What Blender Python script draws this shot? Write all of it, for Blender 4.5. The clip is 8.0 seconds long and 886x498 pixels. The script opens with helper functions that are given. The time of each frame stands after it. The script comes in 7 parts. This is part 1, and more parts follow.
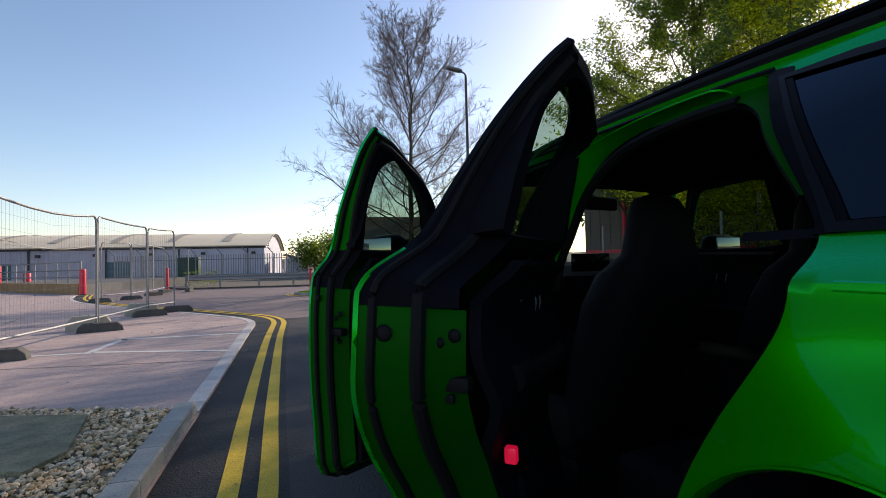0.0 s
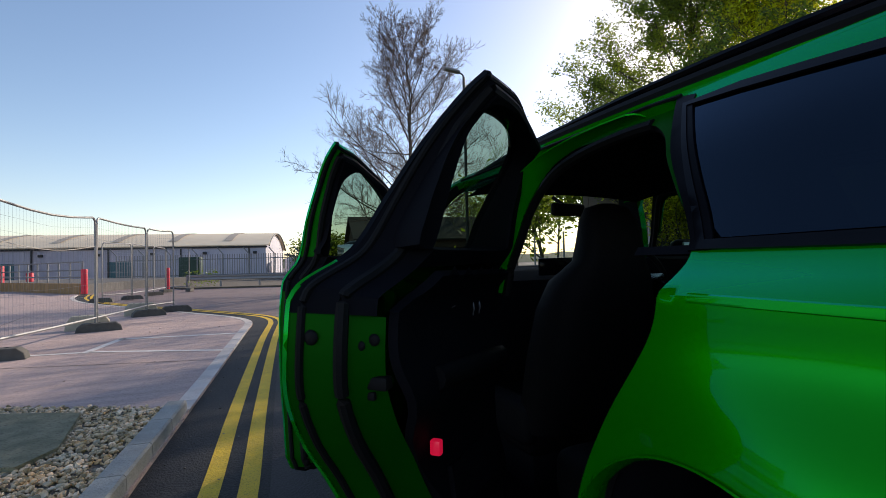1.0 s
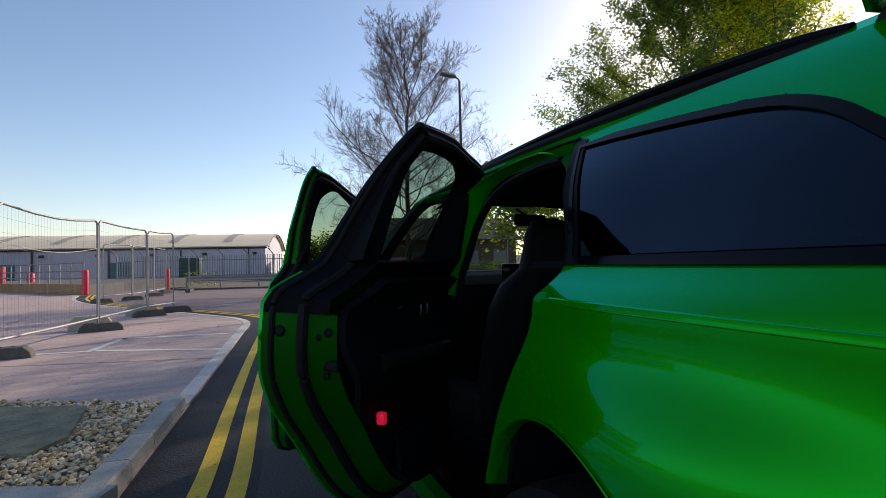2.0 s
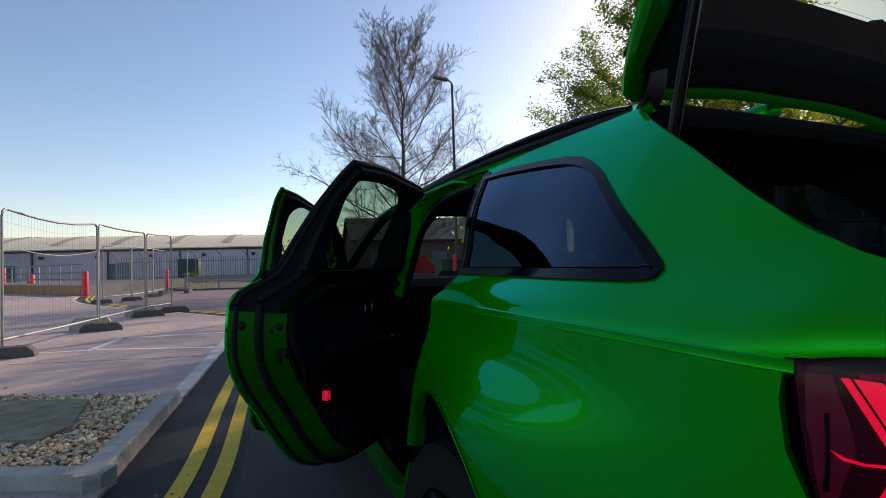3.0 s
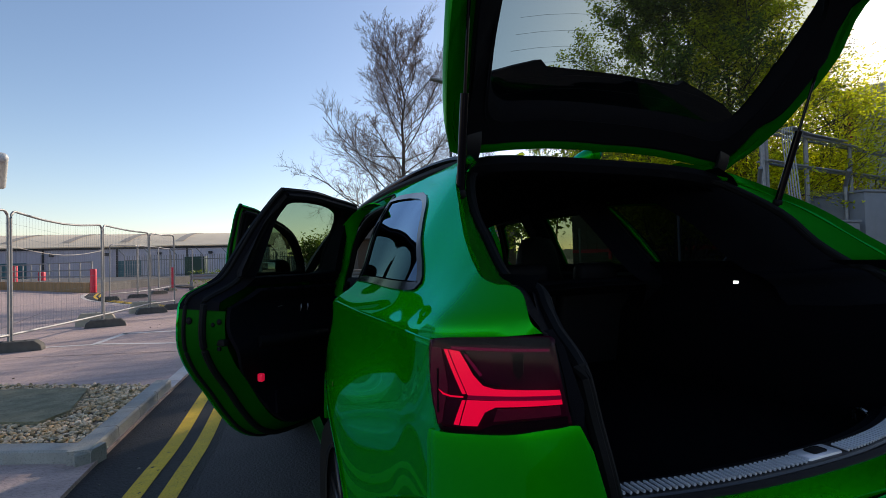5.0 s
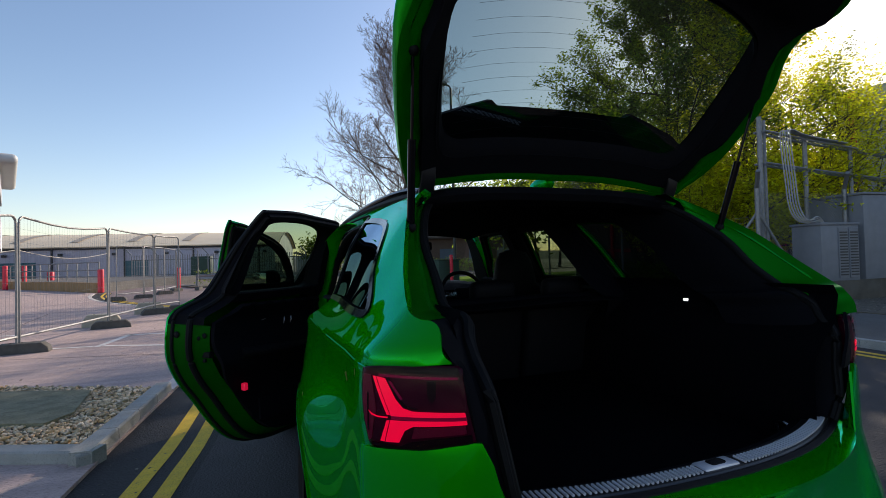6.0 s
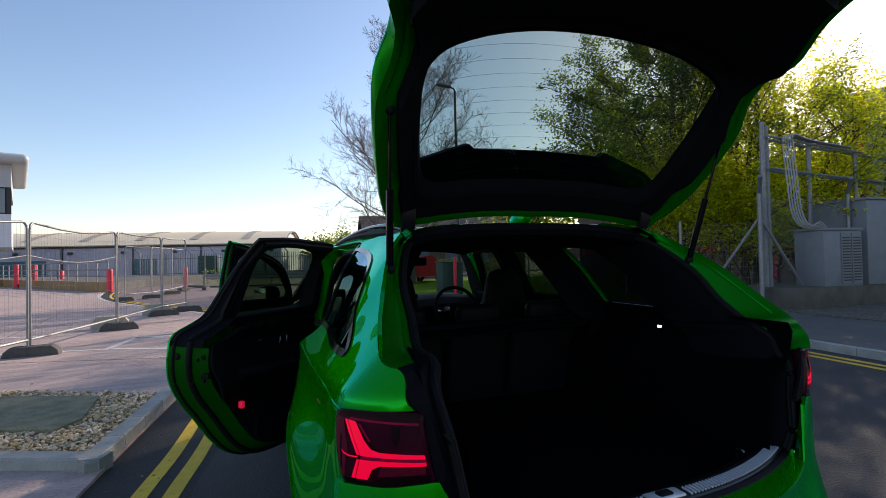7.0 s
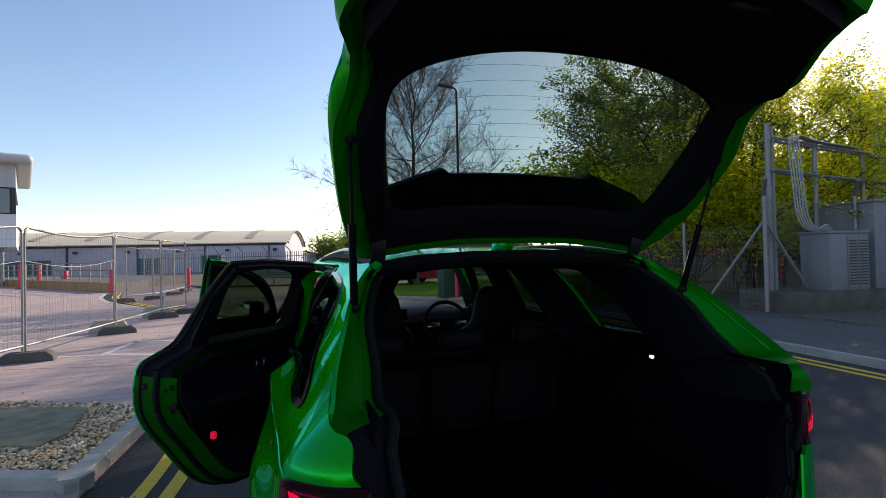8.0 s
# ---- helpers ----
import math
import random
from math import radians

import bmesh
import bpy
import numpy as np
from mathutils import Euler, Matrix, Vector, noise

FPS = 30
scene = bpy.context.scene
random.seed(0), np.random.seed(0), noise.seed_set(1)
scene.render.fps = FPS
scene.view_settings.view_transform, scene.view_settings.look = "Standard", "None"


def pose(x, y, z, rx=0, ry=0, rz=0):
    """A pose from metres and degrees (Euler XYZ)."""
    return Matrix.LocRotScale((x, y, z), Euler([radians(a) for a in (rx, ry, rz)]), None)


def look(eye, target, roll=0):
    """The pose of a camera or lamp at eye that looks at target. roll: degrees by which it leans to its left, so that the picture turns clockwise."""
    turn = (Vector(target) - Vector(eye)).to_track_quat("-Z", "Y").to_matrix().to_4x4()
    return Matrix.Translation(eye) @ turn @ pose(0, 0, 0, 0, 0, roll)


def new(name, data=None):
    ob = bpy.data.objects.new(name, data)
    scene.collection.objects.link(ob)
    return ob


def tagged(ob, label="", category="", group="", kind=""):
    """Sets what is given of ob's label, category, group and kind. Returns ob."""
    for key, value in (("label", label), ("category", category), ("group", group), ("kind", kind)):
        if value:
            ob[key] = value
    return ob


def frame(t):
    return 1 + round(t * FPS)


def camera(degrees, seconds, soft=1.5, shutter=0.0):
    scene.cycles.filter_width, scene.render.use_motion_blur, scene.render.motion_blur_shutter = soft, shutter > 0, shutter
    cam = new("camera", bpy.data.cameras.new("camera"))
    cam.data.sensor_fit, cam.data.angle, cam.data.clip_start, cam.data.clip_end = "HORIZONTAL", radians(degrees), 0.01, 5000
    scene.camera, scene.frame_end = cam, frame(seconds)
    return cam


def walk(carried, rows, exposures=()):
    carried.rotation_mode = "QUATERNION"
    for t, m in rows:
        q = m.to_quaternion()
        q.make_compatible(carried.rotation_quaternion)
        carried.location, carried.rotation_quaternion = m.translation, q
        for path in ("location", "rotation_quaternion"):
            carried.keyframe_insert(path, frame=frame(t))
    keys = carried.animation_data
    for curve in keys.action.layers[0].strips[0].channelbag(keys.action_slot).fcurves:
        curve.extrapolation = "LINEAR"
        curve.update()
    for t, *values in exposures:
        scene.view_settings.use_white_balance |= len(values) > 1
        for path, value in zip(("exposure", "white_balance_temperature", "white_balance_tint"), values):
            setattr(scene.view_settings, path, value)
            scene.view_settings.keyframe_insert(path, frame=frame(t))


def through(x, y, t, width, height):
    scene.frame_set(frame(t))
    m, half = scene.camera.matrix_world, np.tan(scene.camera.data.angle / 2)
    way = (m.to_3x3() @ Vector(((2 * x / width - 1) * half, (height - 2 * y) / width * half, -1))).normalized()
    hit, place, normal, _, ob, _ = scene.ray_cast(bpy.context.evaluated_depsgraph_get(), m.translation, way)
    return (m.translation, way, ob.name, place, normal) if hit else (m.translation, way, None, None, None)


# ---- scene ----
from mathutils import geometry

# ---- camera ----
cam = camera(85.1, 8.0, soft=0.85)
PATH = [
    (0, (-1.514, 0.501, 1.137), (-0.742, 2.345, 1.194), -1.4),
    (0.5, (-1.459, 0.427, 1.143), (-0.691, 2.273, 1.199), -1.4),
    (1, (-1.416, 0.359, 1.156), (-0.652, 2.206, 1.211), -1.4),
    (1.5, (-1.403, 0.244, 1.167), (-0.640, 2.092, 1.226), -1.3),
    (3, (-1.299, -0.324, 1.201), (-0.533, 1.523, 1.256), -1.6),
    (3.5, (-1.250, -0.441, 1.212), (-0.492, 1.409, 1.266), -1.6),
    (4, (-1.212, -0.588, 1.210), (-0.461, 1.265, 1.263), -1.6),
    (4.5, (-1.152, -0.709, 1.215), (-0.406, 1.146, 1.264), -1.5),
    (6, (-0.994, -0.984, 1.307), (-0.276, 0.882, 1.349), -1.5),
    (6.5, (-0.982, -1.082, 1.366), (-0.278, 0.789, 1.408), -1.3),
    (7, (-0.947, -1.117, 1.428), (-0.253, 0.758, 1.465), -1.3),
    (7.5, (-0.878, -1.093, 1.480), (-0.192, 0.786, 1.508), -1.5),
    (8, (-0.814, -1.050, 1.536), (-0.136, 0.831, 1.567), -1.3),
]
walk(cam, [(t, look(eye, target, roll)) for t, eye, target, roll in PATH],
     exposures=[(0, 0.0, 6850, 11), (3, -0.12, 6850, 11), (4.5, -0.12, 6850, 11), (6.5, 0.03, 6850, 11), (8, 0.15, 6850, 11)])

# ---- light ----
SUN_AZ, SUN_EL = 55.5, 23.8          # degrees clockwise from +y, and above the horizon
world = bpy.data.worlds.new("sky")
scene.world = world
world.use_nodes = True
wn = world.node_tree.nodes
sky = wn.new("ShaderNodeTexSky")
sky.sky_type = 'NISHITA'
sky.sun_disc = False
sky.sun_elevation = radians(SUN_EL)
sky.sun_rotation = radians(SUN_AZ)
sky.air_density, sky.dust_density, sky.ozone_density = 1.0, 0.45, 2.5
wn["Background"].inputs[1].default_value = 0.20
warm = wn.new("ShaderNodeMix")
warm.data_type, warm.blend_type = 'RGBA', 'MULTIPLY'
warm.inputs[0].default_value, warm.inputs[7].default_value = 1.0, (1.13, 1.0, 0.96, 1)
clear = wn.new("ShaderNodeHueSaturation")
clear.inputs["Saturation"].default_value = 1.07
world.node_tree.links.new(sky.outputs[0], clear.inputs["Color"])
world.node_tree.links.new(clear.outputs[0], warm.inputs[6])
world.node_tree.links.new(warm.outputs[2], wn["Background"].inputs[0])
sun = new("sun", bpy.data.lights.new("sun", 'SUN'))
sun.data.energy, sun.data.angle, sun.data.color = 5.0, radians(0.55), (1.0, 0.87, 0.72)
SUN_DIR = Vector((math.sin(radians(SUN_AZ)) * math.cos(radians(SUN_EL)), math.cos(radians(SUN_AZ)) * math.cos(radians(SUN_EL)), math.sin(radians(SUN_EL))))
sun.matrix_world = look(SUN_DIR * 60, (0, 0, 0))


# ---- materials ----
def material(name, colour, rough=0.6, metal=0.0, second=None, scale=8.0, mix=0.5, bump=0.0, bump_scale=60.0, coat=0.0,
             per_object=0.0, per_island=0.0, stretch=(1, 1, 1), fine=0.0, emit=None, rough_var=0.0, spec=0.5, detail=5.0, tint=None):
    """A procedural surface: two colours mixed by noise, finer grain on top, relief, and variation by object or by island."""
    m = bpy.data.materials.new(name)
    m.use_nodes = True
    nt = m.node_tree
    nd, ln = nt.nodes, nt.links
    b = nd["Principled BSDF"]
    b.inputs["Roughness"].default_value = rough
    b.inputs["Metallic"].default_value = metal
    b.inputs["Specular IOR Level"].default_value = spec
    b.inputs["Coat Weight"].default_value = coat
    if tint:
        b.inputs["Specular Tint"].default_value = (*tint, 1)
    b.inputs["Coat Roughness"].default_value = 0.03
    tc = nd.new("ShaderNodeTexCoord")
    mp = nd.new("ShaderNodeMapping")
    mp.inputs["Scale"].default_value = stretch
    ln.new(tc.outputs["Object"], mp.inputs[0])
    rgb = nd.new("ShaderNodeRGB")
    rgb.outputs[0].default_value = (*colour, 1)
    out = rgb.outputs[0]

    def noise_at(s, d=detail):
        n = nd.new("ShaderNodeTexNoise")
        n.inputs["Scale"].default_value = s
        n.inputs["Detail"].default_value = d
        ln.new(mp.outputs[0], n.inputs["Vector"])
        return n

    def mixed(a, c2, fac, how='MIX'):
        x = nd.new("ShaderNodeMix")
        x.data_type, x.blend_type = 'RGBA', how
        ln.new(a, x.inputs[6])
        if isinstance(c2, tuple):
            x.inputs[7].default_value = (*c2, 1)
        else:
            ln.new(c2, x.inputs[7])
        if isinstance(fac, float):
            x.inputs[0].default_value = fac
        else:
            ln.new(fac, x.inputs[0])
        return x.outputs[2]

    def ramp(fac, lo, hi, a=0.0, z=1.0):
        r = nd.new("ShaderNodeMapRange")
        r.inputs["From Min"].default_value, r.inputs["From Max"].default_value = lo, hi
        r.inputs["To Min"].default_value, r.inputs["To Max"].default_value = a, z
        ln.new(fac, r.inputs["Value"])
        return r.outputs[0]

    if second:
        out = mixed(out, second, ramp(noise_at(scale).outputs[0], 0.5 - 0.22, 0.5 + 0.22, 0.0, mix))
    if fine:
        g = noise_at(bump_scale * 1.7, 3.0)
        out = mixed(out, (0.02, 0.02, 0.02), ramp(g.outputs[0], 0.52, 0.72, 0.0, fine))
    if per_object or per_island:
        if per_object:
            src = nd.new("ShaderNodeObjectInfo").outputs["Random"]
            amount = per_object
        else:
            src = nd.new("ShaderNodeNewGeometry").outputs["Random Per Island"]
            amount = per_island
        hsv = nd.new("ShaderNodeHueSaturation")
        ln.new(out, hsv.inputs["Color"])
        ln.new(ramp(src, 0, 1, 1 - amount, 1 + amount), hsv.inputs["Value"])
        ln.new(ramp(src, 0, 1, 0.5 + 0.02 * amount, 0.5 - 0.02 * amount), hsv.inputs["Hue"])
        out = hsv.outputs[0]
    ln.new(out, b.inputs["Base Color"])
    if rough_var:
        ln.new(ramp(noise_at(scale * 2.3).outputs[0], 0.3, 0.7, max(0.02, rough - rough_var), rough + rough_var), b.inputs["Roughness"])
    if bump:
        bp = nd.new("ShaderNodeBump")
        bp.inputs["Strength"].default_value = min(1.0, bump)
        bp.inputs["Distance"].default_value = 0.01
        ln.new(noise_at(bump_scale, 4.0).outputs[0], bp.inputs["Height"])
        ln.new(bp.outputs[0], b.inputs["Normal"])
    if emit:
        b.inputs["Emission Color"].default_value = (*emit[0], 1)
        b.inputs["Emission Strength"].default_value = emit[1]
    return m


def glass_material(name, tint, gloss=0.02, slant=0.75, straight=0.05, coat=(1, 1, 1)):
    """A thin tinted pane: what passes is coloured, and it mirrors as glass does."""
    m = bpy.data.materials.new(name)
    m.use_nodes = True
    nd, ln = m.node_tree.nodes, m.node_tree.links
    nd.remove(nd["Principled BSDF"])
    tr, gl, lw, mx = (nd.new("ShaderNodeBsdfTransparent"), nd.new("ShaderNodeBsdfGlossy"), nd.new("ShaderNodeLayerWeight"), nd.new("ShaderNodeMixShader"))
    tr.inputs[0].default_value = (*tint, 1)
    gl.inputs["Color"].default_value = (*coat, 1)
    gl.inputs["Roughness"].default_value = gloss
    lw.inputs["Blend"].default_value = 0.5
    pw, ma = nd.new("ShaderNodeMath"), nd.new("ShaderNodeMath")
    pw.operation, ma.operation = 'POWER', 'MULTIPLY_ADD'
    pw.inputs[1].default_value, ma.inputs[1].default_value, ma.inputs[2].default_value = 4.0, slant, straight
    ln.new(lw.outputs["Facing"], pw.inputs[0])
    ln.new(pw.outputs[0], ma.inputs[0])
    ln.new(ma.outputs[0], mx.inputs[0])
    ln.new(tr.outputs[0], mx.inputs[1])
    ln.new(gl.outputs[0], mx.inputs[2])
    ln.new(mx.outputs[0], nd["Material Output"].inputs[0])
    return m


def leaf_material(name, colour, through, share=0.45):
    """Foliage: a matt leaf that lets part of the light through."""
    m = bpy.data.materials.new(name)
    m.use_nodes = True
    nd, ln = m.node_tree.nodes, m.node_tree.links
    b = nd["Principled BSDF"]
    b.inputs["Roughness"].default_value = 0.5
    tl, mx, gi = nd.new("ShaderNodeBsdfTranslucent"), nd.new("ShaderNodeMixShader"), nd.new("ShaderNodeNewGeometry")
    for base, sock in ((colour, b.inputs["Base Color"]), (through, tl.inputs[0])):
        h, r = nd.new("ShaderNodeHueSaturation"), nd.new("ShaderNodeMapRange")
        h.inputs["Color"].default_value = (*base, 1)
        r.inputs["To Min"].default_value, r.inputs["To Max"].default_value = 0.55, 1.45
        ln.new(gi.outputs["Random Per Island"], r.inputs["Value"])
        ln.new(r.outputs[0], h.inputs["Value"])
        ln.new(h.outputs[0], sock)
    mx.inputs[0].default_value = share
    ln.new(b.outputs[0], mx.inputs[1])
    ln.new(tl.outputs[0], mx.inputs[2])
    ln.new(mx.outputs[0], nd["Material Output"].inputs[0])
    return m


def car_paint(name, colour, gloss_tint):
    """Metallic paint under a clear, saturated gloss that mirrors more at a slant."""
    m = material(name, colour, 0.26, 0.55, second=tuple(c * .9 for c in colour), scale=3, mix=0.5, spec=0.0, tint=(0.01, 1.0, 0.12))
    nd, ln = m.node_tree.nodes, m.node_tree.links
    gl, lw, mx = nd.new("ShaderNodeBsdfGlossy"), nd.new("ShaderNodeLayerWeight"), nd.new("ShaderNodeMixShader")
    gl.inputs["Color"].default_value = (*gloss_tint, 1)
    gl.inputs["Roughness"].default_value = 0.025
    lw.inputs["Blend"].default_value = 0.5
    pw, ma = nd.new("ShaderNodeMath"), nd.new("ShaderNodeMath")
    pw.operation, ma.operation = 'POWER', 'MULTIPLY_ADD'
    pw.inputs[1].default_value, ma.inputs[1].default_value, ma.inputs[2].default_value = 2.0, 0.50, 0.010
    ln.new(lw.outputs["Facing"], pw.inputs[0])
    ln.new(pw.outputs[0], ma.inputs[0])
    ln.new(ma.outputs[0], mx.inputs[0])
    ln.new(nd["Principled BSDF"].outputs[0], mx.inputs[1])
    ln.new(gl.outputs[0], mx.inputs[2])
    g2, p2, m2, mx2 = nd.new("ShaderNodeBsdfGlossy"), nd.new("ShaderNodeMath"), nd.new("ShaderNodeMath"), nd.new("ShaderNodeMixShader")
    g2.inputs["Roughness"].default_value = 0.02
    p2.operation, m2.operation = 'POWER', 'MULTIPLY'
    p2.inputs[1].default_value, m2.inputs[1].default_value = 14.0, 0.85
    ln.new(lw.outputs["Facing"], p2.inputs[0])
    ln.new(p2.outputs[0], m2.inputs[0])
    ln.new(m2.outputs[0], mx2.inputs[0])
    ln.new(mx.outputs[0], mx2.inputs[1])
    ln.new(g2.outputs[0], mx2.inputs[2])
    ln.new(mx2.outputs[0], nd["Material Output"].inputs[0])
    return m


GREEN = car_paint("green_car_paint", (0.0002, 0.36, 0.0012), (0.01, 0.72, 0.85))
# Same body green, darkened: shade of the shut faces put into the colour.
GREEN_INNER_SHADE = material("green_paint_inner_shaded", (0.0004, 0.085, 0.0015), 0.5, 0.3, second=(0.0005, 0.065, 0.002), scale=9, mix=0.6, spec=0.06)
# Brighter copy of the green lifts a pillar face turned from the light.
GREEN_POST_LIT = material("green_paint_pillar_lit", (0.0003, 0.50, 0.004), 0.25, 0.4, second=(0.0004, 0.26, 0.003), scale=6, mix=0.6, spec=0.3, tint=(0.03, 1.0, 0.5))
# Flange, frame and sill: dark reflections and shade put into the body green.
GREEN_EDGE_SHADE = material("green_paint_flange_shaded", (0.0003, 0.17, 0.002), 0.22, 0.45, second=(0.0004, 0.14, 0.002), scale=6, mix=0.6, spec=0.3, tint=(0.03, 1.0, 0.3))
GREEN_JAMB_SHADE = material("green_paint_frame_shaded", (0.0003, 0.15, 0.002), 0.3, 0.35, second=(0.0004, 0.12, 0.002), scale=6, mix=0.6, spec=0.2, tint=(0.03, 1.0, 0.4))
BLACK_GLOSS = material("gloss_black_trim", (0.0025, 0.0025, 0.004), 0.12, second=(0.004, 0.004, 0.006), spec=0.14)
BLACK_HINGE = material("black_painted_steel", (0.006, 0.006, 0.008), 0.45, second=(0.009, 0.009, 0.011), scale=20, spec=0.2)
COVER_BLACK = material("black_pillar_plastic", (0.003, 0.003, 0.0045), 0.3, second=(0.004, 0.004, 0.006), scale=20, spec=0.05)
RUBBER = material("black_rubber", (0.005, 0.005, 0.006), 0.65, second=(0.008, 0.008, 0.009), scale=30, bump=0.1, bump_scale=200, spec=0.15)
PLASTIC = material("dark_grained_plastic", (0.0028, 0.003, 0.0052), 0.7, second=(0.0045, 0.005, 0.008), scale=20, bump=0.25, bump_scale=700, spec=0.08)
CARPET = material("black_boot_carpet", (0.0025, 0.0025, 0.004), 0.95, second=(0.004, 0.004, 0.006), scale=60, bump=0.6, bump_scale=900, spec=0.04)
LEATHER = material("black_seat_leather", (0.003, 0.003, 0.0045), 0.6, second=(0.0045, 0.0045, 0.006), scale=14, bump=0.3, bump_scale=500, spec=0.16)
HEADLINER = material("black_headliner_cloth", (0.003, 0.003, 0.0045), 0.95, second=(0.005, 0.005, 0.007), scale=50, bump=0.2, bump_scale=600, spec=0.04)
CHROME = material("brushed_steel", (0.55, 0.56, 0.58), 0.25, 1.0, second=(0.42, 0.43, 0.45), scale=40, rough_var=0.1)
MIRROR_GLASS = material("mirror_glass", (0.55, 0.58, 0.60), 0.03, 1.0, second=(0.52, 0.55, 0.57), scale=10)
GLASS_DARK = glass_material("privacy_glass", (0.045, 0.055, 0.06), coat=(0.50, 0.72, 1.0))
GLASS_DOOR = glass_material("green_tinted_glass", (0.27, 0.35, 0.26))
GLASS_SMOKE = glass_material("smoked_door_glass", (0.09, 0.13, 0.09))
GLASS_CLEAR = glass_material("windscreen_glass", (0.80, 0.86, 0.82))
GLASS_HATCH = glass_material("tinted_tailgate_glass", (0.33, 0.40, 0.355))
# Reflected sky put into a pale, barely metallic base colour.
STEEL = material("ribbed_steel", (0.74, 0.75, 0.80), 0.32, 0.35, second=(0.64, 0.65, 0.69), scale=8)
# Darkened copy of the steel: shade between the ribs put into its colour.
STEEL_SHADE = material("steel_with_groove_shade", (0.05, 0.05, 0.055), 0.4, 0.8, second=(0.07, 0.07, 0.075), scale=8)
RED_LENS = material("dark_red_lens", (0.045, 0.0015, 0.012), 0.16, second=(0.018, 0.0006, 0.006), scale=14, mix=1.0, spec=0.10)
RED_GLOW = material("lit_red_light_guide", (0.4, 0.002, 0.03), 0.35, second=(0.35, 0.002, 0.02), scale=20, emit=((1.0, 0.0005, 0.045), 0.66), spec=0.2)
RED_REFLECTOR = material("red_door_lamp", (0.5, 0.01, 0.04), 0.3, second=(0.4, 0.01, 0.03), emit=((1.0, 0.01, 0.07), 0.4))
TYRE = material("tyre_rubber", (0.008, 0.008, 0.008), 0.8, second=(0.013, 0.0125, 0.012), scale=12, bump=0.3, bump_scale=150, spec=0.2)
ALLOY = material("dark_alloy", (0.05, 0.05, 0.055), 0.3, 0.8, second=(0.07, 0.07, 0.075), scale=10)
ALLOY_TRIM = material("satin_metal_trim", (0.30, 0.31, 0.33), 0.3, 0.9, second=(0.24, 0.25, 0.27), scale=20)
BOOT_LAMP = material("lit_boot_lamp", (0.9, 0.92, 0.95), 0.4, emit=((0.9, 0.95, 1.0), 2.5))
LAMP_BLACK = material("black_lamp_bezel", (0.006, 0.002, 0.004), 0.3, second=(0.012, 0.003, 0.006), scale=40, spec=0.06)
RED_SIDE = material("dull_red_reflector", (0.13, 0.004, 0.024), 0.3, second=(0.085, 0.003, 0.016), scale=45, mix=0.9, spec=0.15)
LENS_CLEAR = glass_material("clear_lamp_cover", (0.97, 0.93, 0.94), 0.03, 0.10, 0.004)
RED_REFLECTOR_DIM = material("faint_red_strip", (0.30, 0.004, 0.05), 0.35, second=(0.22, 0.003, 0.035), scale=20, spec=0.05)


# ---- tools for building ----
def part(name, bm, mat, parent=None, label="", smooth=True, solid=0.0, bevel=0.0, angle=38, offset=-1.0, crisp=True):
    """Links a bmesh as one mesh object under a thing or a part."""
    me = bpy.data.meshes.new(name)
    bm.normal_update()
    bm.to_mesh(me)
    bm.free()
    me.materials.append(mat)
    if smooth:
        me.polygons.foreach_set("use_smooth", [True] * len(me.polygons))
        me.set_sharp_from_angle(angle=radians(angle))
    ob = new(name, me)
    ob.parent = parent
    if label:
        ob["label"] = label
    if solid:
        s = ob.modifiers.new("thickness", 'SOLIDIFY')
        s.thickness, s.offset = solid, offset
        if smooth and crisp:
            ob.modifiers.new("crisp_rim", 'EDGE_SPLIT').split_angle = radians(50)
    if bevel:
        v = ob.modifiers.new("edges", 'BEVEL')
        v.width, v.segments, v.limit_method, v.angle_limit = bevel, 2, 'ANGLE', radians(40)
    return ob


def thing(name, label, category, m=None, group="", kind=""):
    ob = new(name)
    ob.empty_display_size = 0.1
    if m is not None:
        ob.matrix_world = m
    return tagged(ob, label, category, group, kind)


def curve_of(pts):
    """A smooth function through points (a, b)."""
    xs, ys = np.array([p[0] for p in pts], float), np.array([p[1] for p in pts], float)
    d = np.diff(ys) / np.diff(xs)
    m = np.r_[d[0], (d[:-1] + d[1:]) / 2, d[-1]]
    m[1:-1] = np.where(d[:-1] * d[1:] <= 0, 0, m[1:-1])

    def f(x):
        x = min(max(x, xs[0]), xs[-1])
        i = min(int(np.searchsorted(xs, x, side='right')) - 1, len(xs) - 2)
        h = xs[i + 1] - xs[i]
        t = (x - xs[i]) / h
        return float((2 * t**3 - 3 * t * t + 1) * ys[i] + (t**3 - 2 * t * t + t) * h * m[i] + (3 * t * t - 2 * t**3) * ys[i + 1] + (t**3 - t * t) * h * m[i + 1])
    return f


def smooth_line(pts, n=8, closed=False):
    """Points along a rounded line through pts (any dimension)."""
    p = [np.array(q, float) for q in pts]
    k = len(p)
    out = []
    for i in range(k if closed else k - 1):
        if closed:
            a, b, c, d = p[i - 1], p[i], p[(i + 1) % k], p[(i + 2) % k]
        else:
            a, b, c, d = p[max(i - 1, 0)], p[i], p[i + 1], p[min(i + 2, k - 1)]
        for j in range(n):
            t = j / n
            out.append(0.5 * (2 * b + (c - a) * t + (2 * a - 5 * b + 4 * c - d) * t * t + (3 * b - a - 3 * c + d) * t**3))
    if not closed:
        out.append(p[-1])
    return out


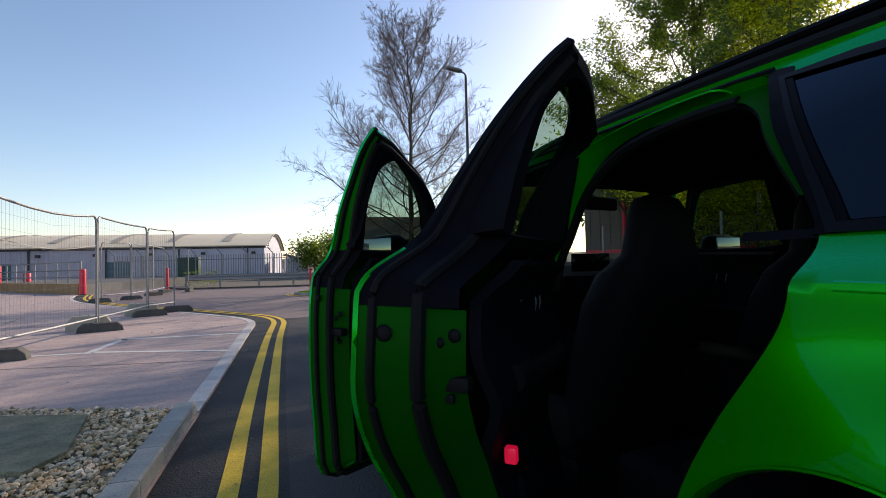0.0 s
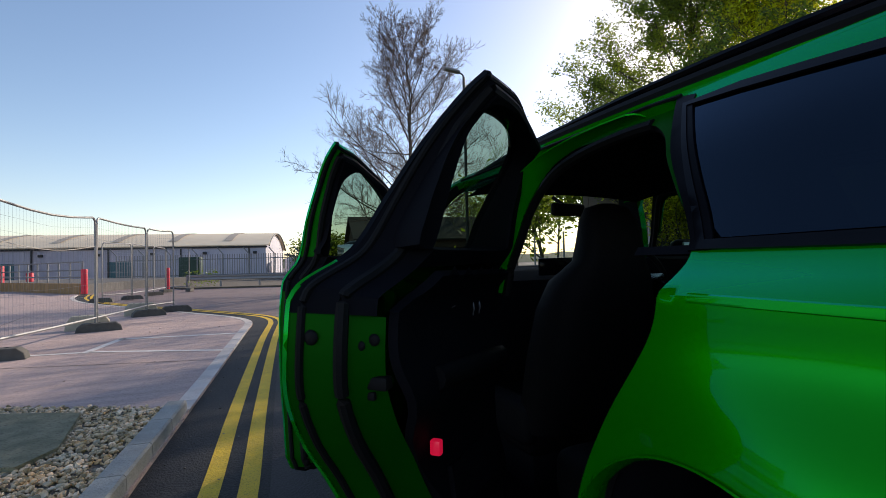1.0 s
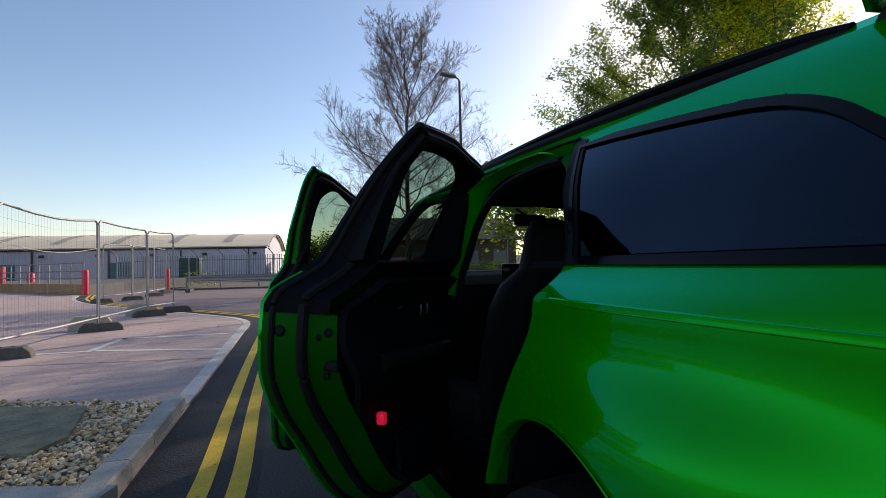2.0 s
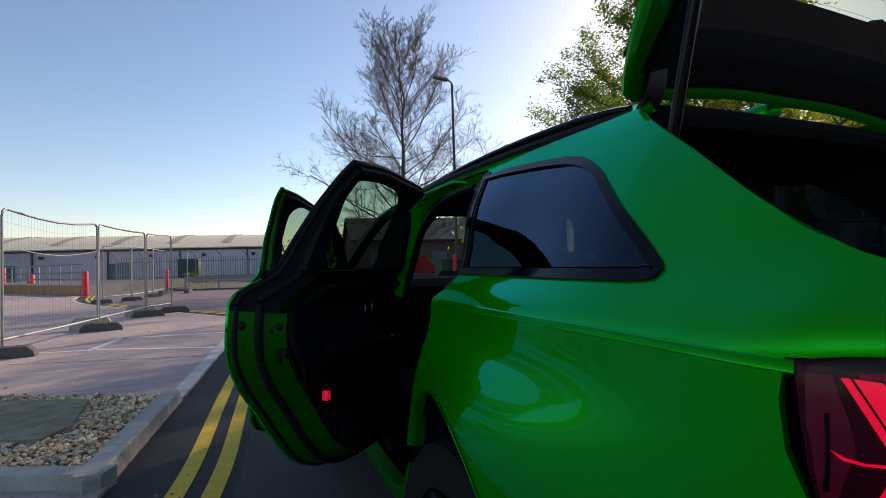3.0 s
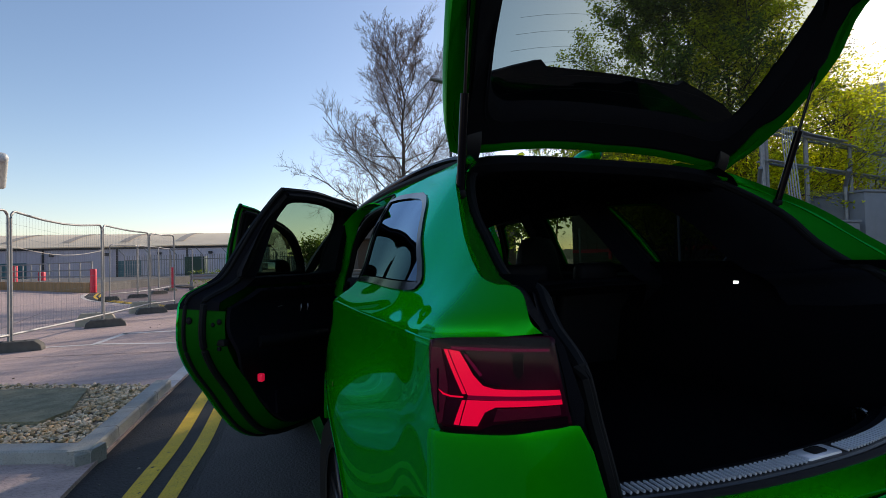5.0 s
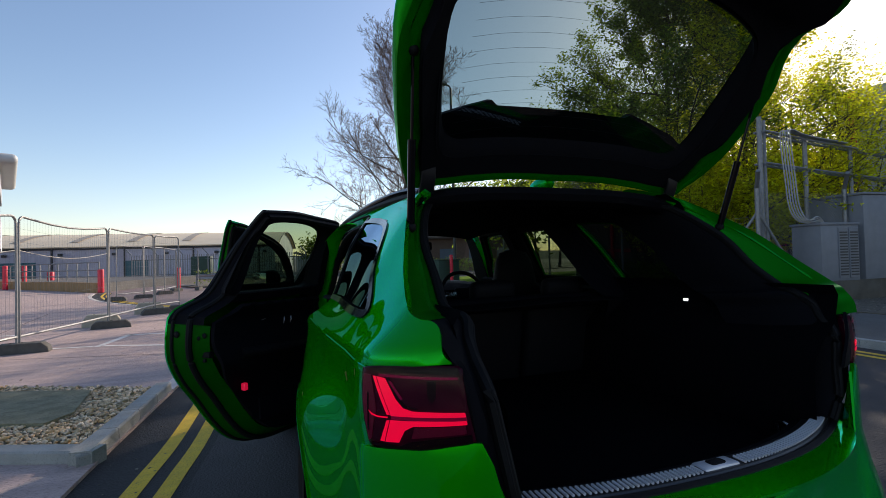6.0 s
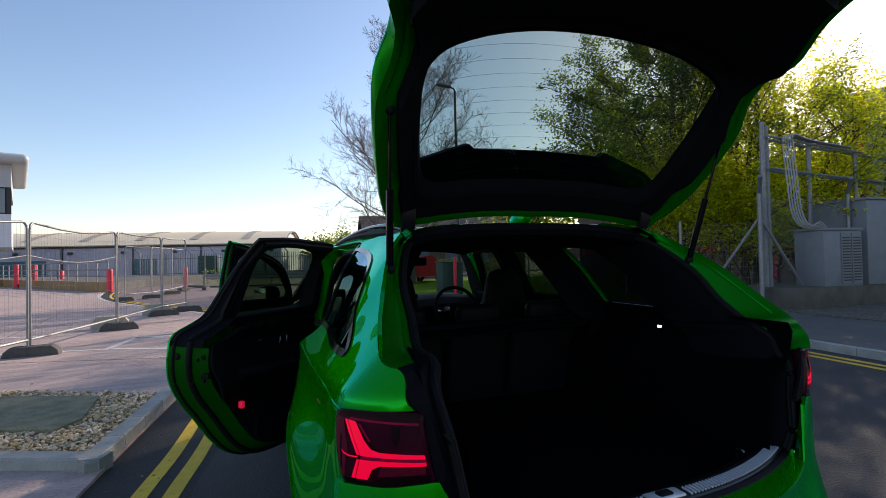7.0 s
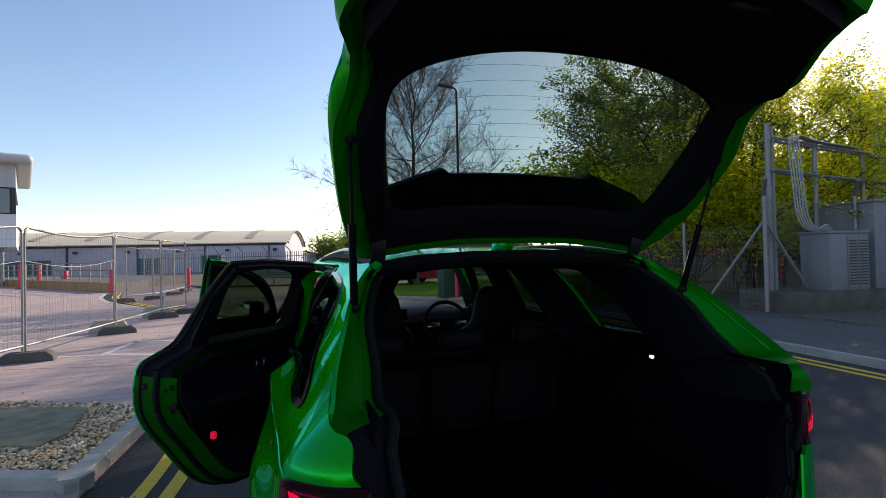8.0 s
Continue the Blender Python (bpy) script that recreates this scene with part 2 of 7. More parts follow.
def dense(loop, step, closed=True):
    out = []
    k = len(loop)
    for i in range(k if closed else k - 1):
        a, b = np.array(loop[i], float), np.array(loop[(i + 1) % k], float)
        n = max(1, int(math.ceil(np.linalg.norm(b - a) / step)))
        out += [a + (b - a) * j / n for j in range(n)]
    if not closed:
        out.append(np.array(loop[-1], float))
    return out


def inside(p, loop):
    x, y, hit = p[0], p[1], False
    for i in range(len(loop)):
        (x1, y1), (x2, y2) = loop[i - 1][:2], loop[i][:2]
        if (y1 > y) != (y2 > y) and x < (x2 - x1) * (y - y1) / (y2 - y1) + x1:
            hit = not hit
    return hit


def sheet(outline, place, step=0.04, holes=(), flip=False):
    """A bent sheet: a flat outline with holes, filled with even triangles and carried to space by place(u, v)."""
    loops = [dense(outline, step)] + [dense(h, step) for h in holes]
    verts, edges = [], []
    for lp in loops:
        s = len(verts)
        verts += [Vector((float(q[0]), float(q[1]))) for q in lp]
        edges += [(s + i, s + (i + 1) % len(lp)) for i in range(len(lp))]
    rim = np.array([(v.x, v.y) for v in verts])
    lo, hi = rim.min(0), rim.max(0)
    row = 0
    y = lo[1] + step / 2
    while y < hi[1]:
        x = lo[0] + (step / 2 if row % 2 else 0)
        while x < hi[0]:
            if inside((x, y), loops[0]) and not any(inside((x, y), h) for h in loops[1:]) and np.min(np.hypot(rim[:, 0] - x, rim[:, 1] - y)) > step * 0.45:
                verts.append(Vector((x, y)))
            x += step
        y += step * 0.87
        row += 1
    vs, _, fs, _, _, _ = geometry.delaunay_2d_cdt(verts, edges, [], 0, 1e-6)
    bm = bmesh.new()
    made = [bm.verts.new(place(v.x, v.y)) for v in vs]
    for f in fs:
        c = (sum(vs[i].x for i in f) / len(f), sum(vs[i].y for i in f) / len(f))
        if inside(c, loops[0]) and not any(inside(c, h) for h in loops[1:]):
            bm.faces.new([made[i] for i in (reversed(f) if flip else f)])
    for v in [v for v in bm.verts if not v.link_faces]:
        bm.verts.remove(v)
    return bm


def inset_loop(loop, d):
    """A closed flat loop moved inwards by d (outwards: minus)."""
    p = [np.array(q[:2], float) for q in loop]
    area = sum(p[i - 1][0] * p[i][1] - p[i][0] * p[i - 1][1] for i in range(len(p)))
    s = 1 if area > 0 else -1
    out = []
    for i in range(len(p)):
        a, b, c = p[i - 1], p[i], p[(i + 1) % len(p)]
        e1, e2 = (b - a) / (np.linalg.norm(b - a) + 1e-9), (c - b) / (np.linalg.norm(c - b) + 1e-9)
        n1, n2 = np.array((-e1[1], e1[0])) * s, np.array((-e2[1], e2[0])) * s
        n = n1 + n2
        n = n / max(np.linalg.norm(n), 0.5)
        out.append(b + n * d)
    return out


def clean_inset(loop, d):
    """As inset_loop, but points that would cross over at a sharp corner fall together there."""
    got = inset_loop(loop, d)
    if d <= 0:
        return got
    base = np.array([q[:2] for q in loop], float)
    good = [float(np.min(np.hypot(base[:, 0] - q[0], base[:, 1] - q[1]))) > d * .9 for q in got]
    keep = [i for i, ok in enumerate(good) if ok]
    n = len(loop)
    return [got[i] if good[i] else got[min(keep, key=lambda j: min((i - j) % n, (j - i) % n))] for i in range(n)]


def strips(rows, closed_u=False, closed_v=False, flip=False):
    """Faces between rows of points of equal count."""
    bm = bmesh.new()
    g = [[bm.verts.new(Vector([float(k) for k in q])) for q in r] for r in rows]
    nu, nv = len(g), len(g[0])
    for i in range(nu if closed_u else nu - 1):
        for j in range(nv if closed_v else nv - 1):
            q = [g[i][j], g[(i + 1) % nu][j], g[(i + 1) % nu][(j + 1) % nv], g[i][(j + 1) % nv]]
            try:
                bm.faces.new(reversed(q) if flip else q)
            except ValueError:
                pass
    return bm


def tube(points, r, n=8, bm=None, caps=True, taper=None):
    """A round bar along points; r may shrink to taper at the end."""
    bm = bm or bmesh.new()
    pts = [Vector([float(k) for k in p]) for p in points]
    rings = []
    up = Vector((0, 0, 1))
    for i, p in enumerate(pts):
        d = (pts[min(i + 1, len(pts) - 1)] - pts[max(i - 1, 0)]).normalized()
        a = d.cross(up if abs(d.z) < 0.95 else Vector((1, 0, 0))).normalized()
        b = d.cross(a)
        rr = r if taper is None else r + (taper - r) * i / max(1, len(pts) - 1)
        rings.append([bm.verts.new(p + a * math.cos(2 * math.pi * k / n) * rr + b * math.sin(2 * math.pi * k / n) * rr) for k in range(n)])
    for i in range(len(rings) - 1):
        for k in range(n):
            bm.faces.new((rings[i][k], rings[i][(k + 1) % n], rings[i + 1][(k + 1) % n], rings[i + 1][k]))
    if caps and n > 2:
        bm.faces.new(list(rings[0]))
        bm.faces.new(list(reversed(rings[-1])))
    return bm


def block(x0, x1, y0, y1, z0, z1, bm=None, m=None):
    """A box between limits, put in place by m."""
    bm = bm or bmesh.new()
    vs = [bm.verts.new((m @ Vector((x, y, z))) if m else Vector((x, y, z))) for z in (z0, z1) for x, y in ((x0, y0), (x1, y0), (x1, y1), (x0, y1))]
    for f in ((3, 2, 1, 0), (4, 5, 6, 7), (0, 1, 5, 4), (1, 2, 6, 5), (2, 3, 7, 6), (3, 0, 4, 7)):
        bm.faces.new([vs[i] for i in f])
    return bm


def rounded(x0, x1, y0, y1, z0, z1, r=0.02, seg=3, m=None):
    """A box with rounded edges."""
    bm = block(x0, x1, y0, y1, z0, z1)
    bmesh.ops.bevel(bm, geom=list(bm.edges), offset=r, segments=seg, affect='EDGES', profile=0.5)
    if m:
        bm.transform(m)
    return bm


def lathe(profile, n=40, axis="x", centre=(0, 0, 0)):
    """A turned shape: profile of (radius, along the axis)."""
    rows = []
    for r, a in profile:
        ring = []
        for k in range(n):
            c, s = math.cos(2 * math.pi * k / n) * r, math.sin(2 * math.pi * k / n) * r
            ring.append((centre[0] + a, centre[1] + c, centre[2] + s) if axis == "x" else (centre[0] + c, centre[1] + s, centre[2] + a))
        rows.append(ring)
    return strips(rows, closed_v=True)


def ribbon(path, left, right, z, step=0.5, thick=0.0):
    """A flat band along a plan path, between two offsets to its left."""
    p = [np.array(q[:2], float) for q in path]
    a, b = [], []
    for i, q in enumerate(p):
        d = p[min(i + 1, len(p) - 1)] - p[max(i - 1, 0)]
        d /= np.linalg.norm(d)
        n = np.array((-d[1], d[0]))
        a.append((*(q + n * left), z))
        b.append((*(q + n * right), z))
    return a, b


# ---- ground, road and kerbs ----
ASPHALT = material("road_asphalt", (0.185, 0.135, 0.134), 0.85, second=(0.25, 0.187, 0.185), scale=0.9, mix=0.7, bump=0.8, bump_scale=60, fine=0.4)
NEW_ASPHALT = material("new_black_asphalt", (0.008, 0.008, 0.009), 0.8, second=(0.030, 0.029, 0.030), scale=55, mix=0.8, bump=1.0, bump_scale=80, fine=0.4)
CONCRETE = material("brushed_concrete", (0.62, 0.46, 0.42), 0.9, second=(0.43, 0.32, 0.295), scale=1.1, mix=0.9, bump=1.0, bump_scale=24, fine=0.75, stretch=(.8, 7, 1))
KERB = material("kerb_concrete", (0.39, 0.385, 0.36), 0.85, second=(0.25, 0.25, 0.23), scale=5, mix=0.9, bump=0.5, bump_scale=70, fine=0.4, per_object=0.10)
SLAB = material("worn_slab_concrete", (0.27, 0.25, 0.16), 0.95, second=(0.14, 0.14, 0.085), scale=7, mix=1.0, bump=0.9, bump_scale=45, fine=0.6)
YELLOW = material("yellow_road_paint", (0.86, 0.55, 0.025), 0.75, second=(0.68, 0.42, 0.03), scale=9, mix=0.9, bump=0.6, bump_scale=60, fine=0.45)
WHITE_PAINT = material("worn_white_road_paint", (0.84, 0.78, 0.73), 0.8, second=(0.62, 0.57, 0.53), scale=8, mix=0.9, bump=0.3, bump_scale=160, fine=0.25)
STONE = material("gravel_stone", (0.46, 0.26, 0.07), 0.7, second=(0.74, 0.62, 0.46), scale=16, mix=1.0, bump=0.3, bump_scale=60, per_island=0.62)
SOIL = material("dry_soil", (0.10, 0.085, 0.065), 0.95, second=(0.16, 0.13, 0.10), scale=5, mix=0.9, bump=0.8, bump_scale=60, fine=0.3)
PATHWAY = material("footpath_asphalt", (0.10, 0.095, 0.092), 0.9, second=(0.14, 0.135, 0.13), scale=2, mix=0.8, bump=0.6, bump_scale=140, fine=0.3)
GRASS = material("verge_grass", (0.075, 0.17, 0.004), 0.9, second=(0.12, 0.20, 0.008), scale=3, mix=0.9, bump=0.9, bump_scale=70, fine=0.3, spec=0.03)


def flat(name, loop, z, mat, thick=0.0, label="", category="", kind="structure", parent=None):
    """A level slab with its top at z."""
    bm = bmesh.new()
    top = [bm.verts.new((float(q[0]), float(q[1]), z)) for q in loop]
    f = bm.faces.new(top)
    if f.calc_area() and f.normal.z < 0:
        f.normal_flip()
    bm.normal_update()
    if bm.faces[:][0].normal.z < 0:
        bmesh.ops.reverse_faces(bm, faces=bm.faces)
    if thick:
        low = [bm.verts.new((float(q[0]), float(q[1]), z - thick)) for q in loop]
        k = len(loop)
        for i in range(k):
            bm.faces.new((top[i], top[(i + 1) % k], low[(i + 1) % k], low[i]))
        bmesh.ops.recalc_face_normals(bm, faces=bm.faces)
    ob = part(name, bm, mat, parent, smooth=False)
    return tagged(ob, label, category, "", kind) if parent is None else ob


gm = bmesh.new()
block(-900, 900, -900, 900, -0.6, 0.0, gm)
tagged(part("ground", gm, ASPHALT, None, "worn grey asphalt road surface", smooth=False), "", "road", "", "structure")

# A darker flat sheet over the near lane, with an uneven far edge.
DARK_ASPHALT = material("dark_road_asphalt", (0.034, 0.030, 0.032), 0.85, second=(0.068, 0.059, 0.060), scale=1.3, mix=0.9, bump=1.0, bump_scale=60, fine=0.7)
tagged(flat("resurfaced_lane", [(-2.4, -40), (8, -40), (8, 12.0), (5.0, 11.5), (2.0, 11.9), (-.3, 11.6), (-2.4, 12.2)], .002, DARK_ASPHALT), "darker asphalt lane", "road", "", "structure")
KERB_LINE = [(-2.55, -6.0), (-2.25, -1.0), (-2.09, 1.6), (-2.01, 2.82), (-1.83, 4.72), (-1.67, 6.4), (-1.50, 8.3), (-1.38, 9.6), (-1.27, 10.7), (-1.32, 11.5), (-1.62, 12.4), (-2.2, 13.45), (-3.05, 14.9), (-4.05, 16.6), (-5.05, 18.3), (-6.15, 20.2), (-7.15, 22.4), (-8.05, 25.2), (-8.75, 28.6)]
kl = [tuple(q) for q in smooth_line(KERB_LINE, 6)]
flat("car_park_concrete", kl + [(-22.0, 48.0), (-60.0, 60.0), (-60.0, -6.0)], 0.03, CONCRETE, 0.05, "pinkish brushed concrete car park surface", "paving")
# the strip of newer asphalt along the kerb
YL = [(-2.15, -6.0), (-1.86, -1.0), (-1.67, 1.6), (-1.585, 2.4), (-1.50, 3.1), (-1.405, 4.5), (-1.245, 6.5), (-1.06, 8.6), (-.91, 10.0), (-.82, 10.9), (-.84, 11.7), (-1.05, 12.5), (-1.58, 13.5), (-2.42, 14.9), (-3.42, 16.5), (-4.45, 18.1), (-5.55, 20.0), (-6.6, 22.2), (-7.5, 25.0), (-8.2, 28.4)]
yl = [tuple(q) for q in smooth_line(YL, 6)]
a, b = ribbon(yl, .55, -.20, .004)
tagged(part("new_asphalt_strip", strips([a, b]), NEW_ASPHALT, None, "black newer asphalt strip along the kerb", smooth=False), "", "road", "", "structure")
for off in (.095, -.095):
    a, b = ribbon(yl, off + .05, off - .05, .008)
    tagged(part("yellow_line", strips([a, b]), YELLOW, None, "yellow painted no-parking line", smooth=False), "", "road marking", "double yellow lines", "structure")


KERB_PALE = material("pale_flush_kerb_concrete", (0.66, 0.60, 0.56), 0.85, second=(0.50, 0.45, 0.42), scale=5, mix=0.9, bump=0.5, bump_scale=70, fine=0.35, per_object=0.10)


def kerb_run(line, width, top, name, label, unit=.9, high=True):
    """Kerbstones end to end along a plan line, each one a stone with its joint."""
    run = thing(name, label, "kerb", kind="structure")
    pts = dense(line, unit, False)
    for i in range(len(pts) - 1):
        a, b = pts[i], pts[i + 1]
        d = b - a
        ln = np.linalg.norm(d)
        d = d / ln
        n = np.array((-d[1], d[0]))
        g = .004
        bm = bmesh.new()
        sec = [(0.012, 0), (0.012, .0), (0.018, top - .012), (0.03, top), (width, top), (width, -.02)] if high else [(0, 0), (0, top - .002), (.01, top), (width, top), (width, -.02), (width, -.02)]
        ends = [[bm.verts.new((*(p + d * s + n * w), z)) for w, z in sec] for p, s in ((a, g), (b, -g))]
        for k in range(len(sec) - 1):
            bm.faces.new((ends[0][k], ends[0][k + 1], ends[1][k + 1], ends[1][k]))
        bm.faces.new(ends[0])
        bm.faces.new(list(reversed(ends[1])))
        bmesh.ops.recalc_face_normals(bm, faces=bm.faces)
        part("kerbstone", bm, KERB if high else KERB_PALE, run, smooth=False)
    return run


kerb_run([(-2.01, 2.82), (-1.92, 3.75), (-1.83, 4.72)], .15, .115, "kerb", "grey concrete kerbstones round the gravel bed")
kerb_run([(-2.10, 2.775), (-2.012, 2.815)], .16, .105, "kerb", "grey concrete corner kerbstone of the gravel bed", unit=.3)
kerb_run([(-6.2, 4.60), (-2.03, 2.805)], .15, .110, "kerb", "grey concrete kerbstones along the end of the gravel bed")
kerb_run([(-1.83, 4.72)] + [q for q in kl if 4.8 < q[1] < 30 and q[0] > -30][::3], .14, .036, "kerb", "pale flush kerbstones along the car park", high=False)

# gravel bed with its slab
bed = [(-1.99, 4.70), (-2.16, 2.99), (-6.2, 4.68), (-6.4, 6.9), (-3.5, 5.45)]
flat("gravel_bed", bed, 0.075, SOIL, 0.06, "soil under the gravel", "bed")
tagged(flat("inspection_slab", [(-2.45, 3.93), (-2.565, 3.67), (-3.55, 4.10), (-3.6, 5.15), (-3.05, 4.95), (-2.54, 4.72)], 0.112, SLAB, 0.06), "worn concrete slab set in the gravel", "slab", "", "structure")
stones = bmesh.new()
rng = random.Random(4)
ico = bmesh.new()
bmesh.ops.create_icosphere(ico, subdivisions=1, radius=1.0)
ico_v = [v.co.copy() for v in ico.verts]
ico_f = [[v.index for v in f.verts] for f in ico.faces]
ico.free()
sv, sf = [], []
base_v, base_f = np.array([tuple(v) for v in ico_v]), np.array(ico_f)
jit = np.random.RandomState(7)
slab_loop = [(-2.45, 3.93), (-2.565, 3.67), (-3.55, 4.10), (-3.6, 5.15), (-3.05, 4.95), (-2.54, 4.72)]
keep_off = inset_loop(slab_loop, .015)
count = 0
for k in range(19000):
    x, y = rng.uniform(-5.2, -1.95), rng.uniform(2.95, 6.2)
    if not inside((x, y), bed) or inside((x, y), keep_off):
        continue
    if x < -4.0 and rng.random() < .6:
        continue
    r = rng.uniform(.010, .0195) * (.8 if rng.random() < .4 else 1)
    m = np.array(Matrix.LocRotScale((x, y, .075 + r * rng.uniform(.2, 1.0)), Euler((rng.uniform(-.6, .6), rng.uniform(-.6, .6), rng.uniform(0, 6.3))), (r * rng.uniform(.9, 1.6), r * rng.uniform(.7, 1.1), r * rng.uniform(.5, .9))))
    sv.append((base_v * jit.uniform(.78, 1.25, (len(base_v), 1))) @ m[:3, :3].T + m[:3, 3])
    sf.append(base_f + count * len(base_v))
    count += 1
sv, sf = np.concatenate(sv).tolist(), np.concatenate(sf).tolist()
me = bpy.data.meshes.new("gravel")
me.from_pydata(sv, [], sf)
me.materials.append(STONE)
tagged(new("gravel", me), "buff and brown rounded gravel stones", "gravel", "", "stuff")

# bay markings on the concrete
for loop in ([(-3.50, 8.40), (-3.40, 8.33), (-3.20, 9.75), (-3.31, 9.83)], [(-3.31, 9.62), (-3.30, 9.75), (-1.53, 9.42), (-1.55, 9.31)], [(-3.42, 8.42), (-3.40, 8.52), (-1.66, 7.68), (-1.68, 7.58)],
             [(-9.5, 9.3), (-9.45, 9.42), (-3.5, 8.5), (-3.52, 8.4)], [(-14, 12.3), (-13.95, 12.45), (-5.2, 10.9), (-5.25, 10.78)], [(-18, 15.3), (-17.9, 15.5), (-7.0, 13.4), (-7.1, 13.25)]):
    flat("bay_line", loop, .034, WHITE_PAINT, 0, "worn white parking bay line", "road marking")
# joints between the concrete slabs
JOINT = material("joint_sealant", (0.06, 0.055, 0.05), 0.8, second=(0.09, 0.08, 0.075), scale=20)
for (x0, y0), (x1, y1) in (((-1.62, 6.9), (-12, 10.0)), ((-1.4, 11.6), (-14, 15.2)), ((-4.6, 3.2), (-6.6, 16)), ((-9.0, 2.0), (-11, 17))):
    d = np.array((x1 - x0, y1 - y0))
    n = np.array((-d[1], d[0])) / np.linalg.norm(d) * .008
    flat("slab_joint", [(x0 + n[0], y0 + n[1]), (x1 + n[0], y1 + n[1]), (x1 - n[0], y1 - n[1]), (x0 - n[0], y0 - n[1])], .0335, JOINT, 0, "dark joint between concrete slabs", "joint")

# the far side of the road, on the other hand
R0 = lambda y: 6.38 + .079 * (y - 3)
rk = [(R0(y), y) for y in (-8.0, -4.0, 0.0, 3.0, 6.0, 9.0, 12.2)]
for off in (.30, .50):
    a, b = ribbon(rk, off + .05, off - .05, .006)
    tagged(part("yellow_line", strips([a, b]), YELLOW, None, "yellow painted no-parking line", smooth=False), "", "road marking", "double yellow lines", "structure")
kerb_run([(x + .15, y) for x, y in rk], .15, .11, "kerb", "grey concrete kerbstones along the footpath")
flat("footpath", [(x + .12, y) for x, y in rk[:7]] + [(x + 3.0, y) for x, y in rk[:7]][::-1], .10, PATHWAY, .1, "grey asphalt footpath", "footpath")
flat("verge", [(x + 3.0, y) for x, y in rk[:7]] + [(60, 30), (60, -8)], .12, SOIL, .1, "leaf-strewn soil verge", "verge")

# the road across the end and the verge beyond
far = [(-6, 120), (-5.5, 33.0), (-4.6, 30.6), (-1, 29.6), (2, 28.5), (6.5, 29.6), (9, 31), (60, 60), (60, 120)]
flat("far_verge", far, .09, SOIL, .09, "dull dry verge beyond the road", "verge")
# the grass verge in the bend, with its kerb and yellow lines
ISLE = [(26.0, 31.0), (13.0, 29.4), (8.0, 26.6), (4.0, 24.0), (1.35, 21.9), (.55, 20.7), (1.15, 19.5), (2.4, 17.9), (3.5, 16.6), (4.9, 15.4), (6.1, 14.2), (7.0, 12.6), (7.12, 10.0)]
isle = [tuple(q) for q in smooth_line(ISLE, 4)]
flat("grass_verge", isle + [(9.4, 10.0), (26.0, 12.0)], .105, GRASS, .1, "bright mown grass verge in the bend", "grass")
kerb_run(isle[8:][::-1][4:], .13, .10, "kerb", "grey concrete kerbstones round the grass verge")
for off in (.22, .42):
    a, b = ribbon(isle[8:46], -off - .05, -off + .05, .007)
    tagged(part("yellow_line", strips([a, b]), YELLOW, None, "yellow painted no-parking line", smooth=False), "", "road marking", "double yellow lines", "structure")


# ---- the green estate car ----
PROFILE = curve_of([(.18, .70), (.26, .755), (.36, .79), (.50, .808), (.68, .818), (.80, .819), (.90, .8165), (.98, .8165), (1.06, .8175), (1.092, .8185),
                    (1.112, .811), (1.14, .793), (1.18, .764), (1.30, .697), (1.42, .617), (1.49, .556), (1.53, .505), (1.56, .45)])
TAPER = curve_of([(-.20, .30), (-.172, .208), (-.148, .155), (-.112, .105), (-.066, .060), (-.02, .031), (.02, .023), (.2, .018), (.5, .006), (1.0, 0), (2.6, 0), (3.3, .02), (3.75, .10), (4.0, .24)])
AXLE_R, AXLE_F, ARCH = 0.82, 3.16, 0.355


SHOULDER = curve_of([(1.10, 0), (1.15, .042), (1.20, .045), (1.35, .030), (1.49, .016), (1.53, 0)])


def shoulder(y, z):
    """How far the quarter window stands in from the haunch; the doors stay flush with the sill."""
    if not 1.10 < z < 1.53:
        return 0.0
    seam = .945 + .51 * max(0.0, z - 1.145)
    near = min(1.0, max(0.0, (y - .25) / .55))
    return SHOULDER(z) * near * near * (3 - 2 * near) * min(1.0, max(0.0, (seam + .06 - y) / .06))


def side(y, z):
    """Half the car's width at a station and height."""
    flare = sum(.066 * math.exp(-((y - a) / .34) ** 2) * math.exp(-((z - .70) / .27) ** 6) for a in (AXLE_R - .20, AXLE_F))
    z_line = z - (.018 * min(1.0, max(0.0, (.08 - y) / .10)) + .10 * max(0.0, -y)) * math.exp(-((z - 1.10) / .07) ** 2)
    waist = .022 * min(1.0, max(0.0, (.32 - y) / .30)) * min(1.0, max(0.0, (z - 1.13) / .10))
    return PROFILE(z_line) - TAPER(y) * (1 if z < 1.2 else max(.45, 1 - (z - 1.2) * 1.6)) + flare - waist - shoulder(y, z)


ROOF_LINE = curve_of([(.40, 1.545), (.52, 1.556), (.8, 1.572), (1.4, 1.585), (1.95, 1.572), (2.35, 1.53), (2.5, 1.49)])


def roof(x, y):
    return ROOF_LINE(y) - .055 * (abs(x) / .52) ** 3


car = thing("estate_car", "bright green estate car with two doors and tailgate open", "car")


def on_left(inset=0.0):
    return lambda y, z: (-(side(y, z) - inset), y, z)


def rear_shift(y):
    """The off side's tail ends a little farther forward."""
    return .09 * min(1.0, max(0.0, (.25 - y) / .40)) ** 1.3


def on_right(inset=0.0):
    return lambda y, z: (side(y, z) - inset, y + rear_shift(y), z)


def arc(cy, cz, r, a0, a1, n):
    return [(cy + r * math.cos(radians(a0 + (a1 - a0) * k / n)), cz + r * math.sin(radians(a0 + (a1 - a0) * k / n))) for k in range(n + 1)]


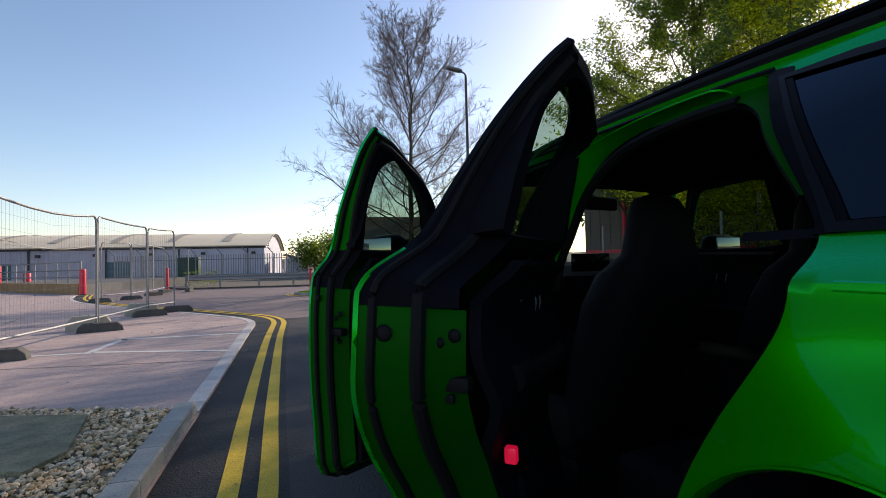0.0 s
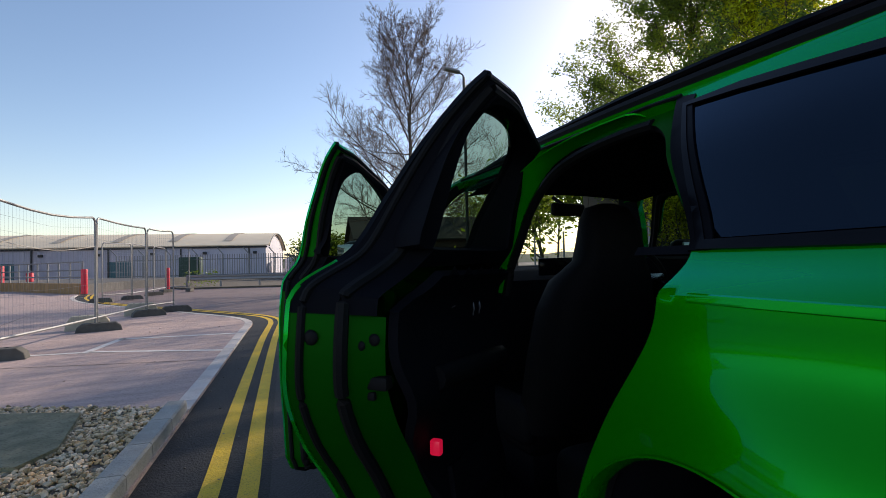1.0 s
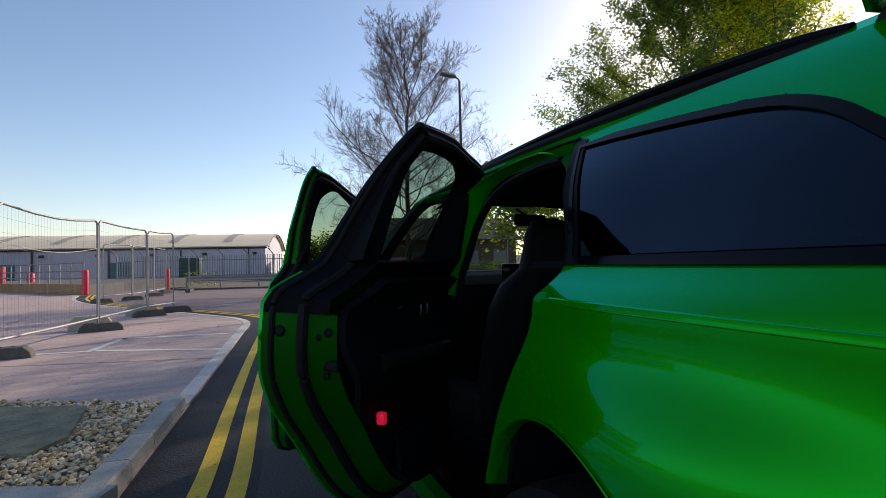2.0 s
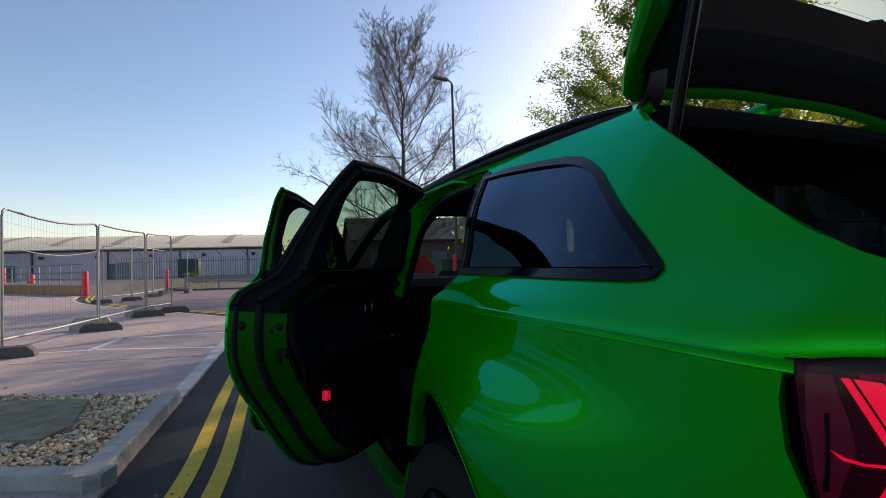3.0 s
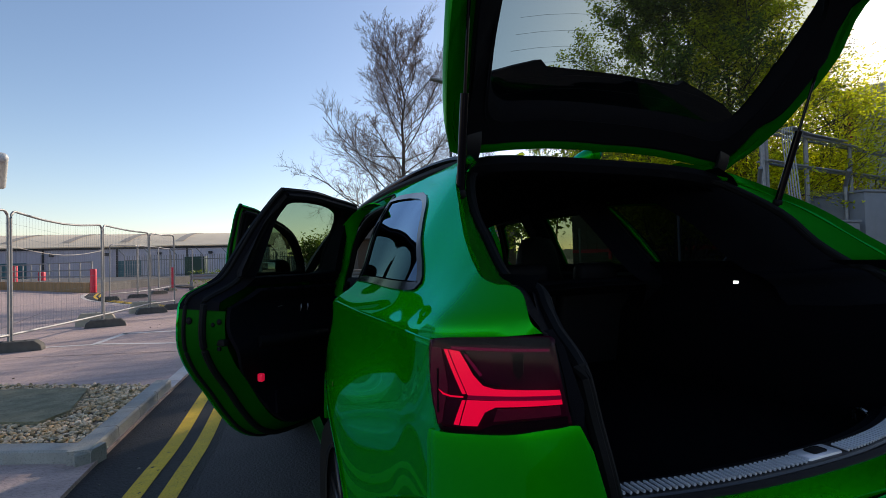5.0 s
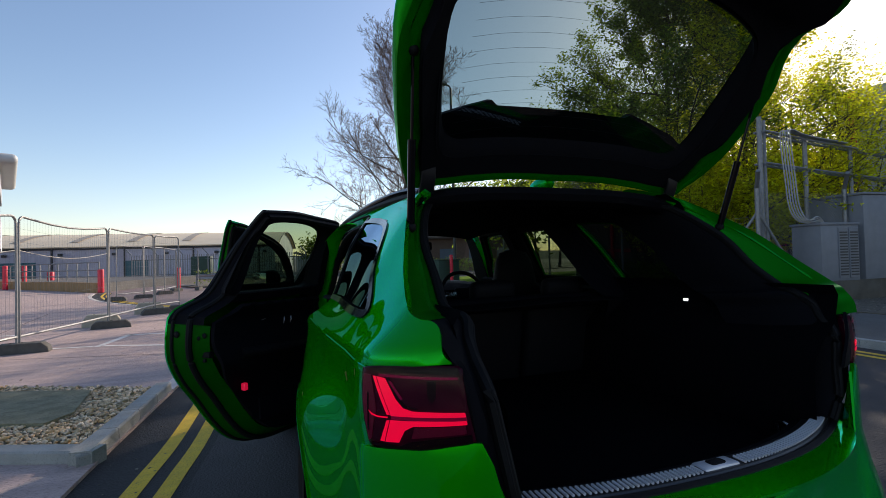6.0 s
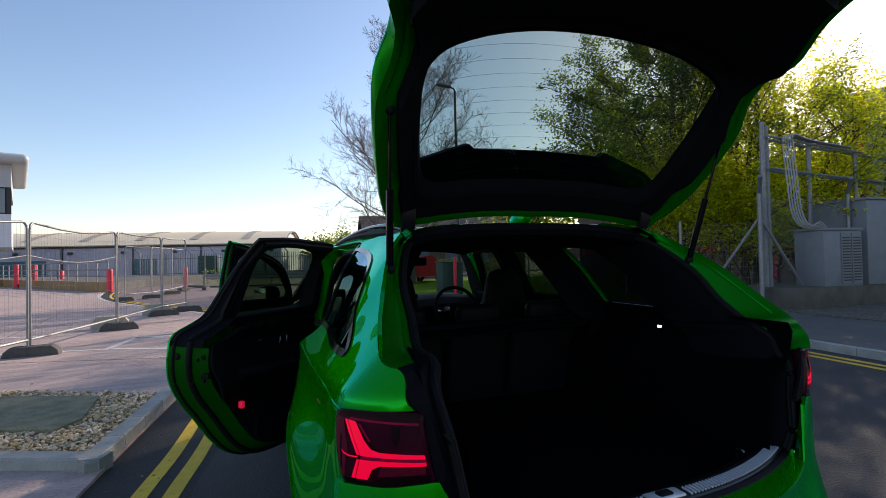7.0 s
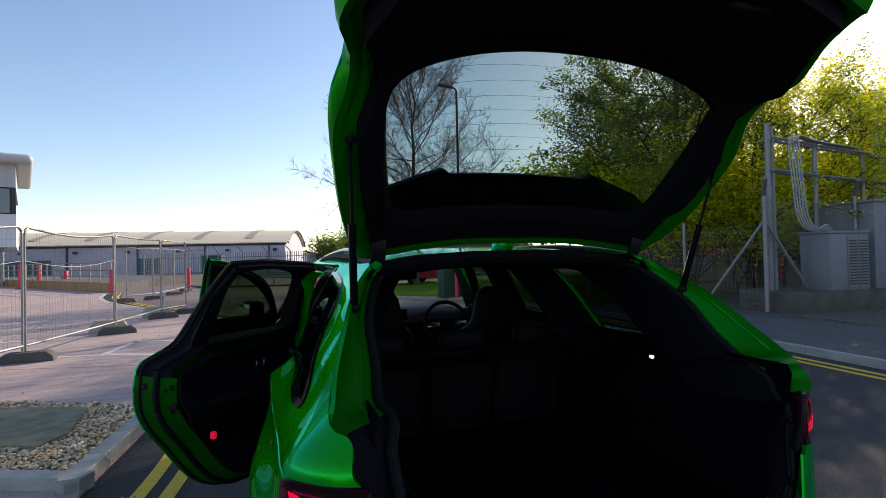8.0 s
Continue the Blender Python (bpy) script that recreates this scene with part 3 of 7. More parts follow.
DOOR_REAR_EDGE = [tuple(float(c) for c in q) for q in smooth_line([(1.13, 1.505), (1.06, 1.36), (.98, 1.23), (.935, 1.145), (.94, 1.06), (.985, .97), (1.055, .86), (1.12, .74), (1.163, .62)], 4)]
quarter = DOOR_REAR_EDGE + arc(AXLE_R, .513, ARCH, 18, 190, 32)[1:] + [(.44, .40), (.33, .42), (.28, .70), (.10, .755), (.0, .80), (-.022, .82), (-.022, .935), (.004, 1.0), (.008, 1.05), (.0, 1.095)]
quarter += [(-.07, 1.101), (-.12, 1.107), (-.150, 1.112)] + [tuple(q) for q in smooth_line([(-.150, 1.112), (-.129, 1.146), (-.106, 1.173), (-.083, 1.186), (-.055, 1.190), (-.012, 1.208), (.09, 1.27), (.235, 1.375), (.404, 1.487), (.43, 1.513)], 5)][1:] + [(.8, 1.52)]
window_hole = [(1.088, 1.474)] + [tuple(q) for q in smooth_line([(.97, 1.471), (.836, 1.459), (.70, 1.444), (.56, 1.420), (.462, 1.380), (.388, 1.325), (.297, 1.255), (.222, 1.195), (.209, 1.182), (.25, 1.178)], 3)] + [(.45, 1.178), (.71, 1.178), (.926, 1.178)]
for place, flip, hand in ((on_left, True, -1), (on_right, False, 1)):
    part("quarter_panel", sheet(quarter, place(), 0.018, [window_hole], flip), GREEN, car, solid=0.012)
    frame_out = inset_loop(window_hole, -0.012)
    wf = part("quarter_window_frame", sheet(frame_out, place(-0.006), 0.018, [inset_loop(window_hole, 0.006)], flip), BLACK_GLOSS, car, "gloss black window surround", solid=0.005)
    part("pane", sheet(inset_loop(window_hole, 0.008), place(0.002), 0.04, (), flip), GLASS_DARK, wf, "dark privacy glass")
    cover = [q for q in DOOR_REAR_EDGE if q[1] > 1.168] + [(.948, 1.166), (.906, 1.166), (.912, 1.19), (1.070, 1.470), (1.078, 1.496)]
    part("pillar_cover", sheet(cover, place(-.0035), 0.018, (), flip), COVER_BLACK, car, "black pillar cover", solid=0.004)
    # the double crease below the shoulder
    ys = np.linspace(-.014, .88, 30)
    fade = lambda y: min(1.0, max(0.0, (.88 - y) / .25))
    part("body_crease", strips([[(hand * (side(float(y), zc + (y - .03) * .010 - h) + (out * fade(y) if out > 0 else out)), float(y) + (rear_shift(float(y)) if hand > 0 else 0), zc + (float(y) - .03) * .010 - h) for y in ys] for zc in (1.094,) for h, out in ((0, -.001), (.002, .0022), (.011, .0016), (.0135, .0024), (.016, -.001))], flip=hand > 0), GREEN, car, "sharp crease along the flank")
    # wheel arch lip and liner
    lip = arc(AXLE_R, .513, ARCH, 18, 190, 34)
    rows = [[(hand * (side(y, z) + k), y + dy, z + dz) for (y, z) in lip for dy, dz in [((AXLE_R - y) * s, (.513 - z) * s)]] for k, s in ((0.005, -0.010), (0.006, 0.0), (-0.006, 0.016), (-0.03, 0.018))]
    part("arch_lip", strips(rows, flip=hand > 0), GREEN, car)
    for cy in (AXLE_R, AXLE_F):
        lip2 = arc(cy, .50, ARCH + .02, -30, 210, 30)
        part("arch_liner", strips([[(hand * k, y, z) for y, z in lip2] for k in (.80, .52)]), RUBBER, car)

# roof, cantrails and rails
roof_out = [(-.515, .44), (-.515, 2.33), (-.3, 2.39), (0, 2.41), (.3, 2.39), (.515, 2.33), (.515, .44), (.3, .49), (0, .505), (-.3, .49)]
part("roof", sheet(roof_out, lambda x, y: (x, y, roof(x, y)), 0.07), GREEN, car, solid=0.015)
part("headliner", sheet(inset_loop(roof_out, .03), lambda x, y: (x, y, roof(x, y) - .045), 0.1, (), True), HEADLINER, car, "black cloth headliner")
for hand, place, flip in ((-1, on_left, True), (1, on_right, False)):
    part("cantrail", sheet([(1.135, 1.503), (2.28, 1.503), (2.40, 1.47), (2.42, 1.488), (2.30, 1.545), (.45, 1.54), (.42, 1.515)], place(0.0), 0.05, (), flip), GREEN, car, solid=0.03)
    rail = [(hand * x, y, z) for x, y, z in ((.497, .50, 1.528), (.495, .57, 1.541), (.493, .72, 1.556), (.490, .95, 1.568), (.488, 1.25, 1.572), (.490, 1.60, 1.563), (.493, 1.95, 1.545), (.495, 2.22, 1.515), (.497, 2.30, 1.498))]
    rr = part("roof_rail", tube(smooth_line(rail, 4), .0115, 8), BLACK_GLOSS, car, "black roof rail")
    part("rail_base", tube([(hand * .497, y, roof(.497, y) + .008) for y in np.linspace(.50, 2.28, 14)], .017, 8), RUBBER, rr, "black rail base")
    part("drip_strip", tube([(hand * (side(y, 1.506) + .003), y, 1.506) for y in np.linspace(1.12, 2.25, 14)], .005, 6), RUBBER, car, "black drip strip")
fin = bmesh.new()
bmesh.ops.create_uvsphere(fin, u_segments=16, v_segments=8, radius=1, matrix=Matrix.LocRotScale((0, .56, 1.572), None, (.028, .075, .030)))
for v in fin.verts:
    if v.co.z > 1.575:
        v.co.y -= (v.co.z - 1.575) * 0.8
part("aerial_fin", fin, GREEN, car)

# sills, pillars, floor
for hand, place, flip in ((-1, on_left, True), (1, on_right, False)):
    part("sill", sheet([(1.19, .20), (2.76, .20), (2.76, .39), (1.40, .39), (1.30, .44), (1.20, .55), (1.17, .42)], place(.004), 0.06, (), flip), GREEN_JAMB_SHADE, car, solid=0.04)
    bp = [(1.70, .39), (1.86, .39), (1.845, 1.15), (1.80, 1.35), (1.74, 1.505), (1.60, 1.505), (1.655, 1.44), (1.69, 1.34), (1.70, 1.15)]
    part("centre_pillar", sheet(bp, place(.075), 0.05, (), flip), PLASTIC, car, "black centre pillar", solid=0.03)
    if hand < 0:
        post = [np.array(q) for q in smooth_line([(-.678, 1.725, 1.06), (-.668, 1.705, 1.15), (-.655, 1.675, 1.22), (-.640, 1.630, 1.32), (-.626, 1.57, 1.39), (-.612, 1.50, 1.436), (-.600, 1.40, 1.462), (-.592, 1.28, 1.474), (-.590, 1.18, 1.474)], 5)]
        rows = [[tuple(q + np.array(o) * min(1.0, .35 + (1.50 - q[2]) * 5)) for q in post] for o in ((-.055, .035, .004), (-.030, .014, .004), (-.006, .0, .0), (.026, -.006, -.008), (.034, .004, -.012))]
        part("door_opening_frame", strips(rows, flip=False), GREEN_POST_LIT, car, "curved green door opening frame", solid=.004)
        part("door_seal", tube([tuple(q + np.array((.046, .006, -.016))) for q in post], .015, 8), RUBBER, car, "black rubber door seal")
    part("pillar_trim", sheet(inset_loop(bp, .02), place(.11), 0.06, (), flip), PLASTIC, car, "black inner pillar trim", solid=0.02)
    ap = [(2.50, 1.16), (2.60, 1.16), (2.75, 1.10), (2.42, 1.49), (2.28, 1.505), (2.36, 1.44)]
    part("pillar_lining", sheet(inset_loop(ap, -.012), place(.065), 0.05, (), not flip), PLASTIC, car, "black pillar lining", solid=0.01)
    part("windscreen_pillar", sheet(ap, place(.01), 0.05, (), flip), RUBBER if hand < 0 else GREEN, car, "windscreen pillar with its door seal", solid=0.04)
    # inner returns of the door openings
    ring = [(hand * (side(y, z) - k), y - o, z) for k, o in ((.0, 0), (.05, .03)) for y, z in DOOR_REAR_EDGE]
    n = len(DOOR_REAR_EDGE)
    part("door_jamb", strips([ring[:n], ring[n:]], flip=hand > 0), GREEN_INNER_SHADE if hand < 0 else PLASTIC, car)
    part("door_seal", tube([(hand * (side(y, z) - .052), y - .02, z) for y, z in dense(DOOR_REAR_EDGE, .05, False)], .012, 8), RUBBER, car, "black rubber door seal")
    outer = smooth_line([(.98, 1.23), (1.06, 1.36), (1.125, 1.488), (1.20, 1.503), (1.40, 1.505), (1.66, 1.505)], 5)
    inner = smooth_line([(1.005, 1.235), (1.085, 1.35), (1.135, 1.425), (1.21, 1.462), (1.40, 1.470), (1.66, 1.466)], 5)
    part("opening_frame", strips([[(hand * (side(float(q[0]), float(q[1])) - k), float(q[0]), float(q[1])) for q in ln_] for ln_, k in ((outer, .002), (outer, .03), (inner, .036), (inner, .06))], flip=hand > 0), GREEN_INNER_SHADE if hand < 0 else PLASTIC, car, "painted door opening frame")
    part("door_seal", tube([(hand * (side(float(q[0]), float(q[1])) - .056), float(q[0]), float(q[1])) for q in inner], .014, 8), RUBBER, car, "black rubber door seal")
    part("quarter_trim", sheet(inset_loop([(q[0] + (.085 if q[0] < .45 else 0), q[1]) for q in quarter if q[1] > 1.02], .001), place(.034), 0.03, [inset_loop(window_hole, .003)], not flip), PLASTIC, car, "black inner quarter trim", solid=0.003)
    part("door_trim", strips([[(hand * (side(y, z) - k), y - o, z) for y, z in DOOR_REAR_EDGE] for k, o in ((.055, .03), (.16, .10), (.30, .10))], flip=hand > 0), PLASTIC, car, "black inner trim")
    part("opening_seal", tube([(hand * (side(y, z) - .05), y, z) for y, z in ((1.13, 1.487), (1.3, 1.49), (1.6, 1.487))], .012, 8), RUBBER, car)
part("floor_pan", block(-.72, .72, .2, 2.9, .22, .30), CARPET, car, "black carpeted floor")


# ---- doors ----
def shut_door(name, outline, hole, label):
    """An off-side door, shut: skin, shut faces, seal, trim, window."""
    place, hand, flip = on_right, 1, False
    skin = part(name, sheet(outline, place(), 0.04, [hole], flip), GREEN, car, label, solid=0.012)
    loop = dense(outline, .03)

    def ringed(levels, keep):
        bm = bmesh.new()
        loops = [inset_loop(loop, i) for i, _ in levels]
        k = len(loop)
        vs = [[bm.verts.new((hand * (side(float(q[0]), float(q[1])) - d), float(q[0]), float(q[1]))) for q in lp] for lp, (_, d) in zip(loops, levels)]
        for a in range(len(vs) - 1):
            for i in range(k):
                if keep(loop[i][1]):
                    bm.faces.new((vs[a][i], vs[a][(i + 1) % k], vs[a + 1][(i + 1) % k], vs[a + 1][i]))
        for v in [v for v in bm.verts if not v.link_faces]:
            bm.verts.remove(v)
        bmesh.ops.recalc_face_normals(bm, faces=bm.faces)
        return bm
    part("shut_face", ringed([(.003, .010), (.010, .050), (.040, .056)], lambda z: z < 1.075), PLASTIC, skin, "black shut face")
    part("shut_face", ringed([(.055, .062), (.060, .095), (.085, .120)], lambda z: z < 1.075), PLASTIC, skin, "black shut face")
    part("shut_face", ringed([(.003, .010), (.010, .050), (.055, .062), (.062, .09)], lambda z: z >= 1.075), PLASTIC, skin, "black window frame edge")
    edge = inset_loop(loop, .013)
    part("edge_seal", tube([(hand * (side(float(q[0]), float(q[1])) - .032), float(q[0]), float(q[1])) for q in edge + edge[:1]], .010, 8), RUBBER, skin, "black rubber edge seal")
    seal = [q for q in inset_loop(loop, .046)]
    part("door_seal", tube([(hand * (side(float(q[0]), float(q[1])) - .062), float(q[0]), float(q[1])) for q in seal + seal[:1]], .013, 8), RUBBER, skin, "black rubber door seal")
    frame_in = inset_loop(outline, .03)
    part("window_frame", sheet(frame_in, place(.050), 0.04, [hole], not flip), PLASTIC, skin, "black inner window frame", solid=0.012)
    part("pane", sheet(inset_loop(hole, -.01), place(.03), 0.1, (), flip), GLASS_DOOR if name == "front_door" else GLASS_SMOKE, skin, "tinted window glass")
    trim_top = 1.165
    trim_loop = [q for q in inset_loop(dense(outline, .05), .075) if q[1] < trim_top]
    start = max(range(len(trim_loop)), key=lambda i: np.linalg.norm(np.array(trim_loop[i]) - np.array(trim_loop[i - 1])))
    trim_loop = trim_loop[start:] + trim_loop[:start]

    def card(y, z):
        bulge = .030 * math.exp(-((z - .88) / .07) ** 2) + .02 * math.exp(-((z - 1.12) / .05) ** 2) - .02 * math.exp(-((z - .70) / .1) ** 2)
        return (hand * (side(y, z) - .125 - bulge), y, z)
    part("door_card", sheet(trim_loop, card, 0.035, (), not flip), PLASTIC, skin, "black moulded door trim", solid=0.03, offset=1.0)
    y0, y1 = min(q[0] for q in trim_loop) + .10, max(q[0] for q in trim_loop) - .08
    part("armrest", rounded(-.03, .03, y0 + .03, y1, .86, .91, .018, 3, Matrix.Translation((hand * (side(y1, .9) - .165), 0, 0))), LEATHER, skin, "black padded armrest")
    gy = y0 + .34 * (y1 - y0)
    for dy in (0, .05):
        part("pull_handle", tube(smooth_line([(hand * (side(gy, 1.0) - .165), gy + dy, .965), (hand * (side(gy, 1.0) - .185), gy + dy + .006, 1.0), (hand * (side(gy, 1.05) - .165), gy + dy + .012, 1.05)], 4), .004, 8), ALLOY, skin, "slim dark metal pull handle")
    part("inner_handle", tube(smooth_line([(hand * (side(gy, 1.0) - .16), gy + .12, 1.0), (hand * (side(gy, 1.0) - .18), gy + .16, 1.02), (hand * (side(gy, 1.0) - .16), gy + .22, 1.035)], 4), .005, 8), ALLOY, skin, "dark metal inner door handle")
    return skin


shut_rear = [(y + .006, z) for y, z in DOOR_REAR_EDGE] + [(1.20, .54), (1.28, .45), (1.38, .405), (1.50, .39), (1.72, .39), (1.765, .41), (1.775, 1.15), (1.745, 1.35), (1.705, 1.49), (1.68, 1.515), (1.17, 1.517)]
shut_rear_hole = [(1.66, 1.468), (1.20, 1.463), (1.155, 1.40), (1.09, 1.29), (1.045, 1.20), (1.05, 1.182), (1.715, 1.182), (1.705, 1.33)]
rear_outline = [(1.241, 1.536), (1.237, 1.472), (1.215, 1.39), (1.190, 1.29), (1.160, 1.205), (1.128, 1.172), (1.06, 1.138), (1.034, 1.112), (1.020, 1.05), (1.018, .98), (1.035, .90), (1.08, .81), (1.14, .725), (1.204, .625), (1.278, .535), (1.363, .480), (1.46, .460),
                (1.60, .455), (1.70, .462), (1.755, .49), (1.775, .58), (1.79, 1.15), (1.80, 1.30), (1.805, 1.42), (1.80, 1.50), (1.785, 1.519), (1.70, 1.527), (1.59, 1.533), (1.45, 1.542), (1.35, 1.541)]
rear_hole = [(1.225, 1.19), (1.25, 1.30), (1.285, 1.40), (1.315, 1.465), (1.36, 1.497), (1.50, 1.503), (1.62, 1.489), (1.70, 1.455), (1.735, 1.38), (1.75, 1.28), (1.752, 1.192), (1.5, 1.184), (1.3, 1.184)]
rear_inner = [(1.122, 1.19), (1.142, 1.25), (1.168, 1.31), (1.19, 1.365), (1.222, 1.422), (1.27, 1.468), (1.34, 1.490), (1.50, 1.496), (1.61, 1.484), (1.69, 1.456), (1.722, 1.41), (1.715, 1.34), (1.70, 1.21), (1.67, 1.186), (1.4, 1.182), (1.2, 1.182)]
front_outline = [(1.75, 1.505), (1.79, 1.36), (1.815, 1.15), (1.80, .95), (1.80, .55), (1.83, .40), (1.90, .385), (2.45, .385), (2.49, .45), (2.52, 1.08), (2.50, 1.13), (2.42, 1.24), (2.30, 1.40), (2.21, 1.495), (2.12, 1.517), (1.78, 1.517)]
front_hole = [(1.85, 1.465), (1.865, 1.33), (1.87, 1.182), (2.43, 1.182), (2.34, 1.30), (2.24, 1.42), (2.18, 1.462), (2.10, 1.468)]
front_outline = [tuple(q) for q in smooth_line(front_outline, 2, True)]
front_hole = [tuple(q) for q in smooth_line(front_hole, 3, True)]
left_front = [(1.906, 1.556), (1.930, 1.44), (1.938, 1.33), (1.953, 1.19), (1.930, 1.13), (1.916, 1.08), (1.904, .962), (1.905, .784), (1.914, .587), (1.933, .412), (2.10, .395), (2.38, .390), (2.43, .43), (2.45, .75), (2.46, 1.08), (2.45, 1.16), (2.42, 1.26), (2.375, 1.345), (2.31, 1.415), (2.23, 1.463), (2.14, 1.497), (2.03, 1.533), (1.97, 1.545)]
left_front_hole = [(1.99, 1.19), (1.985, 1.33), (1.99, 1.42), (2.01, 1.475), (2.06, 1.497), (2.12, 1.475), (2.20, 1.435), (2.28, 1.38), (2.35, 1.30), (2.40, 1.19), (2.2, 1.184)]
left_front_inner = [(1.975, 1.19), (1.98, 1.25), (1.985, 1.33), (1.99, 1.42), (2.0, 1.455), (2.03, 1.476), (2.08, 1.466), (2.16, 1.43), (2.25, 1.365), (2.32, 1.285), (2.38, 1.192), (2.2, 1.182)]


def resample(loop, n):
    """A closed loop as n even steps, from its point nearest to the lower rear corner."""
    p = [np.array(q, float) for q in smooth_line(loop, 6, True)]
    k = min(range(len(p)), key=lambda i: p[i][0] + p[i][1])
    p = p[k:] + p[:k + 1]
    at = np.r_[0, np.cumsum([np.linalg.norm(b - a) for a, b in zip(p, p[1:])])]
    return [(float(np.interp(s_, at, [q[0] for q in p])), float(np.interp(s_, at, [q[1] for q in p]))) for s_ in np.arange(n) / n * at[-1]]


def open_door(name, outline, hole, inner_hole, hinge_y, angle, label, deep, black_frame):
    """A near-side door, swung open: skin, stepped shut face, seals, deep window frame, trim and handles."""
    outline = [tuple(q) for q in smooth_line(outline + outline[:1], 3)][:-1]      # sharp at the upper rear corner
    hole, inner = resample(hole, 72), resample(inner_hole, 72)
    loop = dense(outline, .022)

    def portion(test, d=0.0):
        """The part of the outline that passes the test, as one run without its gap."""
        got = [q for q in (clean_inset(loop, d) if d else loop) if test(q[1])]
        gap = max(range(len(got)), key=lambda i: np.linalg.norm(np.array(got[i]) - np.array(got[i - 1])))
        return [tuple(q) for q in got[gap:] + got[:gap]]
    if black_frame:
        skin = part(name, sheet(portion(lambda z: z < 1.172), on_left(), 0.03, (), True), GREEN, car, label, solid=0.010)
        part("frame_cover", sheet(portion(lambda z: z > 1.150), on_left(-.003), 0.03, [hole], True), BLACK_GLOSS, skin, "black outer window frame", solid=0.010)
    else:
        skin = part(name, sheet(outline, on_left(), 0.03, [hole], True), GREEN, car, label, solid=0.010)
    k = len(loop)
    depth = lambda z: 1 - (1 - deep[1] / deep[0]) * min(1.0, max(0.0, (z - 1.19) / .25))      # the frame thins to the top

    def ringed(levels, keep):
        bm = bmesh.new()
        vs = [[bm.verts.new((-(side(float(q[0]), float(q[1])) - d * depth(float(o[1]))), float(q[0]), float(q[1]))) for q, o in zip(clean_inset(loop, i), loop)] for i, d in levels]
        for a in range(len(vs) - 1):
            for i in range(k):
                if keep(loop[i][1]):
                    bm.faces.new((vs[a][i], vs[a][(i + 1) % k], vs[a + 1][(i + 1) % k], vs[a + 1][i]))
        for v in [v for v in bm.verts if not v.link_faces]:
            bm.verts.remove(v)
        bmesh.ops.recalc_face_normals(bm, faces=bm.faces)
        return bm

    def pieces(what, levels, keep, mat, text):
        """Adds a band of the rim; one that is cut in two becomes two parts."""
        mid = (min(q[0] for q in loop) + max(q[0] for q in loop)) / 2
        for half in ((0, 1) if keep(.5) is None else (2,)):
            bm = ringed(levels, lambda z: bool(keep(z)))
            if half < 2:
                bmesh.ops.delete(bm, geom=[v for v in bm.verts if (v.co.y > mid) == (half == 0)], context='VERTS')
            part(what, bm, mat, skin, text)

    def run(i, d, r, what, mat, text):
        line = [(-(side(float(q[0]), float(q[1])) - d * depth(float(o[1]))), float(q[0]), float(q[1])) for q, o in zip(clean_inset(loop, i), loop)]
        part(what, tube(line + line[:1], r, 8), mat, skin, text)
    belt = 1.078 if black_frame else 1.066
    upper_mat, upper_text = (PLASTIC, "black window frame edge") if black_frame else (GREEN_JAMB_SHADE, "green painted window frame edge")
    D = deep[0]
    part("shut_face", ringed([(.002, .008), (.007, .026), (.012, .22 * D), (.028, .60 * D)], lambda z: z < belt), GREEN_INNER_SHADE, skin, "green painted shut face")
    part("shut_face", ringed([(.034, .64 * D), (.044, .70 * D), (.060, .84 * D), (.078, D)], lambda z: z < belt), GREEN_INNER_SHADE, skin, "green painted shut face")
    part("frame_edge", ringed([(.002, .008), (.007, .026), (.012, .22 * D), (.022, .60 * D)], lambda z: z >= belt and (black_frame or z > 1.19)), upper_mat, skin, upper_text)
    if not black_frame:
        pieces("belt_cover", [(.002, .008), (.007, .026), (.012, .22 * D), (.028, .60 * D)], lambda z: None if z < belt else z <= 1.19, PLASTIC, "black cover below the window frame")
    part("frame_edge", ringed([(.024, .62 * D), (.034, .70 * D), (.040, .84 * D), (.046, D)], lambda z: z >= belt), PLASTIC, skin, "black window frame edge")
    run(.010, .030, .008, "edge_seal", RUBBER, "black rubber edge seal")
    run(.031, .62 * D, .013, "door_seal", RUBBER, "black rubber door seal")
    upper = portion(lambda z: z > 1.14, .044)
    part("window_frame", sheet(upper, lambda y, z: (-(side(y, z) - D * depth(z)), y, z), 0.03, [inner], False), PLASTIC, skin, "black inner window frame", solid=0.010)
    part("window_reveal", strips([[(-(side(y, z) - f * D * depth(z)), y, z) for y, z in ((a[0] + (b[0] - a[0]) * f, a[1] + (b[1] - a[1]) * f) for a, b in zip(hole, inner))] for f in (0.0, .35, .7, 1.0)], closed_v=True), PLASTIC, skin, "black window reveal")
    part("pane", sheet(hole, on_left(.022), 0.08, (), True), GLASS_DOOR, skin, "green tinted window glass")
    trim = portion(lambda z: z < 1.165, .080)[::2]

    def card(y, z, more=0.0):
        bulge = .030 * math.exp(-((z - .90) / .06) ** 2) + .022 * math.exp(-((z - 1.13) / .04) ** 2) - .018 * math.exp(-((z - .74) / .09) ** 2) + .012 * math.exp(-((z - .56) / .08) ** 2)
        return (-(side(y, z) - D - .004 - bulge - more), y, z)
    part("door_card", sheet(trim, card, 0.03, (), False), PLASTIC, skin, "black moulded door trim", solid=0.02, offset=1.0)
    y0, y1 = min(q[0] for q in trim) + .10, max(q[0] for q in trim) - .08
    grow = smooth_line([card(y0 + .02, .925, .012), card((y0 + y1) / 2, .915, .025), card(y1, .90, .012)], 6)
    part("armrest", tube(grow, .026, 10), LEATHER, skin, "black padded armrest")
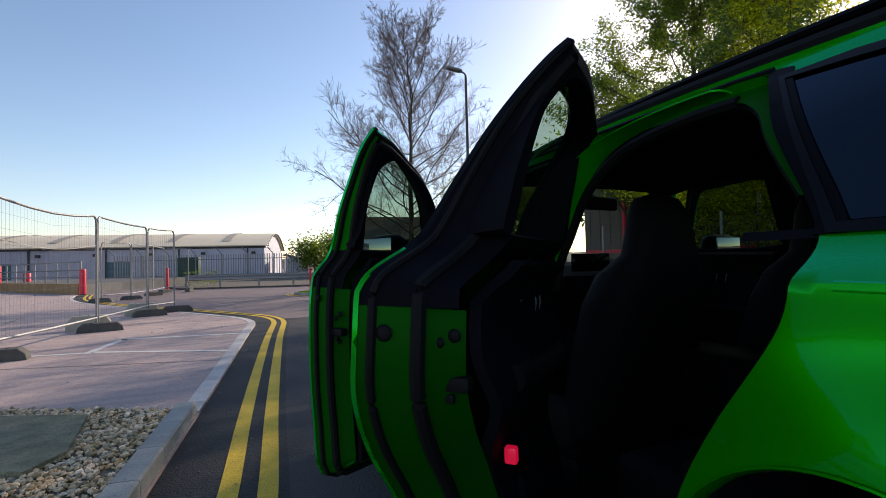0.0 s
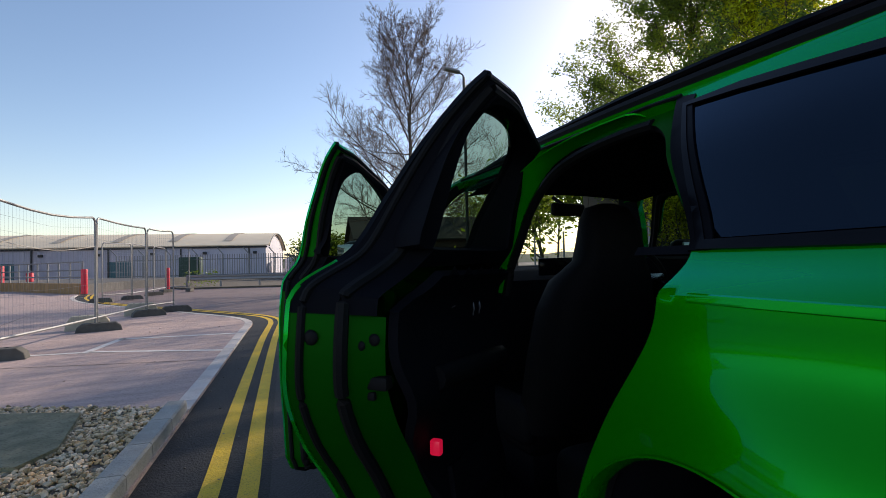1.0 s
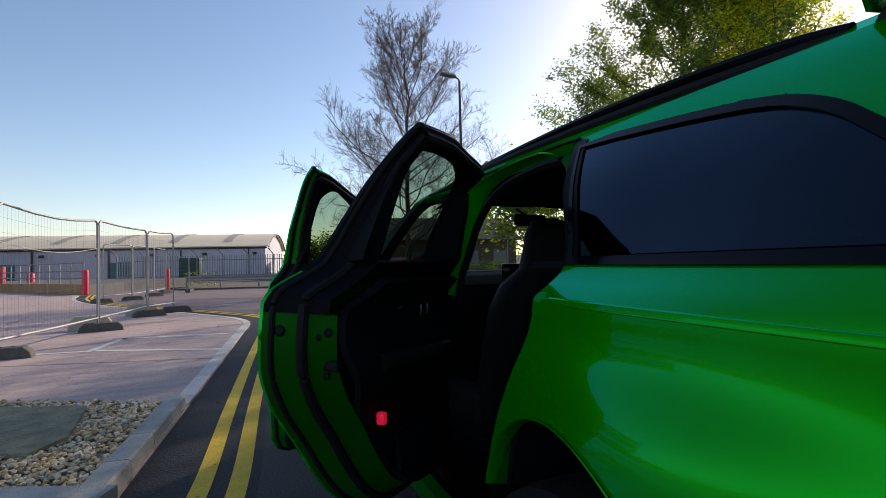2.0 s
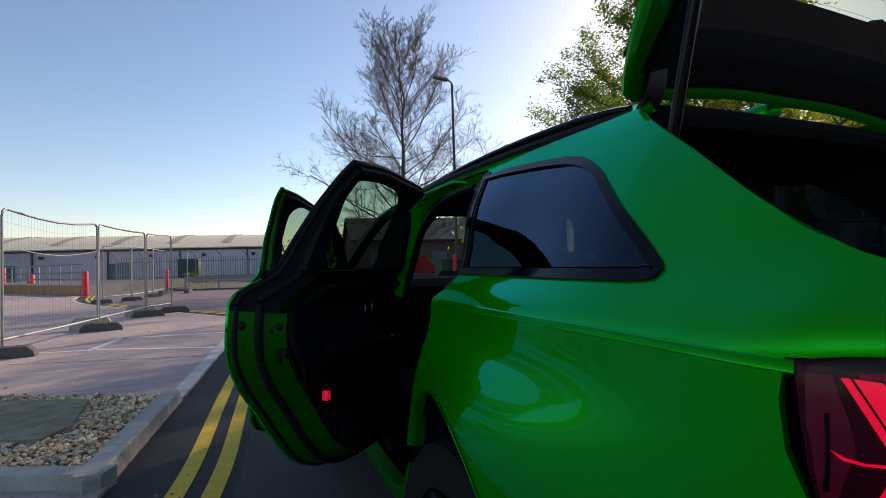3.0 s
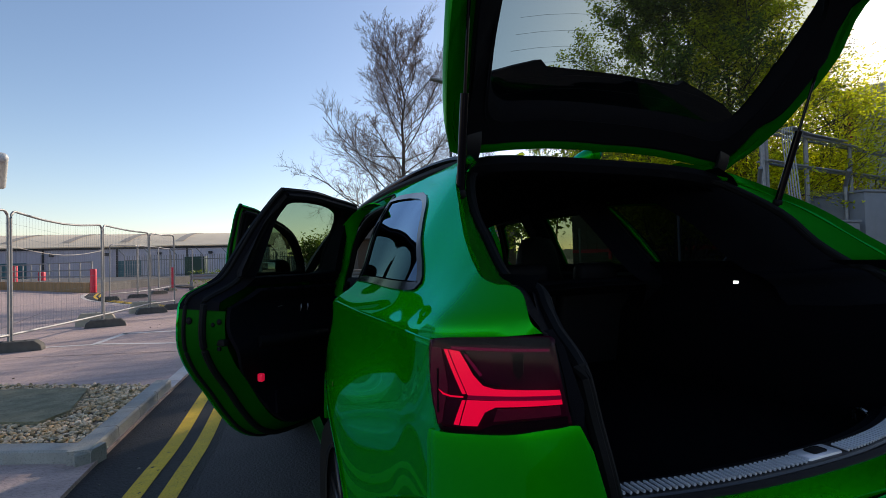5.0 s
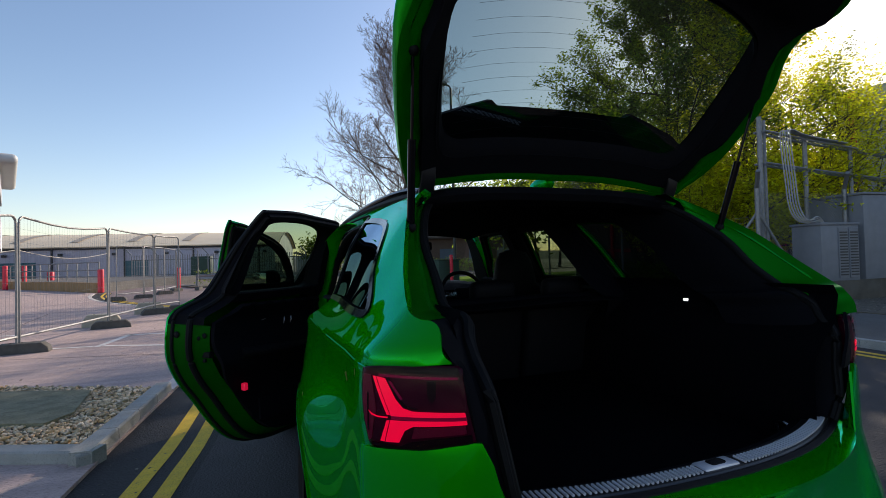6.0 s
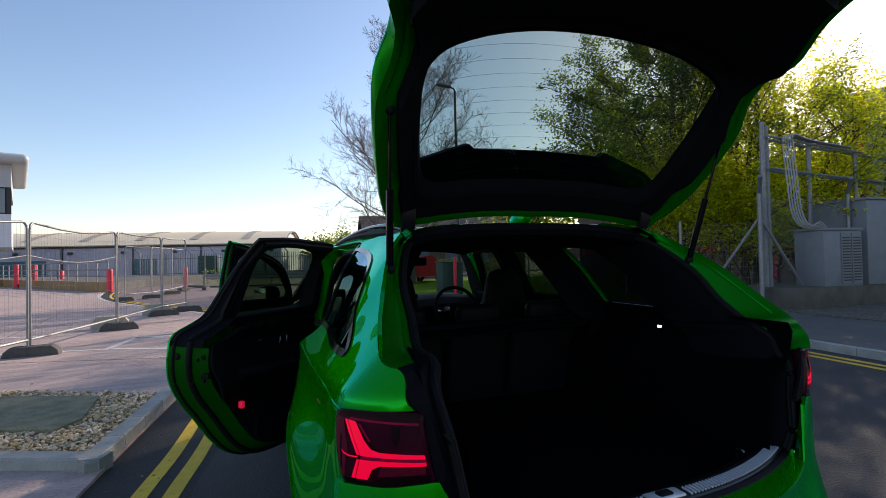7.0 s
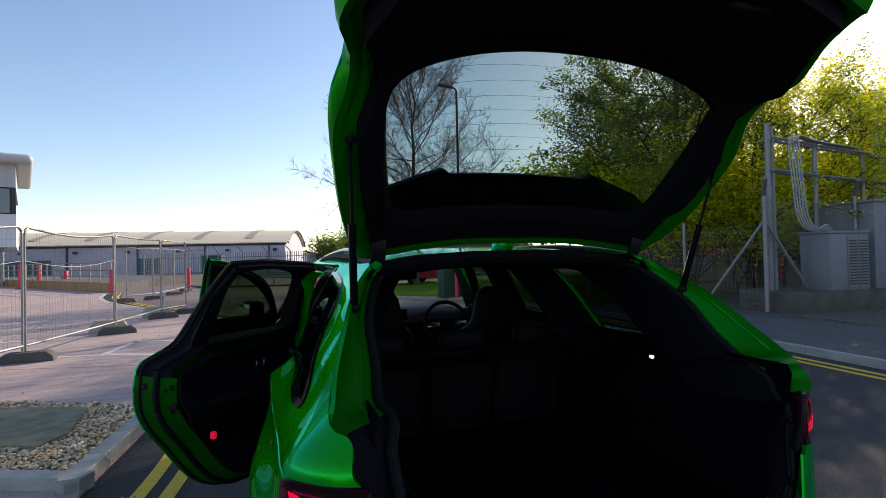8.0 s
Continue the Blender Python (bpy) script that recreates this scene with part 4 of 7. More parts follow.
    pocket = [(y0 + .12, .615), (y1 - .03, .590), (y1 - .02, .685), (y0 + .14, .700)]
    part("door_pocket", sheet(pocket, lambda y, z: card(y, z, .022), 0.05, (), False), PLASTIC, skin, "black map pocket", solid=0.012, offset=1.0)
    gy = y0 + .66 * (y1 - y0)
    for dy in (0, .045):
        part("pull_handle", tube(smooth_line([card(gy + dy, 1.0, .004), card(gy + dy + .008, 1.035, .022), card(gy + dy + .018, 1.075, .004)], 4), .0035, 8), ALLOY_TRIM, skin, "slim metal pull handle")
    part("inner_handle", tube(smooth_line([card(gy - .19, 1.01, .0), card(gy - .16, 1.045, .014), card(gy - .10, 1.055, .016), card(gy - .06, 1.035, .0)], 4), .004, 8), ALLOY_TRIM, skin, "metal inner door handle")
    hinge = Matrix.Translation((-.785, hinge_y, 0))
    skin.matrix_world = hinge @ Matrix.Rotation(radians(angle), 4, 'Z') @ hinge.inverted()
    return skin


def shut_details(door, spots, latch, lamp=None):
    """Grommets, the lock and the red warning lamp on a door's shut face."""
    for y, z, d, r in spots:
        bm = bmesh.new()
        bmesh.ops.create_uvsphere(bm, u_segments=12, v_segments=6, radius=r)
        bm.transform(Matrix.LocRotScale((-(side(y, z) - d), y, z), None, (1, .45, .95)))
        part("grommet", bm, RUBBER, door, "black rubber grommet")
    y, z, d = latch
    lock = part("lock", rounded(-.035, .035, -.014, .014, -.013, .013, .006, 2, Matrix.Translation((-(side(y, z) - d), y, z))), RUBBER, door, "black door lock")
    part("lock_screw", rounded(-.008, .008, -.005, .005, -.008, .008, .003, 2, Matrix.Translation((-(side(y, z) - d), y - .006, z - .024))), RUBBER, lock)
    if lamp:
        y, z, d = lamp
        part("warning_lamp", rounded(-.012, .012, -.010, .010, -.016, .016, .005, 2, Matrix.Translation((-(side(y, z) - d), y, z))), RED_REFLECTOR, door, "lit red door warning lamp")


rear_door = open_door("rear_door", rear_outline, rear_hole, rear_inner, 1.775, -46, "open green rear door with black trim", (.165, .066), True)
shut_details(rear_door, [(1.032, 1.028, .050, .015), (1.072, 1.01, .128, .010), (1.082, 1.02, .150, .012), (1.115, .905, .140, .010)], (1.10, .940, .140), (1.245, .778, .196))
front_door = open_door("front_door", left_front, left_front_hole, left_front_inner, 2.46, -64, "open green front door with black trim", (.125, .066), False)
shut_details(front_door, [(1.915, 1.025, .038, .013), (1.945, .955, .098, .009), (1.95, .97, .116, .011), (1.955, .875, .105, .009)], (1.950, .91, .105))
mirror = part("door_mirror", rounded(-.11, .10, -.055, .055, -.065, .065, .052, 5, Matrix.Translation((-.90, 2.36, 1.20))), COVER_BLACK, front_door, "black door mirror")
part("mirror_glass", rounded(-.09, .085, -.006, .004, -.046, .046, .004, 2, Matrix.Translation((-.90, 2.302, 1.20))), MIRROR_GLASS, mirror, "mirror glass")
part("mirror_arm", rounded(-.03, .08, -.03, .03, -.02, .02, .01, 2, Matrix.Translation((-.80, 2.37, 1.15))), PLASTIC, mirror)
shut_door("rear_door", shut_rear, shut_rear_hole, "closed green rear door")
right_front = shut_door("front_door", front_outline, front_hole, "closed green front door")
mirror2 = part("door_mirror", rounded(-.10, .11, -.055, .055, -.065, .065, .052, 5, Matrix.Translation((.90, 2.36, 1.19))), COVER_BLACK, right_front, "black door mirror")
part("mirror_glass", rounded(-.085, .09, -.006, .004, -.046, .046, .004, 2, Matrix.Translation((.90, 2.302, 1.19))), MIRROR_GLASS, mirror2, "mirror glass")

# ---- tail: lamps, bumper, boot ----
TAIL_PLAN = smooth_line([(.797, .018), (.790, -.02), (.757, -.066), (.712, -.112), (.662, -.148), (.610, -.172), (.555, -.188), (.49, -.20)], 6)
TAIL_AT = np.r_[0, np.cumsum([np.linalg.norm(b - a) for a, b in zip(TAIL_PLAN, TAIL_PLAN[1:])])]


def on_tail(hand, out=0.0):
    """Carries metres along the tail's curve, and a height, to space."""
    def f(u, z):
        i = min(max(int(np.searchsorted(TAIL_AT, u)) - 1, 0), len(TAIL_PLAN) - 2)
        d = TAIL_PLAN[i + 1] - TAIL_PLAN[i]
        ln = np.linalg.norm(d)
        p = TAIL_PLAN[i] + d * (u - TAIL_AT[i]) / ln
        n = np.array((-d[1], d[0])) / ln
        belly = .010 * math.sin(math.pi * min(1, max(0, (z - .93) / .19)))
        return (hand * (p[0] + n[0] * (out + belly)), p[1] - abs(n[1]) * (out + belly) + (rear_shift(float(p[1])) if hand > 0 else 0), z)
    return f


def lamp_place(hand, out):
    """As on_tail, with the lamp's inner part drawn in a little."""
    f = on_tail(hand, out)
    return lambda u, z: f(u if u < .1 else .1 + (u - .1) * .90, z)


lamp_outline = [tuple(q) for q in smooth_line([(.030, 1.088), (.036, 1.096), (.07, 1.102), (.16, 1.106), (.250, 1.109), (.258, 1.09), (.268, 1.03), (.281, .978), (.276, .969), (.22, .958), (.165, .947), (.115, .940), (.072, .942), (.046, .946), (.040, .97), (.034, 1.03)], 2, True)]
LAMP_PIECES = (
    ("lamp_bezel", "black upper bezel of the lamp", [(.036, 1.094), (.07, 1.1005), (.16, 1.1045), (.248, 1.107), (.252, 1.093), (.16, 1.094), (.075, 1.091)], .0045, "bezel"),
    ("lamp_bezel", "black lower bezel of the lamp", [(.048, .949), (.072, .944), (.115, .942), (.165, .949), (.22, .960), (.276, .971), (.274, .986), (.20, .976), (.15, .966), (.118, .953), (.075, .953)], .0045, "bezel"),
    ("side_reflector", "dull red side reflector", [(.038, 1.084), (.056, 1.084), (.066, 1.045), (.070, 1.018), (.060, .985), (.054, .960), (.046, .954), (.041, .99), (.038, 1.04)], .0045, "side"),
    ("reflector_step", "darker step in the side reflector", [(.049, 1.050), (.053, 1.050), (.052, 1.0), (.050, .975), (.046, .975), (.049, 1.01)], .0052, "bezel"),
    ("lamp_band", "faint red strip in the lens", [(.075, 1.088), (.248, 1.0895), (.249, 1.0855), (.075, 1.083)], .0052, "band"),
    ("lamp_band", "faint red strip in the lens", [(.098, 1.076), (.104, 1.077), (.134, 1.046), (.129, 1.043)], .0052, "band"),
    # Strip that emits nothing: the guides' glow is put into its red.
    ("lamp_band", "red strip painted as glow between the light guides", [(.106, 1.0115), (.264, 1.0195), (.266, 1.0125), (.104, 1.0045)], .0048, "band"),
    ("lamp_band", "faint red panel below the light guide", [(.158, .993), (.262, 1.003), (.264, .988), (.20, .980), (.15, .972)], .0046, "side"),
    ("lamp_shade", "dark diagonal divider in the lens", [(.092, 1.082), (.099, 1.082), (.124, 1.049), (.140, 1.033), (.166, 1.031), (.166, 1.0285), (.136, 1.0295), (.119, 1.045)], .0050, "bezel"),
    ("lamp_shade", "dark block in the lens", [(.186, 1.081), (.205, 1.082), (.204, 1.052), (.196, 1.040), (.188, 1.052)], .0048, "bezel"),
    ("light_guide", "glowing red light guide", [(.071, 1.083), (.091, 1.081), (.117, 1.045), (.135, 1.029), (.156, 1.025), (.262, 1.0275), (.264, 1.0195), (.106, 1.0118)], .0065, "glow"),
    ("light_guide", "glowing red light guide", [(.062, 1.083), (.0685, 1.083), (.1025, 1.0135), (.096, 1.0125)], .0062, "glow"),
    ("light_guide", "glowing red light guide", [(.104, 1.0035), (.265, 1.0125), (.266, 1.0055), (.156, .9965), (.136, .986), (.121, .962), (.088, .959)], .0065, "glow"),
    ("light_guide", "glowing red light guide", [(.076, .959), (.0855, .959), (.101, 1.0025), (.095, 1.002)], .0062, "glow"),
    ("light_guide", "glowing red light guide", [(.052, 1.016), (.062, 1.0105), (.075, 1.008), (.097, 1.009), (.097, 1.0065), (.075, 1.0055), (.060, 1.008)], .0062, "glow"))
LAMP_MATS = {"bezel": LAMP_BLACK, "side": RED_SIDE, "band": RED_REFLECTOR_DIM, "glow": RED_GLOW}
for hand in (-1, 1):
    lens = part("tail_lamp", sheet(lamp_outline, lamp_place(hand, .003), 0.014, (), hand > 0), RED_LENS, car, "dark red rear lamp with lit light guides", solid=0.03, crisp=False)
    for piece, text, shape, out, key in LAMP_PIECES:
        part(piece, sheet(shape, lamp_place(hand, out), 0.010, (), hand > 0), LAMP_MATS[key], lens, text, solid=0.0012)
    part("lens_cover", sheet(inset_loop(lamp_outline, .002), lamp_place(hand, .0105), 0.014, (), hand > 0), LENS_CLEAR, lens, "clear outer cover of the lamp")
    part("lamp_surround", sheet([(.240, 1.116), (.256, 1.118), (.275, 1.09), ((.305 if hand < 0 else .345), 1.0), ((.305 if hand < 0 else .35), .965), (.268, .970), (.281, .99), (.273, 1.04), (.260, 1.097), (.247, 1.113)], lamp_place(hand, -.003), 0.012, (), hand > 0), PLASTIC, car, "black panel beside the lamp", solid=0.008)

BUMPER_PLAN = [(.828, .36), (.828, .2), (.815, .08), (.803, .012), (.798, -.012), (.795, -.018), (.788, -.032), (.755, -.072), (.71, -.118), (.66, -.153), (.60, -.18), (.48, -.222), (.30, -.255), (0, -.275)]
bp_line = smooth_line([(-x, y) for x, y in BUMPER_PLAN] + [(x, y + rear_shift(y) * min(1, x / .4)) for x, y in BUMPER_PLAN[::-1][1:]], 5)


BUMPER_TOP = curve_of([(0, .79), (.53, .79), (.56, .81), (.582, .87), (.598, .945), (.615, .972), (.63, .968), (.66, .963), (.70, .954), (.75, .947), (.785, .943), (.85, .943)])


def bumper_top(x):
    return BUMPER_TOP(abs(x) if x > 0 else max(0.0, abs(x) - .006 * min(1.0, max(0.0, (.70 - abs(x)) / .06))))


rows = []
for k, (z, out) in enumerate(((1.0, .001), (.985, .003), (.93, .004), (.80, .006), (.70, .02), (.60, .040), (.52, .04), (.45, .03), (.40, .0))):
    row = []
    for p in bp_line:
        y = float(p[1])
        top = bumper_top(float(p[0])) if y < -.014 else max(.66, .815 - max(0, y) * .42)
        zz = .40 + (top - .40) * (z - .40) / .60
        s = 1 + out / .8 * (.4 if y > 0 else 1)
        row.append((p[0] * s, p[1] - (out if abs(p[0]) < .7 else out * .4), zz))
    rows.append(row)
part("rear_bumper", strips(rows, flip=True), GREEN, car, solid=0.01)
rows = [[(p[0] * s, p[1] + dy, z) for p in bp_line] for s, dy, z in ((1.0, .0, .402), (.985, -.012, .34), (.96, .02, .26), (.93, .10, .24))]
part("diffuser", strips(rows, flip=True), BLACK_GLOSS, car, "gloss black rear diffuser", solid=0.01)
for x in (-.48, .48):
    part("exhaust", lathe([(.045, .0), (.055, .0), (.06, .02), (.06, .12), (.04, .12), (.04, .02)], 24, "z"), CHROME, car, "oval exhaust tip").matrix_world = pose(x, -.36, .33, -90, 0, 0) @ Matrix.Diagonal((1.5, 1, 1, 1))
# ledge, scuff plate and latch
xs = [(-.60 + .05 * k) for k in range(25)]
ledge = lambda x: -.145 + .085 * (abs(x) / .6) ** 2.5 + (.06 * (x / .6) ** 2 if x > 0 else 0)
part("bumper_ledge", strips([[(x, ledge(x) - .128 + .03 * (abs(x) / .6) ** 2, bumper_top(x)) for x in xs], [(x, ledge(x) - .072, .794) for x in xs], [(x, ledge(x) - .050, .796) for x in xs]]), GREEN, car, solid=0.008)
part("boot_seal", tube([(x, ledge(x) - .044, .797) for x in xs], .014, 8), RUBBER, car, "black boot seal")
# Plate coloured dark to paint the shade in the grooves between the ribs.
plate = part("scuff_plate", strips([[(x, ledge(x) + d, z) for x in xs] for d, z in ((-.030, .798), (-.026, .804), (.010, .806), (.032, .799))]), STEEL_SHADE, car, "ribbed steel loading sill", solid=0.006)
for k in range(92):
    x = -.57 + k * .0125
    if abs(x) > .06:
        part("rib", tube([(x, ledge(x) - .024, .8135), (x, ledge(x) + .008, .815)], .0034, 6), STEEL, plate, smooth=False)
latch = part("boot_latch", rounded(-.055, .055, -.165, -.120, .800, .815, .006, 2), STEEL, car, "steel boot latch plate")
part("latch_slot", rounded(-.022, .022, -.155, -.13, .812, .818, .006, 2), RUBBER, latch)

FRAME_EDGE = [((.30, .475, 1.548), (.30, .500, 1.512)), ((.44, .458, 1.533), (.425, .490, 1.500))]
FRAME_EDGE += [((side(y, z), y, z), (side(y, z) - a, y + b, z - .012)) for y, z, a, b in (
    (.404, 1.487, .055, .06), (.235, 1.375, .075, .10), (.09, 1.27, .12, .145), (-.012, 1.208, .128, .155), (-.055, 1.190, .122, .150),
    (-.083, 1.186, .112, .135), (-.106, 1.173, .10, .115), (-.129, 1.146, .088, .095), (-.150, 1.112, .072, .085))]
FRAME_EDGE += [((.645, -.156, 1.05), (.589, -.128, 1.05)), ((.638, -.158, .965), (.572, -.14, .96)), ((.632, -.158, .90), (.560, -.155, .88)), ((.59, -.152, .83), (.545, -.155, .815))]
for hand in (-1, 1):
    sh = [rear_shift(o[1]) if hand > 0 else 0.0 for o, _ in FRAME_EDGE]
    out_e = smooth_line([(hand * o[0], o[1] + k, o[2]) for (o, _), k in zip(FRAME_EDGE, sh)], 4)
    near = 1.0 if hand < 0 else .58
    in_e = smooth_line([(hand * (o[0] + (i[0] - o[0]) * near), o[1] + (i[1] - o[1]) * near + k, i[2]) for (o, i), k in zip(FRAME_EDGE, sh)], 4)

    def between(f, lift=0.0, fwd=0.0, inw=0.0):
        return [tuple(a + (b - a) * f + np.array((-hand * inw, fwd, lift))) for a, b in zip(out_e, in_e)]
    levels = [between(0, 0, -.002, -.014 if hand > 0 else 0), between(.05, 0, .008), between(.62, 0, .004), between(.70, .004, -.008), between(.90, .004, -.004), between(1)]
    if hand > 0:
        levels = [between(0, .004, -.016, -.016), between(.06, .002, -.006)] + levels[2:]
    cut_at = 29 if hand < 0 else 41
    part("tailgate_jamb", strips([r_[:cut_at] for r_ in levels], flip=hand < 0), GREEN_JAMB_SHADE, car, "green painted tailgate frame")
    part("jamb_lining", strips([r_[cut_at - 1:] for r_ in (between(0), between(.5, 0, .004), between(1))], flip=hand < 0), PLASTIC, car, "black panel beside the lamp")
    part("boot_seal", tube(between(1, 0, -.006, .008), .013, 8), RUBBER, car, "black rubber boot seal")
    part("seal_lip", tube(between(1, 0, -.014, .014), .006, 6), RUBBER, car, "raised lip of the boot seal")
    part("boot_side_trim", strips([between(1, 0, 0, .012), between(1, 0, .03, .030), between(1, -.01, .14, .045), between(1, -.02, .30, .055)], flip=hand < 0), PLASTIC, car, "black boot side trim")
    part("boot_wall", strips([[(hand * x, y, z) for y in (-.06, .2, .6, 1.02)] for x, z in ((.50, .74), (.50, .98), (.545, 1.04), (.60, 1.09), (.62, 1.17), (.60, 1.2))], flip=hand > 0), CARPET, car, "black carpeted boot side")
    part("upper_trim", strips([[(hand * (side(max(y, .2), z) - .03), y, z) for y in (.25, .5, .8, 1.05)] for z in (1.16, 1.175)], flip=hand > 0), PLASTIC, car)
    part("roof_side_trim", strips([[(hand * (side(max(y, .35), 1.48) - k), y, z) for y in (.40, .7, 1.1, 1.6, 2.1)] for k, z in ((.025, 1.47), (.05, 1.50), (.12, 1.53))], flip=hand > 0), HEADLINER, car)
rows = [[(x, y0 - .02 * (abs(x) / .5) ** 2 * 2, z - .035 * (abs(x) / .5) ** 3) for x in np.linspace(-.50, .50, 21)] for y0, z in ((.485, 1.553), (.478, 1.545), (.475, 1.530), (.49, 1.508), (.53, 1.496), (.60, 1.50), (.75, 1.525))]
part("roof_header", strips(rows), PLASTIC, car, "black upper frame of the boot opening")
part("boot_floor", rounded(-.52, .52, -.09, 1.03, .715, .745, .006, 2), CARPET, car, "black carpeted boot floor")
part("sill_inner", strips([[(x, ledge(x) + .028, .800) for x in xs], [(x, ledge(x) + .06, .795) for x in xs], [(x, ledge(x) + .085, .74) for x in xs]]), PLASTIC, car)
part("boot_lamp", rounded(-.006, .006, -.012, .012, -.010, .010, .003, 2, Matrix.Translation((.612, .48, 1.115))), BOOT_LAMP, car, "lit boot lamp")
part("cover_cassette", tube([(-.55, .93, 1.10), (.55, .93, 1.10)], .035, 12), PLASTIC, car, "roller cassette of the load cover")
cover_rows = [[(x, y, 1.115 + .006 * math.sin(6 * x)) for x in (-.52, -.2, .2, .52)] for y in (.93, .70)]
part("load_cover", strips(cover_rows), HEADLINER, car, "black fabric load cover", solid=0.004)
for x, z in ((.495, .80), (-.495, .80)):
    part("lashing_eye", tube(smooth_line([(x, .02, .745), (x, .02, .78), (x, .05, .78), (x, .05, .745)], 3), .005, 6), CHROME, car, "steel lashing eye")

# ---- tailgate, built shut and swung up about the roof's rear edge ----
HINGE = Vector((0, .50, 1.548))
SWING = Matrix.Translation(HINGE) @ Matrix.Rotation(radians(-81), 4, 'X') @ Matrix.Translation(-HINGE)


def back(x, z):
    """The tailgate's outer face when shut: how far along y it lies."""
    base = BACK_LINE(z)
    return base + .16 * (abs(x) / .70) ** 2.4


BACK_LINE = curve_of([(.78, -.33), (.85, -.345), (.95, -.33), (1.05, -.29), (1.12, -.24), (1.18, -.165), (1.30, .04), (1.42, .245), (1.50, .37), (1.545, .45)])
GATE_SIDE = [(.56, .82), (.60, .90), (.628, .955), (.678, 1.035), (.680, 1.09), (.650, 1.145), (.650, 1.185), (.670, 1.218), (.674, 1.255), (.652, 1.33), (.615, 1.42), (.572, 1.49), (.52, 1.522), (.30, 1.537), (0, 1.543)]
gate_out = [tuple(q) for q in smooth_line(GATE_SIDE, 2)] + [(-q[0], q[1]) for q in smooth_line(GATE_SIDE, 2)[::-1][1:]]
gate_half = [(0, 1.173), (.25, 1.176), (.42, 1.183), (.503, 1.196), (.537, 1.230), (.528, 1.30), (.508, 1.37), (.478, 1.435), (.43, 1.464), (.36, 1.473), (.18, 1.48)]
gate_hole = [tuple(q) for q in smooth_line(gate_half + [(0, 1.482)] + [(-x, z) for x, z in gate_half[::-1][:-1]], 3, True)]
gate = part("tailgate", sheet(gate_out, lambda x, z: (x, back(x, z), z), 0.045, [gate_hole]), GREEN, car, "raised green tailgate with black inner trim", solid=0.006)
rim = dense(gate_out, .04)


def rim_at(d):
    """The tailgate's rim moved inwards, less at the hinges."""
    return [a * (1 - k) + b * k for a, b in zip(inset_loop(rim, d), inset_loop(rim, min(d, .022 + d * .06))) for k in [min(1, max(0, (float(a[1]) - 1.36) / .09))]]


rim_in = rim_at(.090)


def gate_depth(z, d):
    """The tailgate's frame is thick at its sides and thin at the hinges."""
    return d * (1 - .45 * min(1, max(0, (z - 1.36) / .12)))


part("gate_edge", strips([[(float(q[0]), back(float(q[0]), float(q[1])) + gate_depth(float(q[1]), d), float(q[1])) for q in lp] for lp, d in ((rim, .012), (inset_loop(rim, .004), .05), (inset_loop(rim, .012), .080), (rim_at(.030), .084), (rim_at(.040), .072), (rim_at(.055), .078), (rim_in, .066))], closed_v=True, flip=True), GREEN_EDGE_SHADE, gate, "green inner edge of the tailgate")
reveal = dense(gate_hole, .03)
reveal_in = inset_loop(reveal, .010)
part("window_reveal", strips([[(float(q[0]), back(float(q[0]), float(q[1])) + gate_depth(float(q[1]), d), float(q[1])) for q in lp] for lp, d in ((inset_loop(reveal, -.03), -.007), (reveal_in, -.007), (reveal_in, .03), (inset_loop(reveal, .006), .075), (inset_loop(reveal, -.004), .095))], closed_v=True), PLASTIC, gate, "black window reveal")
gate_trim_loop = [(q[0] * (.955 if 1.16 < q[1] < 1.40 else .97), q[1] + (.022 if q[1] > 1.45 else 0)) for q in inset_loop(gate_out, .048)]


def pan(x, z):
    """How far the moulded trim stands proud of the painted flange."""
    aside, below = min(1.0, max(0.0, (abs(x) - .545) / .03)), min(1.0, max(0.0, (1.165 - z) / .06))
    return .048 * max(aside, below) * min(1.0, max(0.0, (1.45 - z) / .10))


def trim_at(x, z):
    return back(x, z) + gate_depth(z, .072) + pan(x, z) + .02 * math.exp(-((z - 1.03) / .08) ** 2)


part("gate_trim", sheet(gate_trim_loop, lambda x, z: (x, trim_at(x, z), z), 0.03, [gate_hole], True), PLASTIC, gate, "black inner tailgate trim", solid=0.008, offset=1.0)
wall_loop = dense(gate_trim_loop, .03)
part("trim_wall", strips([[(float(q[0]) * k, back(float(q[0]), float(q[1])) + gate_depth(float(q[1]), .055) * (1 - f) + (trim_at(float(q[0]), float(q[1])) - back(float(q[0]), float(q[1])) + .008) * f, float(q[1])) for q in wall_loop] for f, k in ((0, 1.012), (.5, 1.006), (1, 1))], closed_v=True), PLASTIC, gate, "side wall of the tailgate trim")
for sx in (-1, 1):
    part("trim_clip", rounded(sx * .60 - .012, sx * .60 + .012, trim_at(.58, 1.10) - .01, trim_at(.58, 1.10) + .012, 1.09, 1.115, .005, 2), RUBBER, gate, "black rubber buffer")
    part("grab_recess", rounded(sx * .30 - .07, sx * .30 + .07, trim_at(.3, .95) - .004, trim_at(.3, .95) + .014, .92, .955, .008, 2), RUBBER, gate, "black grab handle in the trim")
pane = part("pane", sheet(inset_loop(gate_hole, .002), lambda x, z: (x, back(x, z) + .004, z), 0.07), GLASS_HATCH, gate, "tinted heated rear window")
for k in range(11):
    z = 1.235 + k * .021
    part("heater_wire", tube([(x, back(x, z) + .008, z + .003 * math.cos(x * 3)) for x in np.linspace(-.44, .44, 12)], .00035, 4), RUBBER, pane, smooth=False)
